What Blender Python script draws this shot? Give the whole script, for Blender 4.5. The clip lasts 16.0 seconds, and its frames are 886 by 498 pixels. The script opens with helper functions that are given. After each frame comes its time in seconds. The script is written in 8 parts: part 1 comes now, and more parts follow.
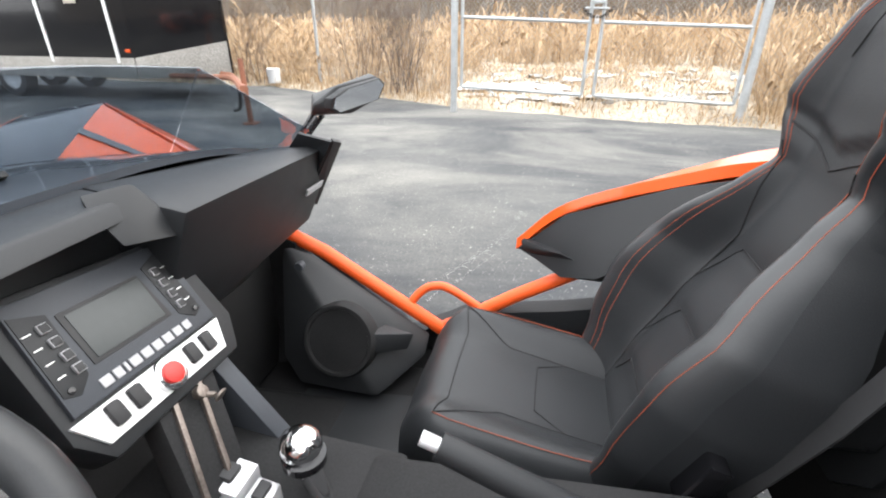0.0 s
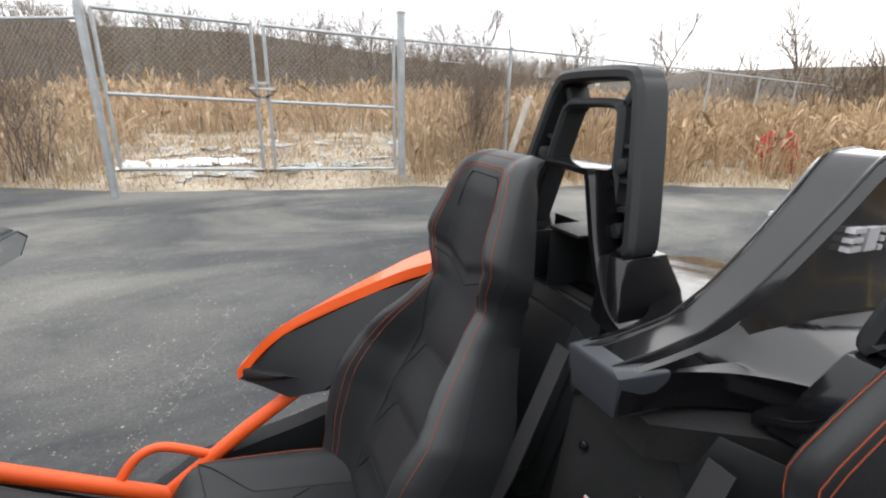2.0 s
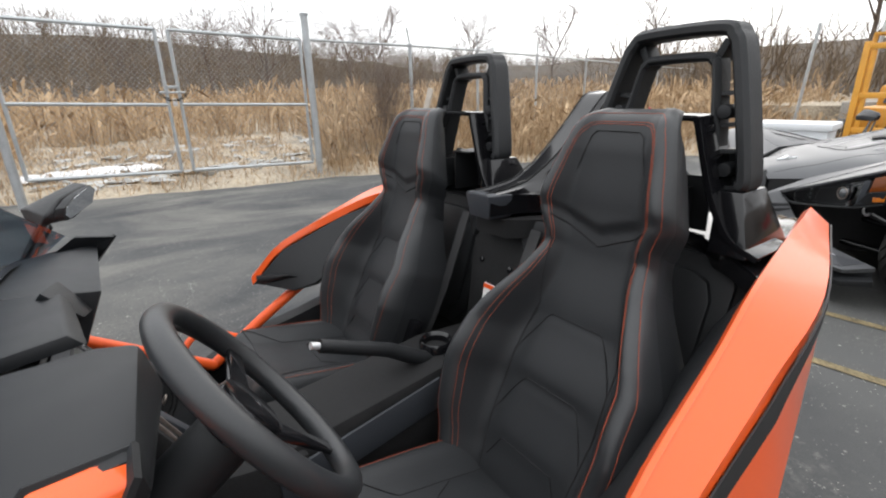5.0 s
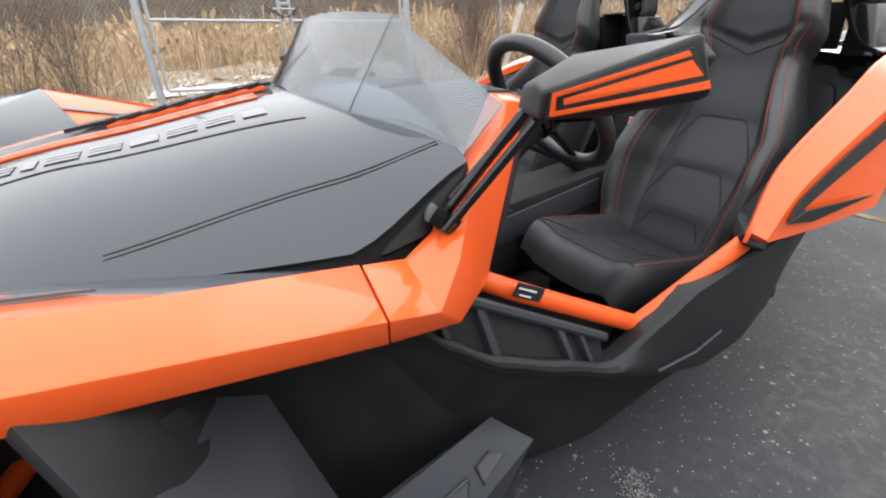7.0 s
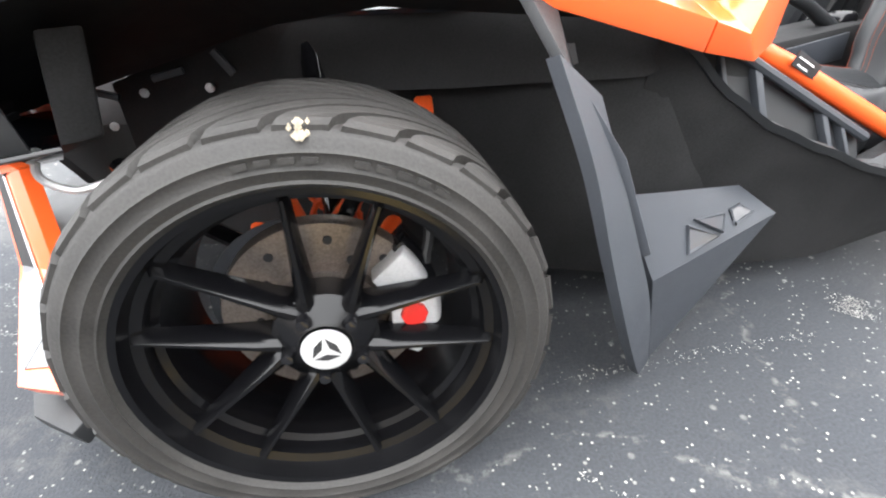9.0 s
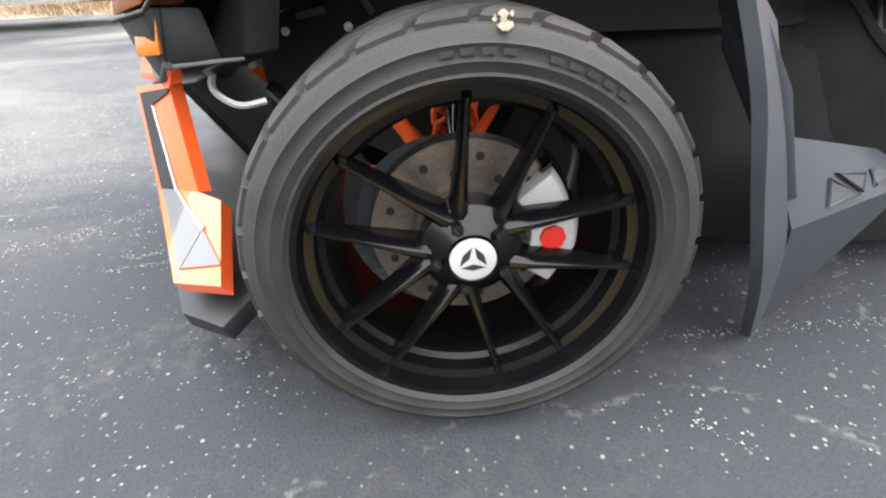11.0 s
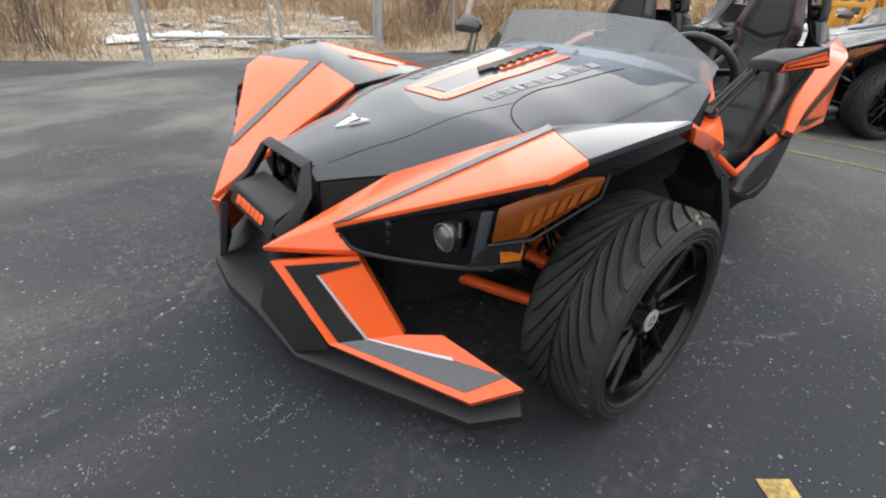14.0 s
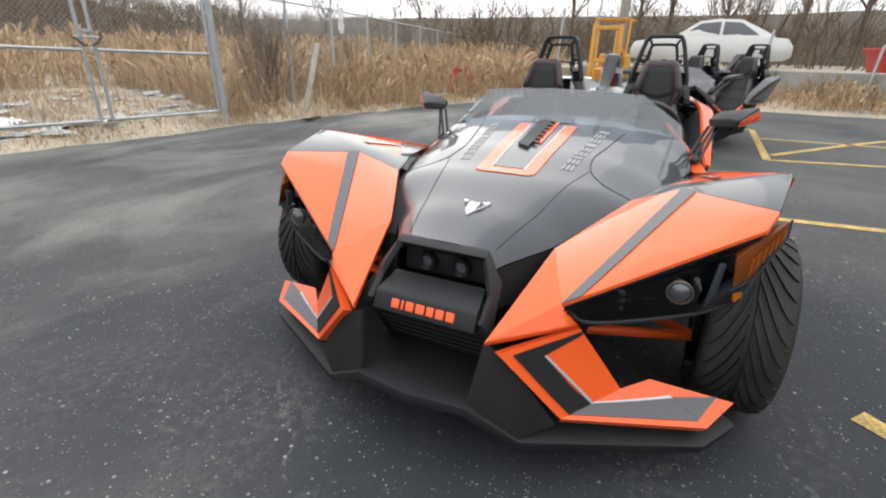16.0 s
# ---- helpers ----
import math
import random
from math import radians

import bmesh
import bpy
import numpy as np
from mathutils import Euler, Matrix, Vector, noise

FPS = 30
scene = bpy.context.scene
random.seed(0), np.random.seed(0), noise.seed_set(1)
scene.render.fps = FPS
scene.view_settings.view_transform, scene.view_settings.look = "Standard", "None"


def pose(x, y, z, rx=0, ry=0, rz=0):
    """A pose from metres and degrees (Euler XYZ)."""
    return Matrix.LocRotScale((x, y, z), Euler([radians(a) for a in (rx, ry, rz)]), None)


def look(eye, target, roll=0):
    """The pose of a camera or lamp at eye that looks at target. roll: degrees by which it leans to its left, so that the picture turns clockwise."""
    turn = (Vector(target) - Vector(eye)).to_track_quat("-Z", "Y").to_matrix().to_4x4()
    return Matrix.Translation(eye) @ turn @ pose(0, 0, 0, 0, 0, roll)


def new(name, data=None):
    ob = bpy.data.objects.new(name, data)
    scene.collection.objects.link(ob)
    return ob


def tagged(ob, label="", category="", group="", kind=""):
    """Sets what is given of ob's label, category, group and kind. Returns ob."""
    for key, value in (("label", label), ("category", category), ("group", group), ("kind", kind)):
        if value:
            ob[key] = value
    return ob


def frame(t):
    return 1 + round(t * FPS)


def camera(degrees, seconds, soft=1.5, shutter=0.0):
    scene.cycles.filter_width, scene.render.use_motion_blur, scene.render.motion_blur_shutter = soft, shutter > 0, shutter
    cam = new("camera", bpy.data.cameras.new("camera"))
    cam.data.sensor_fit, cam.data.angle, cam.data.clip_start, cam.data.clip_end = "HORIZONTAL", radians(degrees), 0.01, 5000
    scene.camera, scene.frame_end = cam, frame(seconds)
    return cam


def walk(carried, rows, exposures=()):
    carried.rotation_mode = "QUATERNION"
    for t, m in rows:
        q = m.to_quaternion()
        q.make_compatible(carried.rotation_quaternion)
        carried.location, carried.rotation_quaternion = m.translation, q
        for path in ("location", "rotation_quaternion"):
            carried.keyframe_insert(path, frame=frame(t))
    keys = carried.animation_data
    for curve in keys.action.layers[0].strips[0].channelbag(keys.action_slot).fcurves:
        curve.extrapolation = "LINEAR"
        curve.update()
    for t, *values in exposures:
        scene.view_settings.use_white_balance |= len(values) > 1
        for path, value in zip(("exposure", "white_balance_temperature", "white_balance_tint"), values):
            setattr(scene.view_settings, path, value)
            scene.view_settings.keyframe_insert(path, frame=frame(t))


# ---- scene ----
cam = camera(87.0, 16.0, 2.1)
PATH = [
    (0, (1.422, -0.355, 1.047), (0.995, 1.399, 0.186), -0.0),
    (0.5, (1.405, -0.351, 1.091), (1.382, 1.477, 0.28), 0.5),
    (1, (1.403, -0.349, 1.137), (1.682, 1.485, 0.39), 0.9),
    (1.5, (1.407, -0.366, 1.188), (1.949, 1.437, 0.515), 1.4),
    (2, (1.414, -0.384, 1.229), (2.168, 1.359, 0.6), 1.4),
    (2.5, (1.392, -0.408, 1.259), (2.3, 1.269, 0.654), 1.2),
    (3, (1.344, -0.495, 1.258), (2.339, 1.132, 0.654), 0.6),
    (5.3, (0.972, -0.99, 1.154), (2.032, 0.577, 0.505), -1.3),
    (5.5, (0.919, -1.025, 1.139), (1.981, 0.536, 0.481), -1.0),
    (6, (0.787, -1.115, 1.09), (1.814, 0.452, 0.391), -1.1),
    (6.5, (0.635, -1.16, 1.031), (1.546, 0.441, 0.252), -1.5),
    (7, (0.464, -1.21, 0.97), (1.248, 0.414, 0.105), -2.3),
    (7.5, (0.344, -1.268, 0.924), (1.011, 0.368, -0.012), -3.4),
    (8, (0.238, -1.322, 0.872), (0.832, 0.324, -0.095), -2.4),
    (8.5, (0.155, -1.381, 0.81), (0.585, 0.282, -0.215), -2.4),
    (9, (0.093, -1.427, 0.758), (0.33, 0.25, -0.305), -3.7),
    (9.5, (0.046, -1.449, 0.712), (0.144, 0.219, -0.388), -3.1),
    (10, (0.028, -1.471, 0.683), (0.023, 0.202, -0.413), -2.9),
    (10.2, (0.02, -1.476, 0.673), (-0.013, 0.201, -0.417), -2.8),
    (12.3, (-0.373, -1.532, 0.838), (0.121, 0.109, -0.192), -0.9),
    (12.5, (-0.439, -1.544, 0.885), (0.135, 0.076, -0.138), -0.5),
    (13, (-0.646, -1.55, 0.988), (0.094, 0.015, -0.014), -0.0),
    (13.5, (-0.878, -1.484, 1.064), (0.039, -0.02, 0.055), 1.2),
    (14, (-1.079, -1.355, 1.1), (0.032, -0.028, 0.099), 2.3),
    (14.5, (-1.277, -1.156, 1.127), (-0.016, 0.058, 0.159), 3.1),
    (15, (-1.479, -0.976, 1.155), (-0.076, 0.115, 0.237), 3.0),
    (15.5, (-1.63, -0.792, 1.168), (-0.094, 0.16, 0.309), 1.9),
    (16, (-1.748, -0.591, 1.186), (-0.11, 0.239, 0.394), 1.0),
]
EXPOSURES = [(0, 1.55), (1, 1.15), (2, 0.65), (3, 0.33), (5.5, 0.55), (6.5, 0.95), (7.0, 0.9), (7.5, 0.95), (8.0, 1.15), (8.5, 2.0), (9.0, 2.62), (9.5, 2.4), (10, 2.25), (12.5, 1.8), (13.0, 1.1), (13.5, 0.7), (14.5, 0.4), (16, 0.35)]
walk(cam, [(t, look(eye, target, roll)) for t, eye, target, roll in PATH], EXPOSURES)

# ---- light ----
world = bpy.data.worlds.new("overcast")
scene.world = world
world.use_nodes = True
wn = world.node_tree
sky = wn.nodes.new("ShaderNodeTexSky")
sky.sky_type, sky.sun_disc = "NISHITA", False
SUN_EL, SUN_AZ = radians(24), radians(28)
sky.sun_elevation, sky.sun_rotation = SUN_EL, radians(90) - SUN_AZ
sky.air_density, sky.dust_density = 1.0, 4.0
grey = wn.nodes.new("ShaderNodeHueSaturation")
grey.inputs["Saturation"].default_value = 0.22
veil = wn.nodes.new("ShaderNodeMix")
veil.data_type = "RGBA"
veil.inputs[0].default_value = 0.94
wc = wn.nodes.new("ShaderNodeTexCoord")
wz = wn.nodes.new("ShaderNodeSeparateXYZ")
wr = wn.nodes.new("ShaderNodeMapRange")
wr.inputs[1].default_value, wr.inputs[2].default_value, wr.inputs[3].default_value, wr.inputs[4].default_value = 0.0, 1.0, 0.62, 1.3
cloud = wn.nodes.new("ShaderNodeVectorMath")
cloud.operation = "SCALE"
cloud.inputs[0].default_value = (7.6, 7.7, 7.9)
wn.links.new(wc.outputs["Generated"], wz.inputs[0])
wn.links.new(wz.outputs[2], wr.inputs[0])
wn.links.new(wr.outputs[0], cloud.inputs["Scale"])
wn.links.new(cloud.outputs[0], veil.inputs[7])
wn.links.new(sky.outputs[0], grey.inputs["Color"])
wn.links.new(grey.outputs[0], veil.inputs[6])
wn.links.new(veil.outputs[2], wn.nodes["Background"].inputs["Color"])
wn.nodes["Background"].inputs["Strength"].default_value = 0.2
sun = new("sun", bpy.data.lights.new("sun", "SUN"))
sun.data.energy, sun.data.angle, sun.data.color = 0.5, radians(60), (1.0, 0.95, 0.88)
sun.matrix_world = look((0, 0, 0), (-math.cos(SUN_EL) * math.cos(SUN_AZ), -math.cos(SUN_EL) * math.sin(SUN_AZ), -math.sin(SUN_EL)))


# ---- materials ----
def mat(name, col, rough=0.5, metal=0.0, vary=0.12, scale=6.0, fine=180.0, bump=0.15, dist=0.001, coat=0.0, spec=0.5, rvary=0.12, flake=0.0):
    """A painted, plastic or stone surface with broad stains, fine grain and relief."""
    m = bpy.data.materials.new(name)
    m.use_nodes = True
    n, l = m.node_tree.nodes, m.node_tree.links
    b = n["Principled BSDF"]
    tc = n.new("ShaderNodeTexCoord")
    broad, grain = n.new("ShaderNodeTexNoise"), n.new("ShaderNodeTexNoise")
    broad.inputs["Scale"].default_value, broad.inputs["Detail"].default_value = scale, 6
    grain.inputs["Scale"].default_value, grain.inputs["Detail"].default_value = fine, 3
    for t in (broad, grain):
        l.new(tc.outputs["Object"], t.inputs["Vector"])
    add = n.new("ShaderNodeMath")
    add.operation = "ADD"
    l.new(broad.outputs[0], add.inputs[0])
    l.new(grain.outputs[0], add.inputs[1])
    ramp = n.new("ShaderNodeMapRange")
    ramp.inputs[1].default_value, ramp.inputs[2].default_value = 0.7, 1.3
    ramp.inputs[3].default_value, ramp.inputs[4].default_value = 1 - vary, 1 + vary
    l.new(add.outputs[0], ramp.inputs[0])
    mul = n.new("ShaderNodeVectorMath")
    mul.operation = "SCALE"
    mul.inputs[0].default_value = col[:3]
    l.new(ramp.outputs[0], mul.inputs["Scale"])
    l.new(mul.outputs[0], b.inputs["Base Color"])
    rr = n.new("ShaderNodeMapRange")
    rr.inputs[1].default_value, rr.inputs[2].default_value = 0.3, 0.7
    rr.inputs[3].default_value, rr.inputs[4].default_value = max(0.02, rough * (1 - rvary)), min(1, rough * (1 + rvary))
    l.new(broad.outputs[0], rr.inputs[0])
    l.new(rr.outputs[0], b.inputs["Roughness"])
    b.inputs["Metallic"].default_value = metal
    b.inputs["Coat Weight"].default_value = coat
    b.inputs["Coat Roughness"].default_value = 0.035
    b.inputs["Specular IOR Level"].default_value = spec
    if bump:
        bp = n.new("ShaderNodeBump")
        bp.inputs["Strength"].default_value, bp.inputs["Distance"].default_value = bump, dist
        l.new(grain.outputs[0], bp.inputs["Height"])
        l.new(bp.outputs[0], b.inputs["Normal"])
    return m


M_HOOD = mat("charcoal_gloss_paint", (0.03, 0.035, 0.043), 0.38, 0.0, 0.06, 3, 900, 0.0, coat=0.75, spec=0.12)
M_GLOSS = mat("black_gloss_plastic", (0.006, 0.006, 0.007), 0.12, 0, 0.1, 5, 400, 0.0, coat=0.15, spec=0.4)
M_BLACK = mat("black_grained_plastic", (0.0135, 0.0145, 0.016), 0.52, 0, 0.22, 9, 900, 0.45, 0.0006, spec=0.34)
M_GREY = mat("grey_grained_plastic", (0.036, 0.04, 0.047), 0.5, 0, 0.14, 7, 900, 0.4, 0.0006, spec=0.35)
M_LINER = mat("dark_wheel_well_liner", (0.018, 0.018, 0.0185), 0.7, 0, 0.3, 12, 300, 0.2, spec=0.15)
M_ORANGE = mat("orange_gloss_paint", (0.8, 0.108, 0.02), 0.34, 0.0, 0.05, 3, 600, 0.0, coat=0.6, spec=0.2)
M_TUBE = mat("orange_powder_coat", (0.78, 0.1, 0.018), 0.4, 0, 0.06, 5, 700, 0.08, 0.0004, spec=0.35)
M_STRIPE = mat("dark_grey_decal", (0.05, 0.052, 0.058), 0.35, 0, 0.06, 5, 300, 0.0, coat=0.4)
M_SILVER = mat("silver_decal", (0.5, 0.5, 0.52), 0.35, 0.3, 0.05, 5, 300, 0.0)
M_WHITE = mat("white_paint", (0.78, 0.78, 0.77), 0.35, 0, 0.05, 2, 200, 0.0, coat=0.4)
M_VINYL = mat("charcoal_seat_vinyl", (0.0175, 0.0188, 0.0207), 0.5, 0, 0.16, 6, 420, 0.4, 0.0008, spec=0.33)
M_VINYL2 = mat("smooth_black_seat_vinyl", (0.019, 0.0205, 0.0225), 0.42, 0, 0.1, 6, 260, 0.25, 0.0006)
M_STITCH = mat("orange_thread", (0.25, 0.05, 0.02), 0.7, 0, 0.2, 40, 900, 0.3)
M_SEAM = mat("dark_seam", (0.006, 0.006, 0.007), 0.8, 0, 0.1)
M_RUBBER = mat("tyre_rubber", (0.021, 0.0198, 0.0185), 0.62, 0, 0.4, 14, 260, 0.5, 0.001, spec=0.35)
M_RIM = mat("gloss_black_alloy", (0.003, 0.003, 0.0035), 0.2, 0.0, 0.1, 8, 400, 0.0, spec=0.3)
M_STEEL = mat("brake_steel", (0.2, 0.17, 0.15), 0.42, 0.8, 0.3, 18, 300, 0.2)
M_ALU = mat("cast_aluminium", (0.5, 0.5, 0.5), 0.42, 0.35, 0.12, 14, 300, 0.15)
M_CHROME = mat("chrome", (0.75, 0.75, 0.76), 0.12, 1.0, 0.03, 5, 100, 0.0)
M_RED = mat("red_plastic", (0.5, 0.02, 0.015), 0.35, 0, 0.08)
M_PANEL = mat("brushed_silver_panel", (0.6, 0.6, 0.61), 0.35, 0.5, 0.06, 8, 300, 0.05)
M_SCREEN = mat("unlit_display", (0.05, 0.055, 0.055), 0.35, 0, 0.05, 4, 100, 0.0, spec=0.3)
M_LABEL = mat("white_label", (0.75, 0.75, 0.73), 0.5, 0, 0.04)
M_INK = mat("label_ink", (0.014, 0.014, 0.015), 0.6)
M_BULB = mat("bright_amber_facet", (0.42, 0.12, 0.008), 0.25, 0, 0.3, 30, 90, 0.2, spec=0.4)
M_AMBER2 = mat("amber_lens_ribs", (0.2, 0.052, 0.005), 0.3, 0, 0.15, 30, 90, 0.1, spec=0.3)
M_AMBER = mat("amber_lens", (0.13, 0.032, 0.004), 0.2, 0, 0.12, 12, 60, 0.08, spec=0.3)
M_GALV = mat("galvanised_steel", (0.42, 0.44, 0.45), 0.45, 0.6, 0.2, 10, 120, 0.2)
M_WIRE = mat("dull_zinc_wire", (0.3, 0.31, 0.31), 0.5, 0.5, 0.2, 4, 60, 0.0)
M_RUST = mat("rusty_chain_steel", (0.17, 0.08, 0.04), 0.75, 0.2, 0.4, 20, 120, 0.4)
M_YELLOW = mat("yellow_machine_paint", (0.6, 0.29, 0.035), 0.45, 0, 0.2, 4, 60, 0.1)
M_REDMET = mat("faded_red_paint", (0.42, 0.03, 0.025), 0.5, 0, 0.2, 5, 60, 0.1)
M_CONC = mat("weathered_concrete", (0.26, 0.25, 0.23), 0.9, 0, 0.35, 1.5, 40, 0.6, 0.01)
M_WOOD = mat("brown_painted_wood", (0.2, 0.075, 0.04), 0.65, 0, 0.3, 5, 60, 0.3, 0.002)
M_PALEWOOD = mat("weathered_plank_wood", (0.42, 0.38, 0.33), 0.8, 0, 0.25, 5, 60, 0.3, 0.002)
M_CARSIL = mat("champagne_silver_paint", (0.085, 0.087, 0.092), 0.42, 0.0, 0.04, 2, 300, 0.0, coat=0.15, spec=0.3)
M_GLASSDK = mat("dark_car_window", (0.05, 0.06, 0.065), 0.08, 0, 0.05, 2, 100, 0.0, coat=0.5)
M_PLASTICWHITE = mat("white_moulded_plastic", (0.72, 0.74, 0.76), 0.5, 0, 0.06, 3, 80, 0.1)
M_GRIT = mat("pale_grit", (0.27, 0.265, 0.25), 0.85, 0, 0.4, 9, 60, 0.3)
M_LETTER = mat("dull_silver_print", (0.3, 0.3, 0.31), 0.4, 0.2, 0.1, 8, 300, 0.05)
M_LITTER = mat("dirty_white_litter", (0.4, 0.4, 0.385), 0.75, 0, 0.4, 9, 60, 0.3)
M_BAG = mat("torn_white_sheet", (0.7, 0.7, 0.7), 0.6, 0, 0.2, 6, 60, 0.3)
M_PALESIL = mat("pale_silver_paint", (0.5, 0.5, 0.48), 0.35, 0.2, 0.04, 2, 300, 0.0, coat=0.4)
M_FAINT = mat("faint_silver_decal", (0.2, 0.205, 0.215), 0.35, 0.2, 0.08, 5, 300, 0.0)
M_DARKLENS = mat("dark_lamp_glass", (0.05, 0.055, 0.06), 0.05, 0.0, 0.05, 5, 100, 0.0, coat=1.0)
M_CHALK = mat("pale_paint_scuff", (0.27, 0.23, 0.17), 0.9, 0, 0.5, 120, 500, 0.5)
M_MIRROR = mat("mirror_glass", (0.8, 0.82, 0.84), 0.03, 1.0, 0.01, 3, 50, 0.0)


def glassy(name, col, alpha_mix, rough=0.02, least=0.045):
    """Thin tinted sheet: clear through, glossy on top."""
    m = bpy.data.materials.new(name)
    m.use_nodes = True
    n, l = m.node_tree.nodes, m.node_tree.links
    n.remove(n["Principled BSDF"])
    tr, gl, mx, fr = n.new("ShaderNodeBsdfTransparent"), n.new("ShaderNodeBsdfGlossy"), n.new("ShaderNodeMixShader"), n.new("ShaderNodeLayerWeight")
    pw = n.new("ShaderNodeMath")
    pw.operation = "POWER"
    pw.inputs[1].default_value = 4.0
    ad = n.new("ShaderNodeMath")
    ad.operation = "MULTIPLY_ADD"
    ad.inputs[1].default_value, ad.inputs[2].default_value = 0.4, least
    tr.inputs["Color"].default_value = (*col, 1)
    gl.inputs["Roughness"].default_value = rough
    fr.inputs["Blend"].default_value = alpha_mix
    l.new(fr.outputs["Facing"], pw.inputs[0])
    l.new(pw.outputs[0], ad.inputs[0])
    l.new(ad.outputs[0], mx.inputs[0])
    l.new(tr.outputs[0], mx.inputs[1])
    l.new(gl.outputs[0], mx.inputs[2])
    l.new(mx.outputs[0], n["Material Output"].inputs["Surface"])
    return m


M_SHIELD = glassy("smoked_windscreen", (0.5, 0.55, 0.6), 0.5, 0.02, 0.12)
M_LENS = glassy("clear_headlight_cover", (0.5, 0.52, 0.55), 0.5)


def asphalt():
    m = mat("worn_asphalt", (0.031, 0.034, 0.039), 0.85, 0, 0.3, 1.2, 160, 0.7, 0.004, spec=0.22)
    n, l = m.node_tree.nodes, m.node_tree.links
    b = n["Principled BSDF"]
    base = b.inputs["Base Color"].links[0].from_socket
    tc = n.new("ShaderNodeTexCoord")

    def noise_mask(scale, lo, hi, detail=5, dis=0.0, stretch=None):
        t = n.new("ShaderNodeTexNoise")
        t.inputs["Scale"].default_value, t.inputs["Detail"].default_value, t.inputs["Distortion"].default_value = scale, detail, dis
        t.inputs["Roughness"].default_value = 0.62
        src = tc.outputs["Object"]
        if stretch:
            mp = n.new("ShaderNodeMapping")
            mp.inputs["Scale"].default_value, mp.inputs["Rotation"].default_value = stretch[0], stretch[1]
            l.new(src, mp.inputs[0])
            src = mp.outputs[0]
        l.new(src, t.inputs["Vector"])
        r = n.new("ShaderNodeMapRange")
        r.inputs[1].default_value, r.inputs[2].default_value = lo, hi
        l.new(t.outputs[0], r.inputs[0])
        return r.outputs[0]

    def over(under, fac, col):
        x = n.new("ShaderNodeMix")
        x.data_type = "RGBA"
        l.new(fac, x.inputs[0])
        l.new(under, x.inputs[6])
        x.inputs[7].default_value = (*col, 1)
        return x.outputs[2]

    def times(a, b2):
        x = n.new("ShaderNodeMath")
        x.operation = "MULTIPLY"
        l.new(a, x.inputs[0])
        if isinstance(b2, float):
            x.inputs[1].default_value = b2
        else:
            l.new(b2, x.inputs[1])
        return x.outputs[0]

    # broad grey patches, sandy drift patches, pale grit in clusters, wandering hairline cracks
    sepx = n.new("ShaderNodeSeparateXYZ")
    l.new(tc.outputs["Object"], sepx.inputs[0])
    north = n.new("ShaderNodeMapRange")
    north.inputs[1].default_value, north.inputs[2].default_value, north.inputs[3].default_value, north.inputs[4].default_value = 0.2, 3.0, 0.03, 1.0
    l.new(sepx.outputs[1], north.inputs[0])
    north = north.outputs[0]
    grain = noise_mask(70, 0.34, 0.6, 6)
    fleck = noise_mask(24, 0.46, 0.62, 9)
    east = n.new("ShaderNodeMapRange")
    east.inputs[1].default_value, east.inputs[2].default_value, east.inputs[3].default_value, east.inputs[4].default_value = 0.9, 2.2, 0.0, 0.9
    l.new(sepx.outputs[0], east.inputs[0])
    # the paler grey patches grow stronger to the north and east
    paler = n.new("ShaderNodeMath")
    paler.operation = "MAXIMUM"
    l.new(north, paler.inputs[0])
    l.new(east.outputs[0], paler.inputs[1])
    paler = paler.outputs[0]
    c = over(base, times(times(noise_mask(0.4, 0.3, 0.62, 12, 0.3), 0.7), paler), (0.125, 0.124, 0.118))
    west = n.new("ShaderNodeMapRange")
    west.inputs[1].default_value, west.inputs[2].default_value, west.inputs[3].default_value, west.inputs[4].default_value = -1.5, -0.85, 0.4, 0.0
    l.new(sepx.outputs[0], west.inputs[0])
    sandy = n.new("ShaderNodeMath")
    sandy.operation = "MAXIMUM"
    l.new(north, sandy.inputs[0])
    l.new(west.outputs[0], sandy.inputs[1])
    drift = times(noise_mask(0.55, 0.47, 0.66, 14, 0.5, ((0.65, 1.25, 1), (0, 0, 0.2))), sandy.outputs[0])
    c = over(c, times(drift, 0.22), (0.26, 0.25, 0.225))
    c = over(c, times(times(drift, grain), 0.5), (0.34, 0.32, 0.28))
    c = over(c, times(times(noise_mask(0.9, 0.5, 0.7, 14, 0.4, ((0.7, 1.2, 1), (0, 0, 0.5))), fleck), 0.14), (0.33, 0.31, 0.27))
    c = over(c, times(times(noise_mask(2.3, 0.58, 0.72, 12, 0.8), fleck), 0.13), (0.36, 0.345, 0.31))
    for scale, lo, hi, cl, cover, few in ((21, 0.08, 0.17, 1.6, 0.55, 0.7), (47, 0.1, 0.22, 2.2, 0.55, 0.85), (95, 0.16, 0.3, 2.6, 0.54, 0.84)):
        v = n.new("ShaderNodeTexVoronoi")
        v.inputs["Scale"].default_value = scale
        l.new(tc.outputs["Object"], v.inputs["Vector"])
        pick = n.new("ShaderNodeMapRange")
        pick.inputs[1].default_value, pick.inputs[2].default_value = few, few + 0.01
        sep = n.new("ShaderNodeSeparateColor")
        l.new(v.outputs["Color"], sep.inputs[0])
        l.new(sep.outputs[0], pick.inputs[0])
        r = n.new("ShaderNodeMapRange")
        r.inputs[1].default_value, r.inputs[2].default_value, r.inputs[3].default_value, r.inputs[4].default_value = lo, hi, 1, 0
        l.new(v.outputs["Distance"], r.inputs[0])
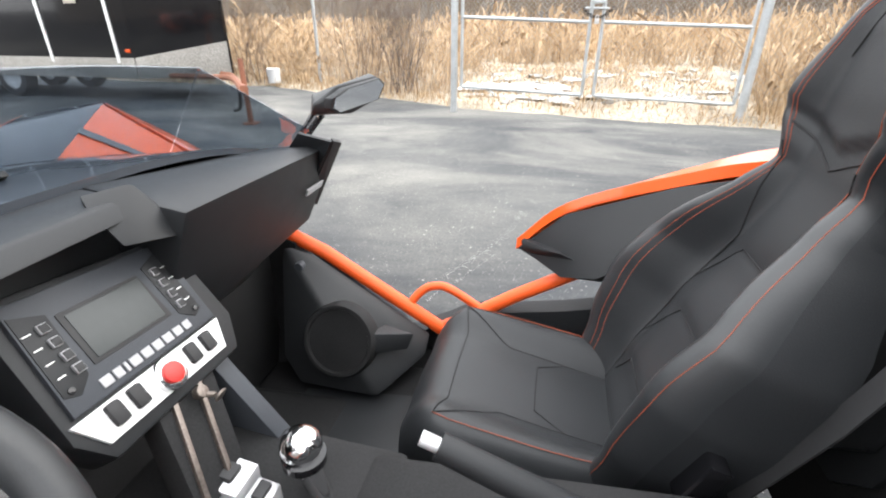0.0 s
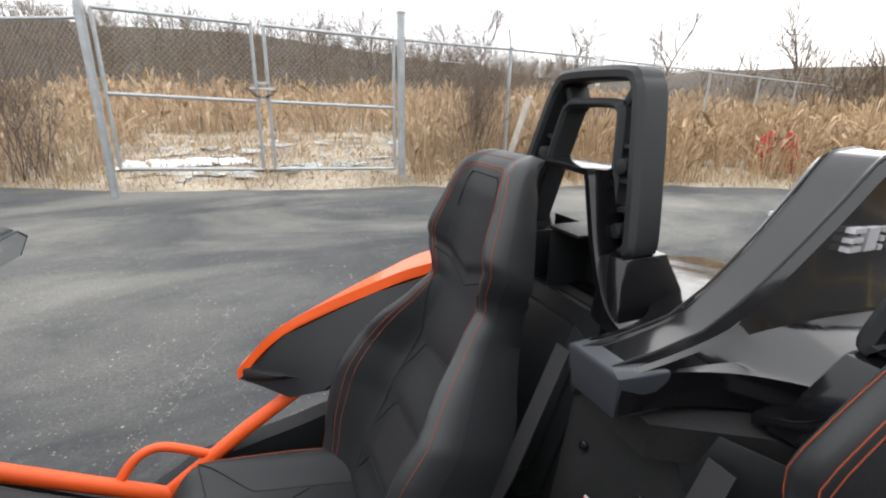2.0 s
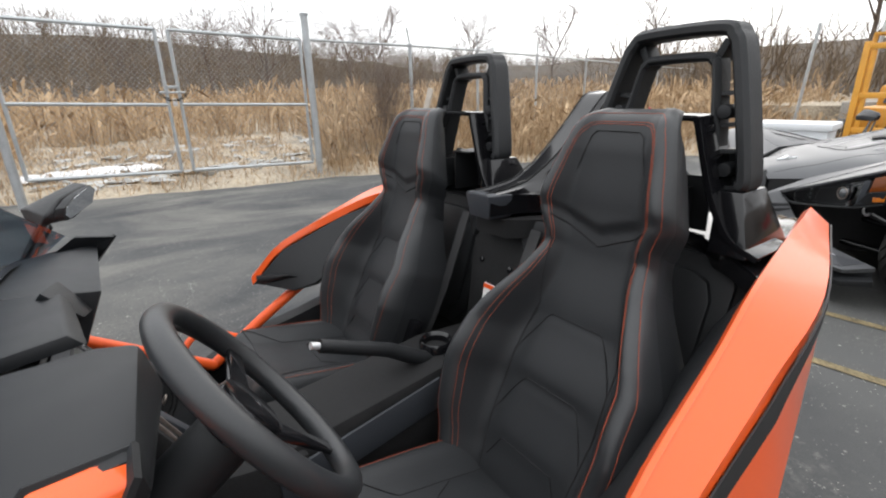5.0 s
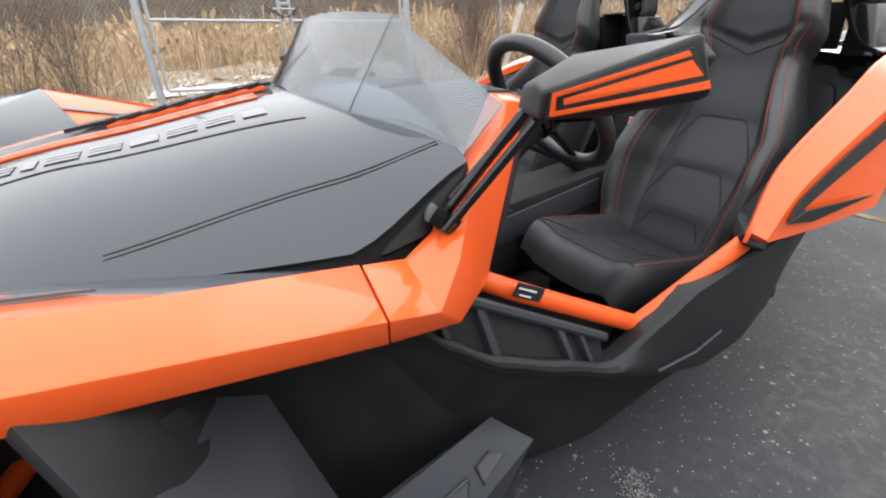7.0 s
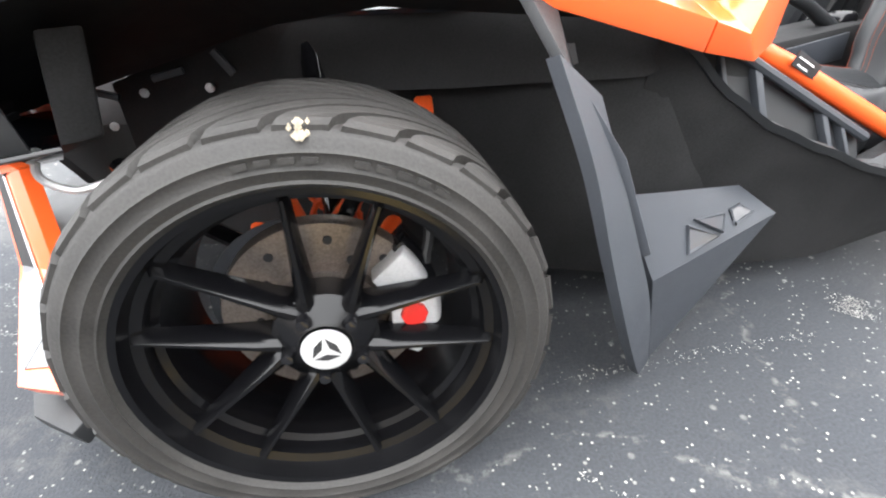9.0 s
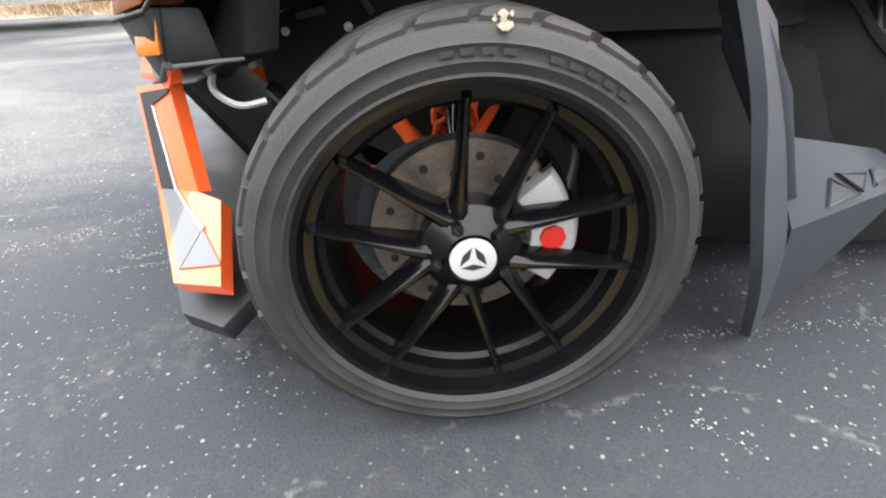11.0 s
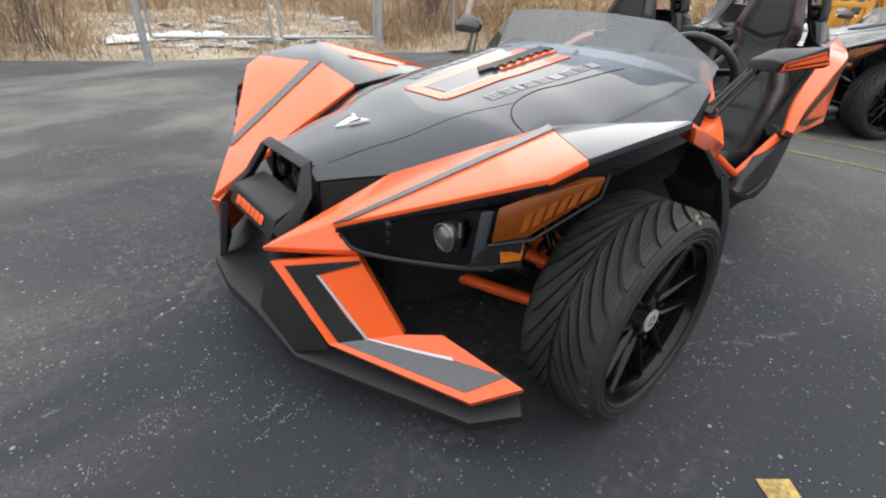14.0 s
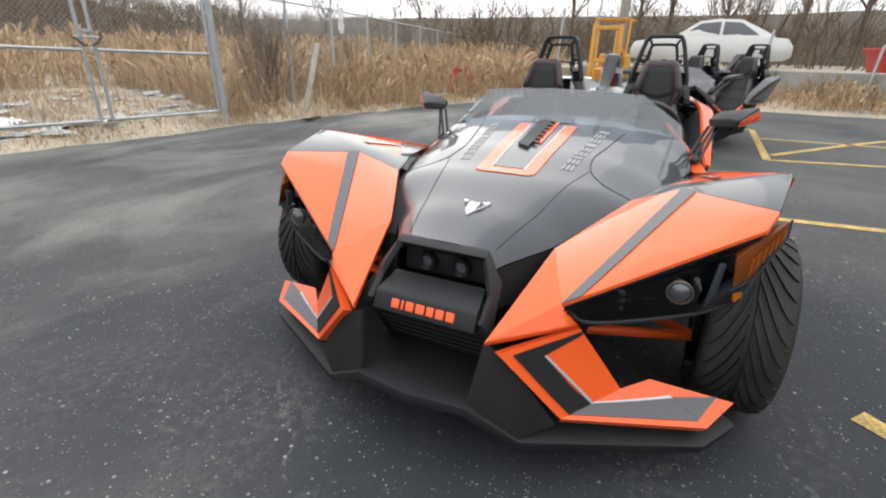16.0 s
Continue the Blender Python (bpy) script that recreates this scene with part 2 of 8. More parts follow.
        c = over(c, times(times(times(r.outputs[0], pick.outputs[0]), noise_mask(cl, cover - 0.16, cover + 0.12, 4)), 0.8), (0.46, 0.45, 0.41))
    wob = n.new("ShaderNodeTexNoise")
    wob.inputs["Scale"].default_value, wob.inputs["Detail"].default_value = 2.2, 5
    l.new(tc.outputs["Object"], wob.inputs["Vector"])
    mixv = n.new("ShaderNodeVectorMath")
    mixv.operation = "MULTIPLY_ADD"
    mixv.inputs[1].default_value = (0.55, 0.55, 0)
    l.new(wob.outputs["Color"], mixv.inputs[0])
    l.new(tc.outputs["Object"], mixv.inputs[2])
    v2 = n.new("ShaderNodeTexVoronoi")
    v2.feature = "DISTANCE_TO_EDGE"
    v2.inputs["Scale"].default_value = 0.55
    l.new(mixv.outputs[0], v2.inputs["Vector"])
    r2 = n.new("ShaderNodeMapRange")
    r2.inputs[1].default_value, r2.inputs[2].default_value, r2.inputs[3].default_value, r2.inputs[4].default_value = 0.0, 0.006, 1, 0
    l.new(v2.outputs["Distance"], r2.inputs[0])
    c = over(c, times(times(r2.outputs[0], noise_mask(26, 0.5, 0.6, 8)), 0.22), (0.34, 0.33, 0.3))
    l.new(c, b.inputs["Base Color"])
    return m


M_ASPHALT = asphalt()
M_SOIL = mat("trampled_soil_and_thatch", (0.34, 0.29, 0.22), 0.95, 0, 0.6, 0.9, 30, 0.9, 0.03)
M_LINE = mat("worn_yellow_road_paint", (0.42, 0.29, 0.085), 0.75, 0, 0.55, 9, 70, 0.4)
M_FADED = mat("faded_yellow_road_paint", (0.16, 0.125, 0.065), 0.85, 0, 0.6, 14, 90, 0.4)


def leafy(name, cols, rough=0.8):
    """Dry stalks and twigs: each island takes its own tone."""
    m = bpy.data.materials.new(name)
    m.use_nodes = True
    n, l = m.node_tree.nodes, m.node_tree.links
    b = n["Principled BSDF"]
    g = n.new("ShaderNodeNewGeometry")
    r = n.new("ShaderNodeValToRGB")
    e = r.color_ramp.elements
    e[0].color, e[1].color = (*cols[0], 1), (*cols[-1], 1)
    for i, c in enumerate(cols[1:-1]):
        x = e.new((i + 1) / (len(cols) - 1))
        x.color = (*c, 1)
    l.new(g.outputs["Random Per Island"], r.inputs[0])
    l.new(r.outputs[0], b.inputs["Base Color"])
    b.inputs["Roughness"].default_value = rough
    b.inputs["Specular IOR Level"].default_value = 0.2
    return m


M_REED = leafy("dry_reed", [(0.2, 0.13, 0.075), (0.4, 0.28, 0.165), (0.6, 0.45, 0.29), (0.28, 0.19, 0.11), (0.5, 0.37, 0.235)])
M_TWIG = leafy("bare_twig", [(0.07, 0.05, 0.04), (0.13, 0.095, 0.075), (0.18, 0.14, 0.11)])
M_BRUSH = leafy("brown_brush", [(0.1, 0.075, 0.055), (0.16, 0.12, 0.085), (0.2, 0.15, 0.1), (0.13, 0.1, 0.075)])
M_BARK = mat("grey_brown_bark", (0.11, 0.085, 0.07), 0.9, 0, 0.3, 8, 60, 0.6, 0.01)


# ---- mesh helpers ----
def link(name, bm, material, parent=None, label="", sharp=38, flat=False):
    bmesh.ops.recalc_face_normals(bm, faces=bm.faces)
    me = bpy.data.meshes.new(name)
    bm.to_mesh(me)
    bm.free()
    if not flat:
        me.shade_smooth()
        me.set_sharp_from_angle(angle=radians(sharp))
    me.materials.append(material)
    ob = new(name, me)
    if parent is not None:
        ob.parent = parent
    return tagged(ob, label)


def part(name, bm, material, parent, label="", sharp=38):
    return link(name, bm, material, parent, label, sharp)


def empty(name, m, label, category, group=""):
    ob = new(name)
    ob.matrix_world = m
    return tagged(ob, label, category, group)


def merged(*bms):
    out = bmesh.new()
    for b in bms:
        me = bpy.data.meshes.new("tmp")
        b.to_mesh(me)
        b.free()
        out.from_mesh(me)
        bpy.data.meshes.remove(me)
    return out


def moved(bm, m):
    bm.transform(m)
    return bm


def bevelled(bm, w, seg=2, angle=25):
    if w:
        es = [e for e in bm.edges if len(e.link_faces) == 2 and e.calc_face_angle(0) > radians(angle)]
        bmesh.ops.bevel(bm, geom=es, offset=w, segments=seg, affect="EDGES", clamp_overlap=True, profile=0.6)
    return bm


def box(sx, sy, sz, w=0.004, m=None, seg=2):
    """A box centred on its middle, with rounded edges."""
    bm = bmesh.new()
    bmesh.ops.create_cube(bm, size=1)
    bm.transform(Matrix.Diagonal((sx, sy, sz, 1)))
    bevelled(bm, w, seg)
    return moved(bm, m) if m else bm


def hull(pts, w=0.004, seg=2):
    """Convex solid round the points, edges rounded."""
    bm = bmesh.new()
    for p in pts:
        bm.verts.new(p)
    bmesh.ops.convex_hull(bm, input=bm.verts)
    bmesh.ops.dissolve_limit(bm, angle_limit=radians(3), verts=bm.verts, edges=bm.edges)
    return bevelled(bm, w, seg)


def shell(verts, faces, thick, w=0.003, seg=2, cuts=0, ref=None):
    """A sheet of that thickness behind the faces (away from their normals), with a rim."""
    bm = bmesh.new()
    vs = [bm.verts.new(v) for v in verts]
    for f in faces:
        bm.faces.new([vs[i] for i in f])
    if cuts:
        bmesh.ops.subdivide_edges(bm, edges=bm.edges, cuts=cuts, use_grid_fill=True, smooth=0.6)
    bm.normal_update()
    if ref is not None and sum(f.normal.dot(f.calc_center_median() - Vector(ref)) for f in bm.faces) < 0:
        bmesh.ops.reverse_faces(bm, faces=bm.faces)
        bm.normal_update()
    top = list(bm.verts)
    low = {v: bm.verts.new(v.co - v.normal * thick) for v in top}
    fs = list(bm.faces)
    rim = [e for e in bm.edges if len(e.link_faces) == 1]
    for f in fs:
        bm.faces.new([low[v] for v in reversed(f.verts)])
    for e in rim:
        a, b = e.verts
        bm.faces.new([a, b, low[b], low[a]])
    bmesh.ops.recalc_face_normals(bm, faces=bm.faces)
    return bevelled(bm, w, seg)


def loft(rings, cap=True, w=0.0, closed=True, loop=False):
    bm = bmesh.new()
    rs = [[bm.verts.new(p) for p in r] for r in rings]
    n = len(rs[0])
    pairs = list(zip(rs, rs[1:])) + ([(rs[-1], rs[0])] if loop else [])
    for a, b in pairs:
        for i in range(n if closed else n - 1):
            j = (i + 1) % n
            bm.faces.new([a[i], a[j], b[j], b[i]])
    if cap and closed and not loop:
        bm.faces.new(rs[0])
        bm.faces.new(list(reversed(rs[-1])))
    bmesh.ops.recalc_face_normals(bm, faces=bm.faces)
    return bevelled(bm, w)


def curve_pts(pts, k=6, closed=False):
    """Catmull-Rom through the points."""
    ps = [Vector(p) for p in pts]
    out = []
    n = len(ps)
    for i in range(n if closed else n - 1):
        if closed:
            a, b, c, d = ps[i - 1], ps[i], ps[(i + 1) % n], ps[(i + 2) % n]
        else:
            b, c = ps[i], ps[i + 1]
            a = ps[i - 1] if i else b * 2 - c
            d = ps[i + 2] if i + 2 < n else c * 2 - b
        for s in range(k):
            t = s / k
            out.append(0.5 * (2 * b + (c - a) * t + (2 * a - 5 * b + 4 * c - d) * t * t + (3 * b - a - 3 * c + d) * t ** 3))
    if not closed:
        out.append(ps[-1])
    return out


def tube(pts, r, n=10, closed=False, cap=True):
    """A round rod along the points; r: one radius or one for each point."""
    ps = [Vector(p) for p in pts]
    m = len(ps)
    rr = r if isinstance(r, (list, tuple)) else [r] * m
    side = None
    rings = []
    for i in range(m):
        if closed:
            d = ps[(i + 1) % m] - ps[i - 1]
        else:
            d = ps[min(i + 1, m - 1)] - ps[max(i - 1, 0)]
        d.normalize()
        if side is None:
            side = d.orthogonal().normalized()
        side = (side - d * side.dot(d)).normalized()
        up = d.cross(side)
        rings.append([ps[i] + (side * math.cos(a) + up * math.sin(a)) * rr[i] for a in [2 * math.pi * q / n for q in range(n)]])
    return loft(rings, cap=cap, loop=closed)


def lathe(profile, n=48, centre=(0, 0, 0)):
    """Turned round the y axis: profile of (radius, y), closed."""
    c = Vector(centre)
    return loft([[c + Vector((r * math.cos(a), y, r * math.sin(a))) for r, y in profile] for a in [2 * math.pi * q / n for q in range(n)]], loop=True)


def disc(r, h, n=32, m=None, w=0.002):
    """A round plate along z, edges rounded."""
    bm = bmesh.new()
    bmesh.ops.create_cone(bm, segments=n, radius1=r, radius2=r, depth=h, cap_ends=True)
    bevelled(bm, w)
    return moved(bm, m) if m else bm


def on_quad(q, u, v):
    """The place at u, v of the four-cornered face q."""
    a, b, c, d = [Vector(p) for p in q]
    return (a * (1 - u) + b * u) * (1 - v) + (d * (1 - u) + c * u) * v


def face_normal(q, ref):
    a, b, c, d = [Vector(p) for p in q]
    n = (c - a).cross(d - b).normalized()
    return n if n.dot((a + b + c + d) / 4 - Vector(ref)) > 0 else -n


def decal(q, uvs, up=0.002, thick=0.0015, ref=(0.3, 0, 0.35)):
    """A flat sticker on a quad, outlined by its u, v corners, on the side away from ref."""
    n = face_normal(q, ref)
    top = [on_quad(q, u, v) + n * up for u, v in uvs]
    return loft([[p - n * thick for p in top], top])


def sheet(q, uvq=((0, 0), (1, 0), (1, 1), (0, 1)), up=0.0, thick=0.002, n=8, w=0.0, ref=(0.3, 0, 0.35)):
    """A sheet that follows the curved face q between four u, v corners."""
    nn = face_normal(q, ref) * up
    vs, fs = [], []
    for i in range(n + 1):
        for j in range(n + 1):
            u, v = [((uvq[0][k] * (1 - i / n) + uvq[1][k] * i / n) * (1 - j / n) + (uvq[3][k] * (1 - i / n) + uvq[2][k] * i / n) * j / n) for k in (0, 1)]
            vs.append(on_quad(q, u, v) + nn)
            if i and j:
                a = i * (n + 1) + j
                fs.append((a - n - 2, a - 1, a, a - n - 1))
    return shell(vs, fs, thick, w, ref=ref)


def raw(name, verts, faces, material, parent=None, smooth=False):
    me = bpy.data.meshes.new(name)
    me.from_pydata(verts, [], faces)
    if smooth:
        me.shade_smooth()
    me.materials.append(material)
    ob = new(name, me)
    if parent is not None:
        ob.parent = parent
    return ob


# ---- ground ----
gv, gf = [], []
xs = [-600, -120, -30, -8, -4, 0, 4, 8, 12, 16, 30, 120, 600]
for x in xs:
    for y in xs:
        gv.append((x, y, 0))
n = len(xs)
for i in range(n - 1):
    for j in range(n - 1):
        gf.append((i * n + j, (i + 1) * n + j, (i + 1) * n + j + 1, i * n + j + 1))
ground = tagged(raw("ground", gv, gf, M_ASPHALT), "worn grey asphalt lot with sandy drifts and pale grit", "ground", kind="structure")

EDGE = [(-60, 9.2), (-12, 8.6), (-4, 7.95), (-1.2, 6.9), (0.0, 6.3), (1.2, 6.05), (2.5, 5.8), (3.5, 5.62), (4.3, 5.45), (5.8, 5.0), (7.6, 4.5), (8.8, 4.0), (10.2, 2.0), (10.9, -1.5), (11.0, -4.2), (11.2, -12), (12, -60)]


def verge_edge(t):
    """A place on the lot's ragged edge, t from 0 to the number of corners - 1."""
    i = min(int(t), len(EDGE) - 2)
    f = t - i
    return Vector((EDGE[i][0] * (1 - f) + EDGE[i + 1][0] * f, EDGE[i][1] * (1 - f) + EDGE[i + 1][1] * f, 0))


def rise(d):
    """Height of the verge at d metres past the lot's edge."""
    return 0.012 + 0.2 * (1 - math.exp(-d / 1.6)) + 0.012 * max(0, d - 6)


vv, vf = [], []
NT, ds = (len(EDGE) - 1) * 14, [0, 0.25, 0.6, 1.1, 1.8, 2.8, 4.2, 6, 9, 14, 22, 40, 90, 300]
for i in range(NT + 1):
    t = i / 14
    p = verge_edge(t)
    q = verge_edge(min(t + 0.3, len(EDGE) - 1)) - verge_edge(max(t - 0.3, 0))
    nrm = Vector((-q.y, q.x, 0)).normalized()
    for k, d in enumerate(ds):
        wob = 0.16 * noise.noise(Vector((p.x * 1.7, p.y * 1.7, 0))) + 0.07 * noise.noise(Vector((p.x * 7, p.y * 7, 3)))
        away = Vector((0.25, 0.97, 0)) if p.x < 8 else Vector((0.97, 0.25, 0))
        nn = nrm.lerp(away, min(1, d / 8)).normalized()
        c = p + nn * (d + (wob if d < 4 else 0))
        z = rise(d) + (0.0 if k == 0 else 0.05 * noise.noise(Vector((c.x * 0.9, c.y * 0.9, 5))))
        vv.append((c.x, c.y, -0.01 if k == 0 else z))
for i in range(NT):
    for k in range(len(ds) - 1):
        a = i * len(ds) + k
        vf.append((a, a + 1, a + 1 + len(ds), a + len(ds)))
verge = tagged(raw("verge", vv, vf, M_SOIL, smooth=True), "brown soil and flattened dry grass beyond the asphalt", "verge", kind="structure")

# gritty scuff lines on the asphalt
scuff = random.Random(11)
for pts, width, count in (([(0.88, 1.19), (1.01, 1.56), (1.12, 1.8), (1.22, 2.1), (1.26, 2.42)], 0.012, 420), ([(0.95, 1.26), (1.07, 1.51), (1.17, 1.78)], 0.006, 120), ([(0.39, -0.80), (0.70, -0.797), (1.0, -0.80)], 0.009, 150), ([(0.36, -1.0), (0.44, -1.07)], 0.004, 30),
                          ([(-1.4, -0.33), (-1.29, -0.27), (-1.16, -0.21), (-1.09, -0.16), (-0.98, -0.04)], 0.018, 260), ([(-0.94, -0.41), (-0.71, -0.37)], 0.006, 90), ([(-0.89, -0.36), (-0.8, -0.31)], 0.01, 70), ([(1.13, -0.77), (1.19, -0.71)], 0.022, 420)):
    v, f = [], []
    for _ in range(count):
        t = scuff.random() * (len(pts) - 1)
        i = int(t)
        off = scuff.gauss(0, width)
        d = (Vector(pts[i + 1]) - Vector(pts[i])).normalized()
        c = Vector(pts[i]).lerp(Vector(pts[i + 1]), t - i) + Vector((-d.y, d.x)) * off
        r, a = 0.0008 + 0.0022 * scuff.random() ** 3, scuff.random() * 6.28
        o = len(v)
        v += [(c.x + r * k * math.cos(a + q), c.y + r * k * math.sin(a + q), 0.0035) for q, k in ((0, 1.5), (1.5, 0.6), (3.1, 1.3), (4.6, 0.7))] + [(c.x, c.y, 0.0048)]
        f += [(o, o + 1, o + 4), (o + 1, o + 2, o + 4), (o + 2, o + 3, o + 4), (o + 3, o, o + 4)]
    tagged(raw("grit_trail", v, f, M_LITTER if pts[0][1] > 1 else M_GRIT), "pale grit scraped in a line on the asphalt", "grit", kind="stuff")

# yellow bay markings
def road_line(pts, w=0.1):
    v, f = [], []
    for i, p in enumerate(pts):
        d = Vector(pts[min(i + 1, len(pts) - 1)]) - Vector(pts[max(i - 1, 0)])
        nn = Vector((-d.y, d.x)).normalized() * w / 2
        v += [(p[0] + nn.x, p[1] + nn.y, 0.004), (p[0] - nn.x, p[1] - nn.y, 0.004)]
        if i:
            f.append((2 * i - 2, 2 * i - 1, 2 * i + 1, 2 * i))
    return tagged(raw("bay_marking", v, f, M_LINE if w > 0.06 else M_FADED), "worn yellow painted bay line on the asphalt", "road marking", "bay lines", kind="structure")


for pts in ([(7.76, -1.55), (5.03, -1.52)], [(5.03, -1.52), (5.25, -2.34), (5.6, -3.9), (6.0, -6)], [(5.4, -1.6), (6.83, -2.66), (7.6, -3.3)], [(6.8, -1.56), (6.91, -3.11), (7.1, -5.5)],
            [(2.5, -1.35), (2.59, -2.03), (2.75, -3.3), (3.1, -6)], [(0.09, -1.33), (0.02, -1.42), (-0.2, -2.6), (-0.3, -5)], [(3.96, 0.1), (4.02, -0.5), (4.1, -1.2)], [(3.38, -0.1), (3.43, -0.55), (3.5, -1.2)], [(7.76, -1.55), (7.7, 0.4)]):
    road_line(pts, 0.055 if 3 < pts[0][0] < 4 else 0.09)


# ---- chain-link fence and gate ----
FENCE_Z = 1.98


def chain_link(p, q, z0, z1, pitch=0.062, r=0.0016):
    """Diagonal wires between two uprights, each a thin three-sided rod."""
    p, q = Vector((*p, 0)), Vector((*q, 0))
    L, H = (q - p).length, z1 - z0
    d = (q - p).normalized()
    nrm = Vector((-d.y, d.x, 0))
    vs, fs = [], []

    def rod(a, b, off):
        o = len(vs)
        t = (b - a).normalized()
        e = t.cross(nrm).normalized()
        for c in (a, b):
            for k in range(3):
                w = nrm * math.cos(k * 2.094) + e * math.sin(k * 2.094)
                vs.append(tuple(c + w * r + nrm * off))
        for k in range(3):
            fs.append((o + k, o + (k + 1) % 3, o + 3 + (k + 1) % 3, o + 3 + k))
    s = -H
    while s < L:
        for up in (1, -1):
            a0, a1 = max(0, s), min(L, s + H)
            if a1 - a0 > 0.01:
                za, zb = (a0 - s, a1 - s) if up > 0 else (H - (a0 - s), H - (a1 - s))
                rod(p + d * a0 + Vector((0, 0, z0 + za)), p + d * a1 + Vector((0, 0, z0 + zb)), 0.002 * up)
        s += pitch
    return vs, fs


def gate_leaf(x0, x1, y0, y1, zg0, zg1):
    leaf = empty("gate_leaf", pose(x0, y0, 0), "galvanised tube gate leaf filled with chain-link mesh", "gate", "double gate")
    inv = Vector((x0, y0, 0))
    A, B = Vector((x0, y0, zg0)) - inv, Vector((x1, y1, zg1)) - inv
    up = Vector((0, 0, 1.68))
    for a, b in ((A, B), (A + up * 0.49, B + up * 0.49), (A + up, B + up), (A, A + up), (B, B + up)):
        part("gate_tube", tube([a, b], 0.021, 12), M_GALV, leaf)
    vs, fs = chain_link((A.x, A.y), (B.x, B.y), min(zg0, zg1), min(zg0, zg1) + 1.66)
    raw("wire_mesh", vs, fs, M_WIRE, leaf)
    return leaf


gate_leaf(0.12, 1.66, 6.02, 5.99, 0.33, 0.27)
gate_leaf(1.80, 3.40, 5.99, 6.0, 0.27, 0.215)
fence = empty("chain_link_fence", pose(0, 0, 0), "galvanised chain-link fence with round posts and barbed wire", "fence")


def post(x, y, z1, r, arm=False, z0=-0.1):
    ob = part("post", merged(tube([(x, y, z0), (x, y, z1)], r, 14), box(r * 2.1, r * 2.1, 0.03, 0.008, pose(x, y, z1))), M_GALV, fence)
    if arm:
        part("post_arm", tube([(x, y, z1), (x - 0.12, y - 0.12, z1 + 0.24)], 0.012, 8), M_GALV, ob)
    return ob


post(0.02, 6.02, 2.35, 0.045)
post(3.5, 6.0, 2.22, 0.05)
post(-3.1, 8.3, 2.1, 0.03)
post(-6.4, 9.1, 2.1, 0.03)
FX = [(3.5, 6.0), (5.35, 6.3), (7.1, 6.7), (9.4, 7.4), (12.2, 8.3), (15.5, 9.3), (19, 10.4), (24, 11.9), (30, 13.6)]
for p in FX[1:]:
    post(p[0], p[1], 1.92, 0.028, arm=True)
for a, b in list(zip(FX, FX[1:])) + [((-3.1, 8.3), (0.02, 6.02)), ((-6.4, 9.1), (-3.1, 8.3)), ((-11, 9.9), (-6.4, 9.1))]:
    near = a[0] < 9
    vs, fs = chain_link(a, b, 0.2, 1.9, 0.07 if near else 0.14, 0.0016 if near else 0.0022)
    f = raw("wire_mesh", vs, fs, M_WIRE, fence)
    part("top_rail", tube([(*a, 1.9), (*b, 1.9)], 0.019, 10), M_GALV, f)
    for z in (2.02, 2.12):
        part("barbed_wire", tube(curve_pts([(*a, z), ((a[0] + b[0]) / 2, (a[1] + b[1]) / 2, z - 0.03), (*b, z)], 4), 0.003, 5), M_WIRE, f)
# chain and padlock on the gate
lk = tagged(link("gate_chain", merged(*[moved(lathe([(0.014, -0.004), (0.018, 0), (0.014, 0.004), (0.01, 0)], 12), pose(1.56 + 0.0155 * k, 5.955 - 0.01 * math.sin(k * 0.5), 1.24 - 0.1 * math.sin(k * 0.143) + 0.006 * math.cos(k * 2), 30 * k, 0, 20)) for k in range(23)]), M_SEAM), "dark chain looped round the gate uprights", "chain")
part("padlock", merged(box(0.05, 0.03, 0.055, 0.006, pose(1.73, 5.94, 1.1)), tube(curve_pts([(1.715, 5.94, 1.125), (1.717, 5.94, 1.16), (1.743, 5.94, 1.16), (1.745, 5.94, 1.125)], 4), 0.005, 6)), M_ALU, lk, "small metal padlock")
tagged(link("gate_latch", merged(tube([(1.58, 5.965, 1.24), (1.86, 5.965, 1.235)], 0.012, 8), tube([(1.66, 5.965, 1.36), (1.66, 5.965, 1.16)], 0.012, 8), box(0.16, 0.03, 0.035, 0.008, pose(1.73, 5.97, 1.3)), box(0.03, 0.03, 0.12, 0.006, pose(1.67, 5.97, 1.27))), M_GALV), "galvanised fork latch joining the two gate leaves", "latch")


# ---- dry reeds, brush and trees ----
rng = np.random.default_rng(5)


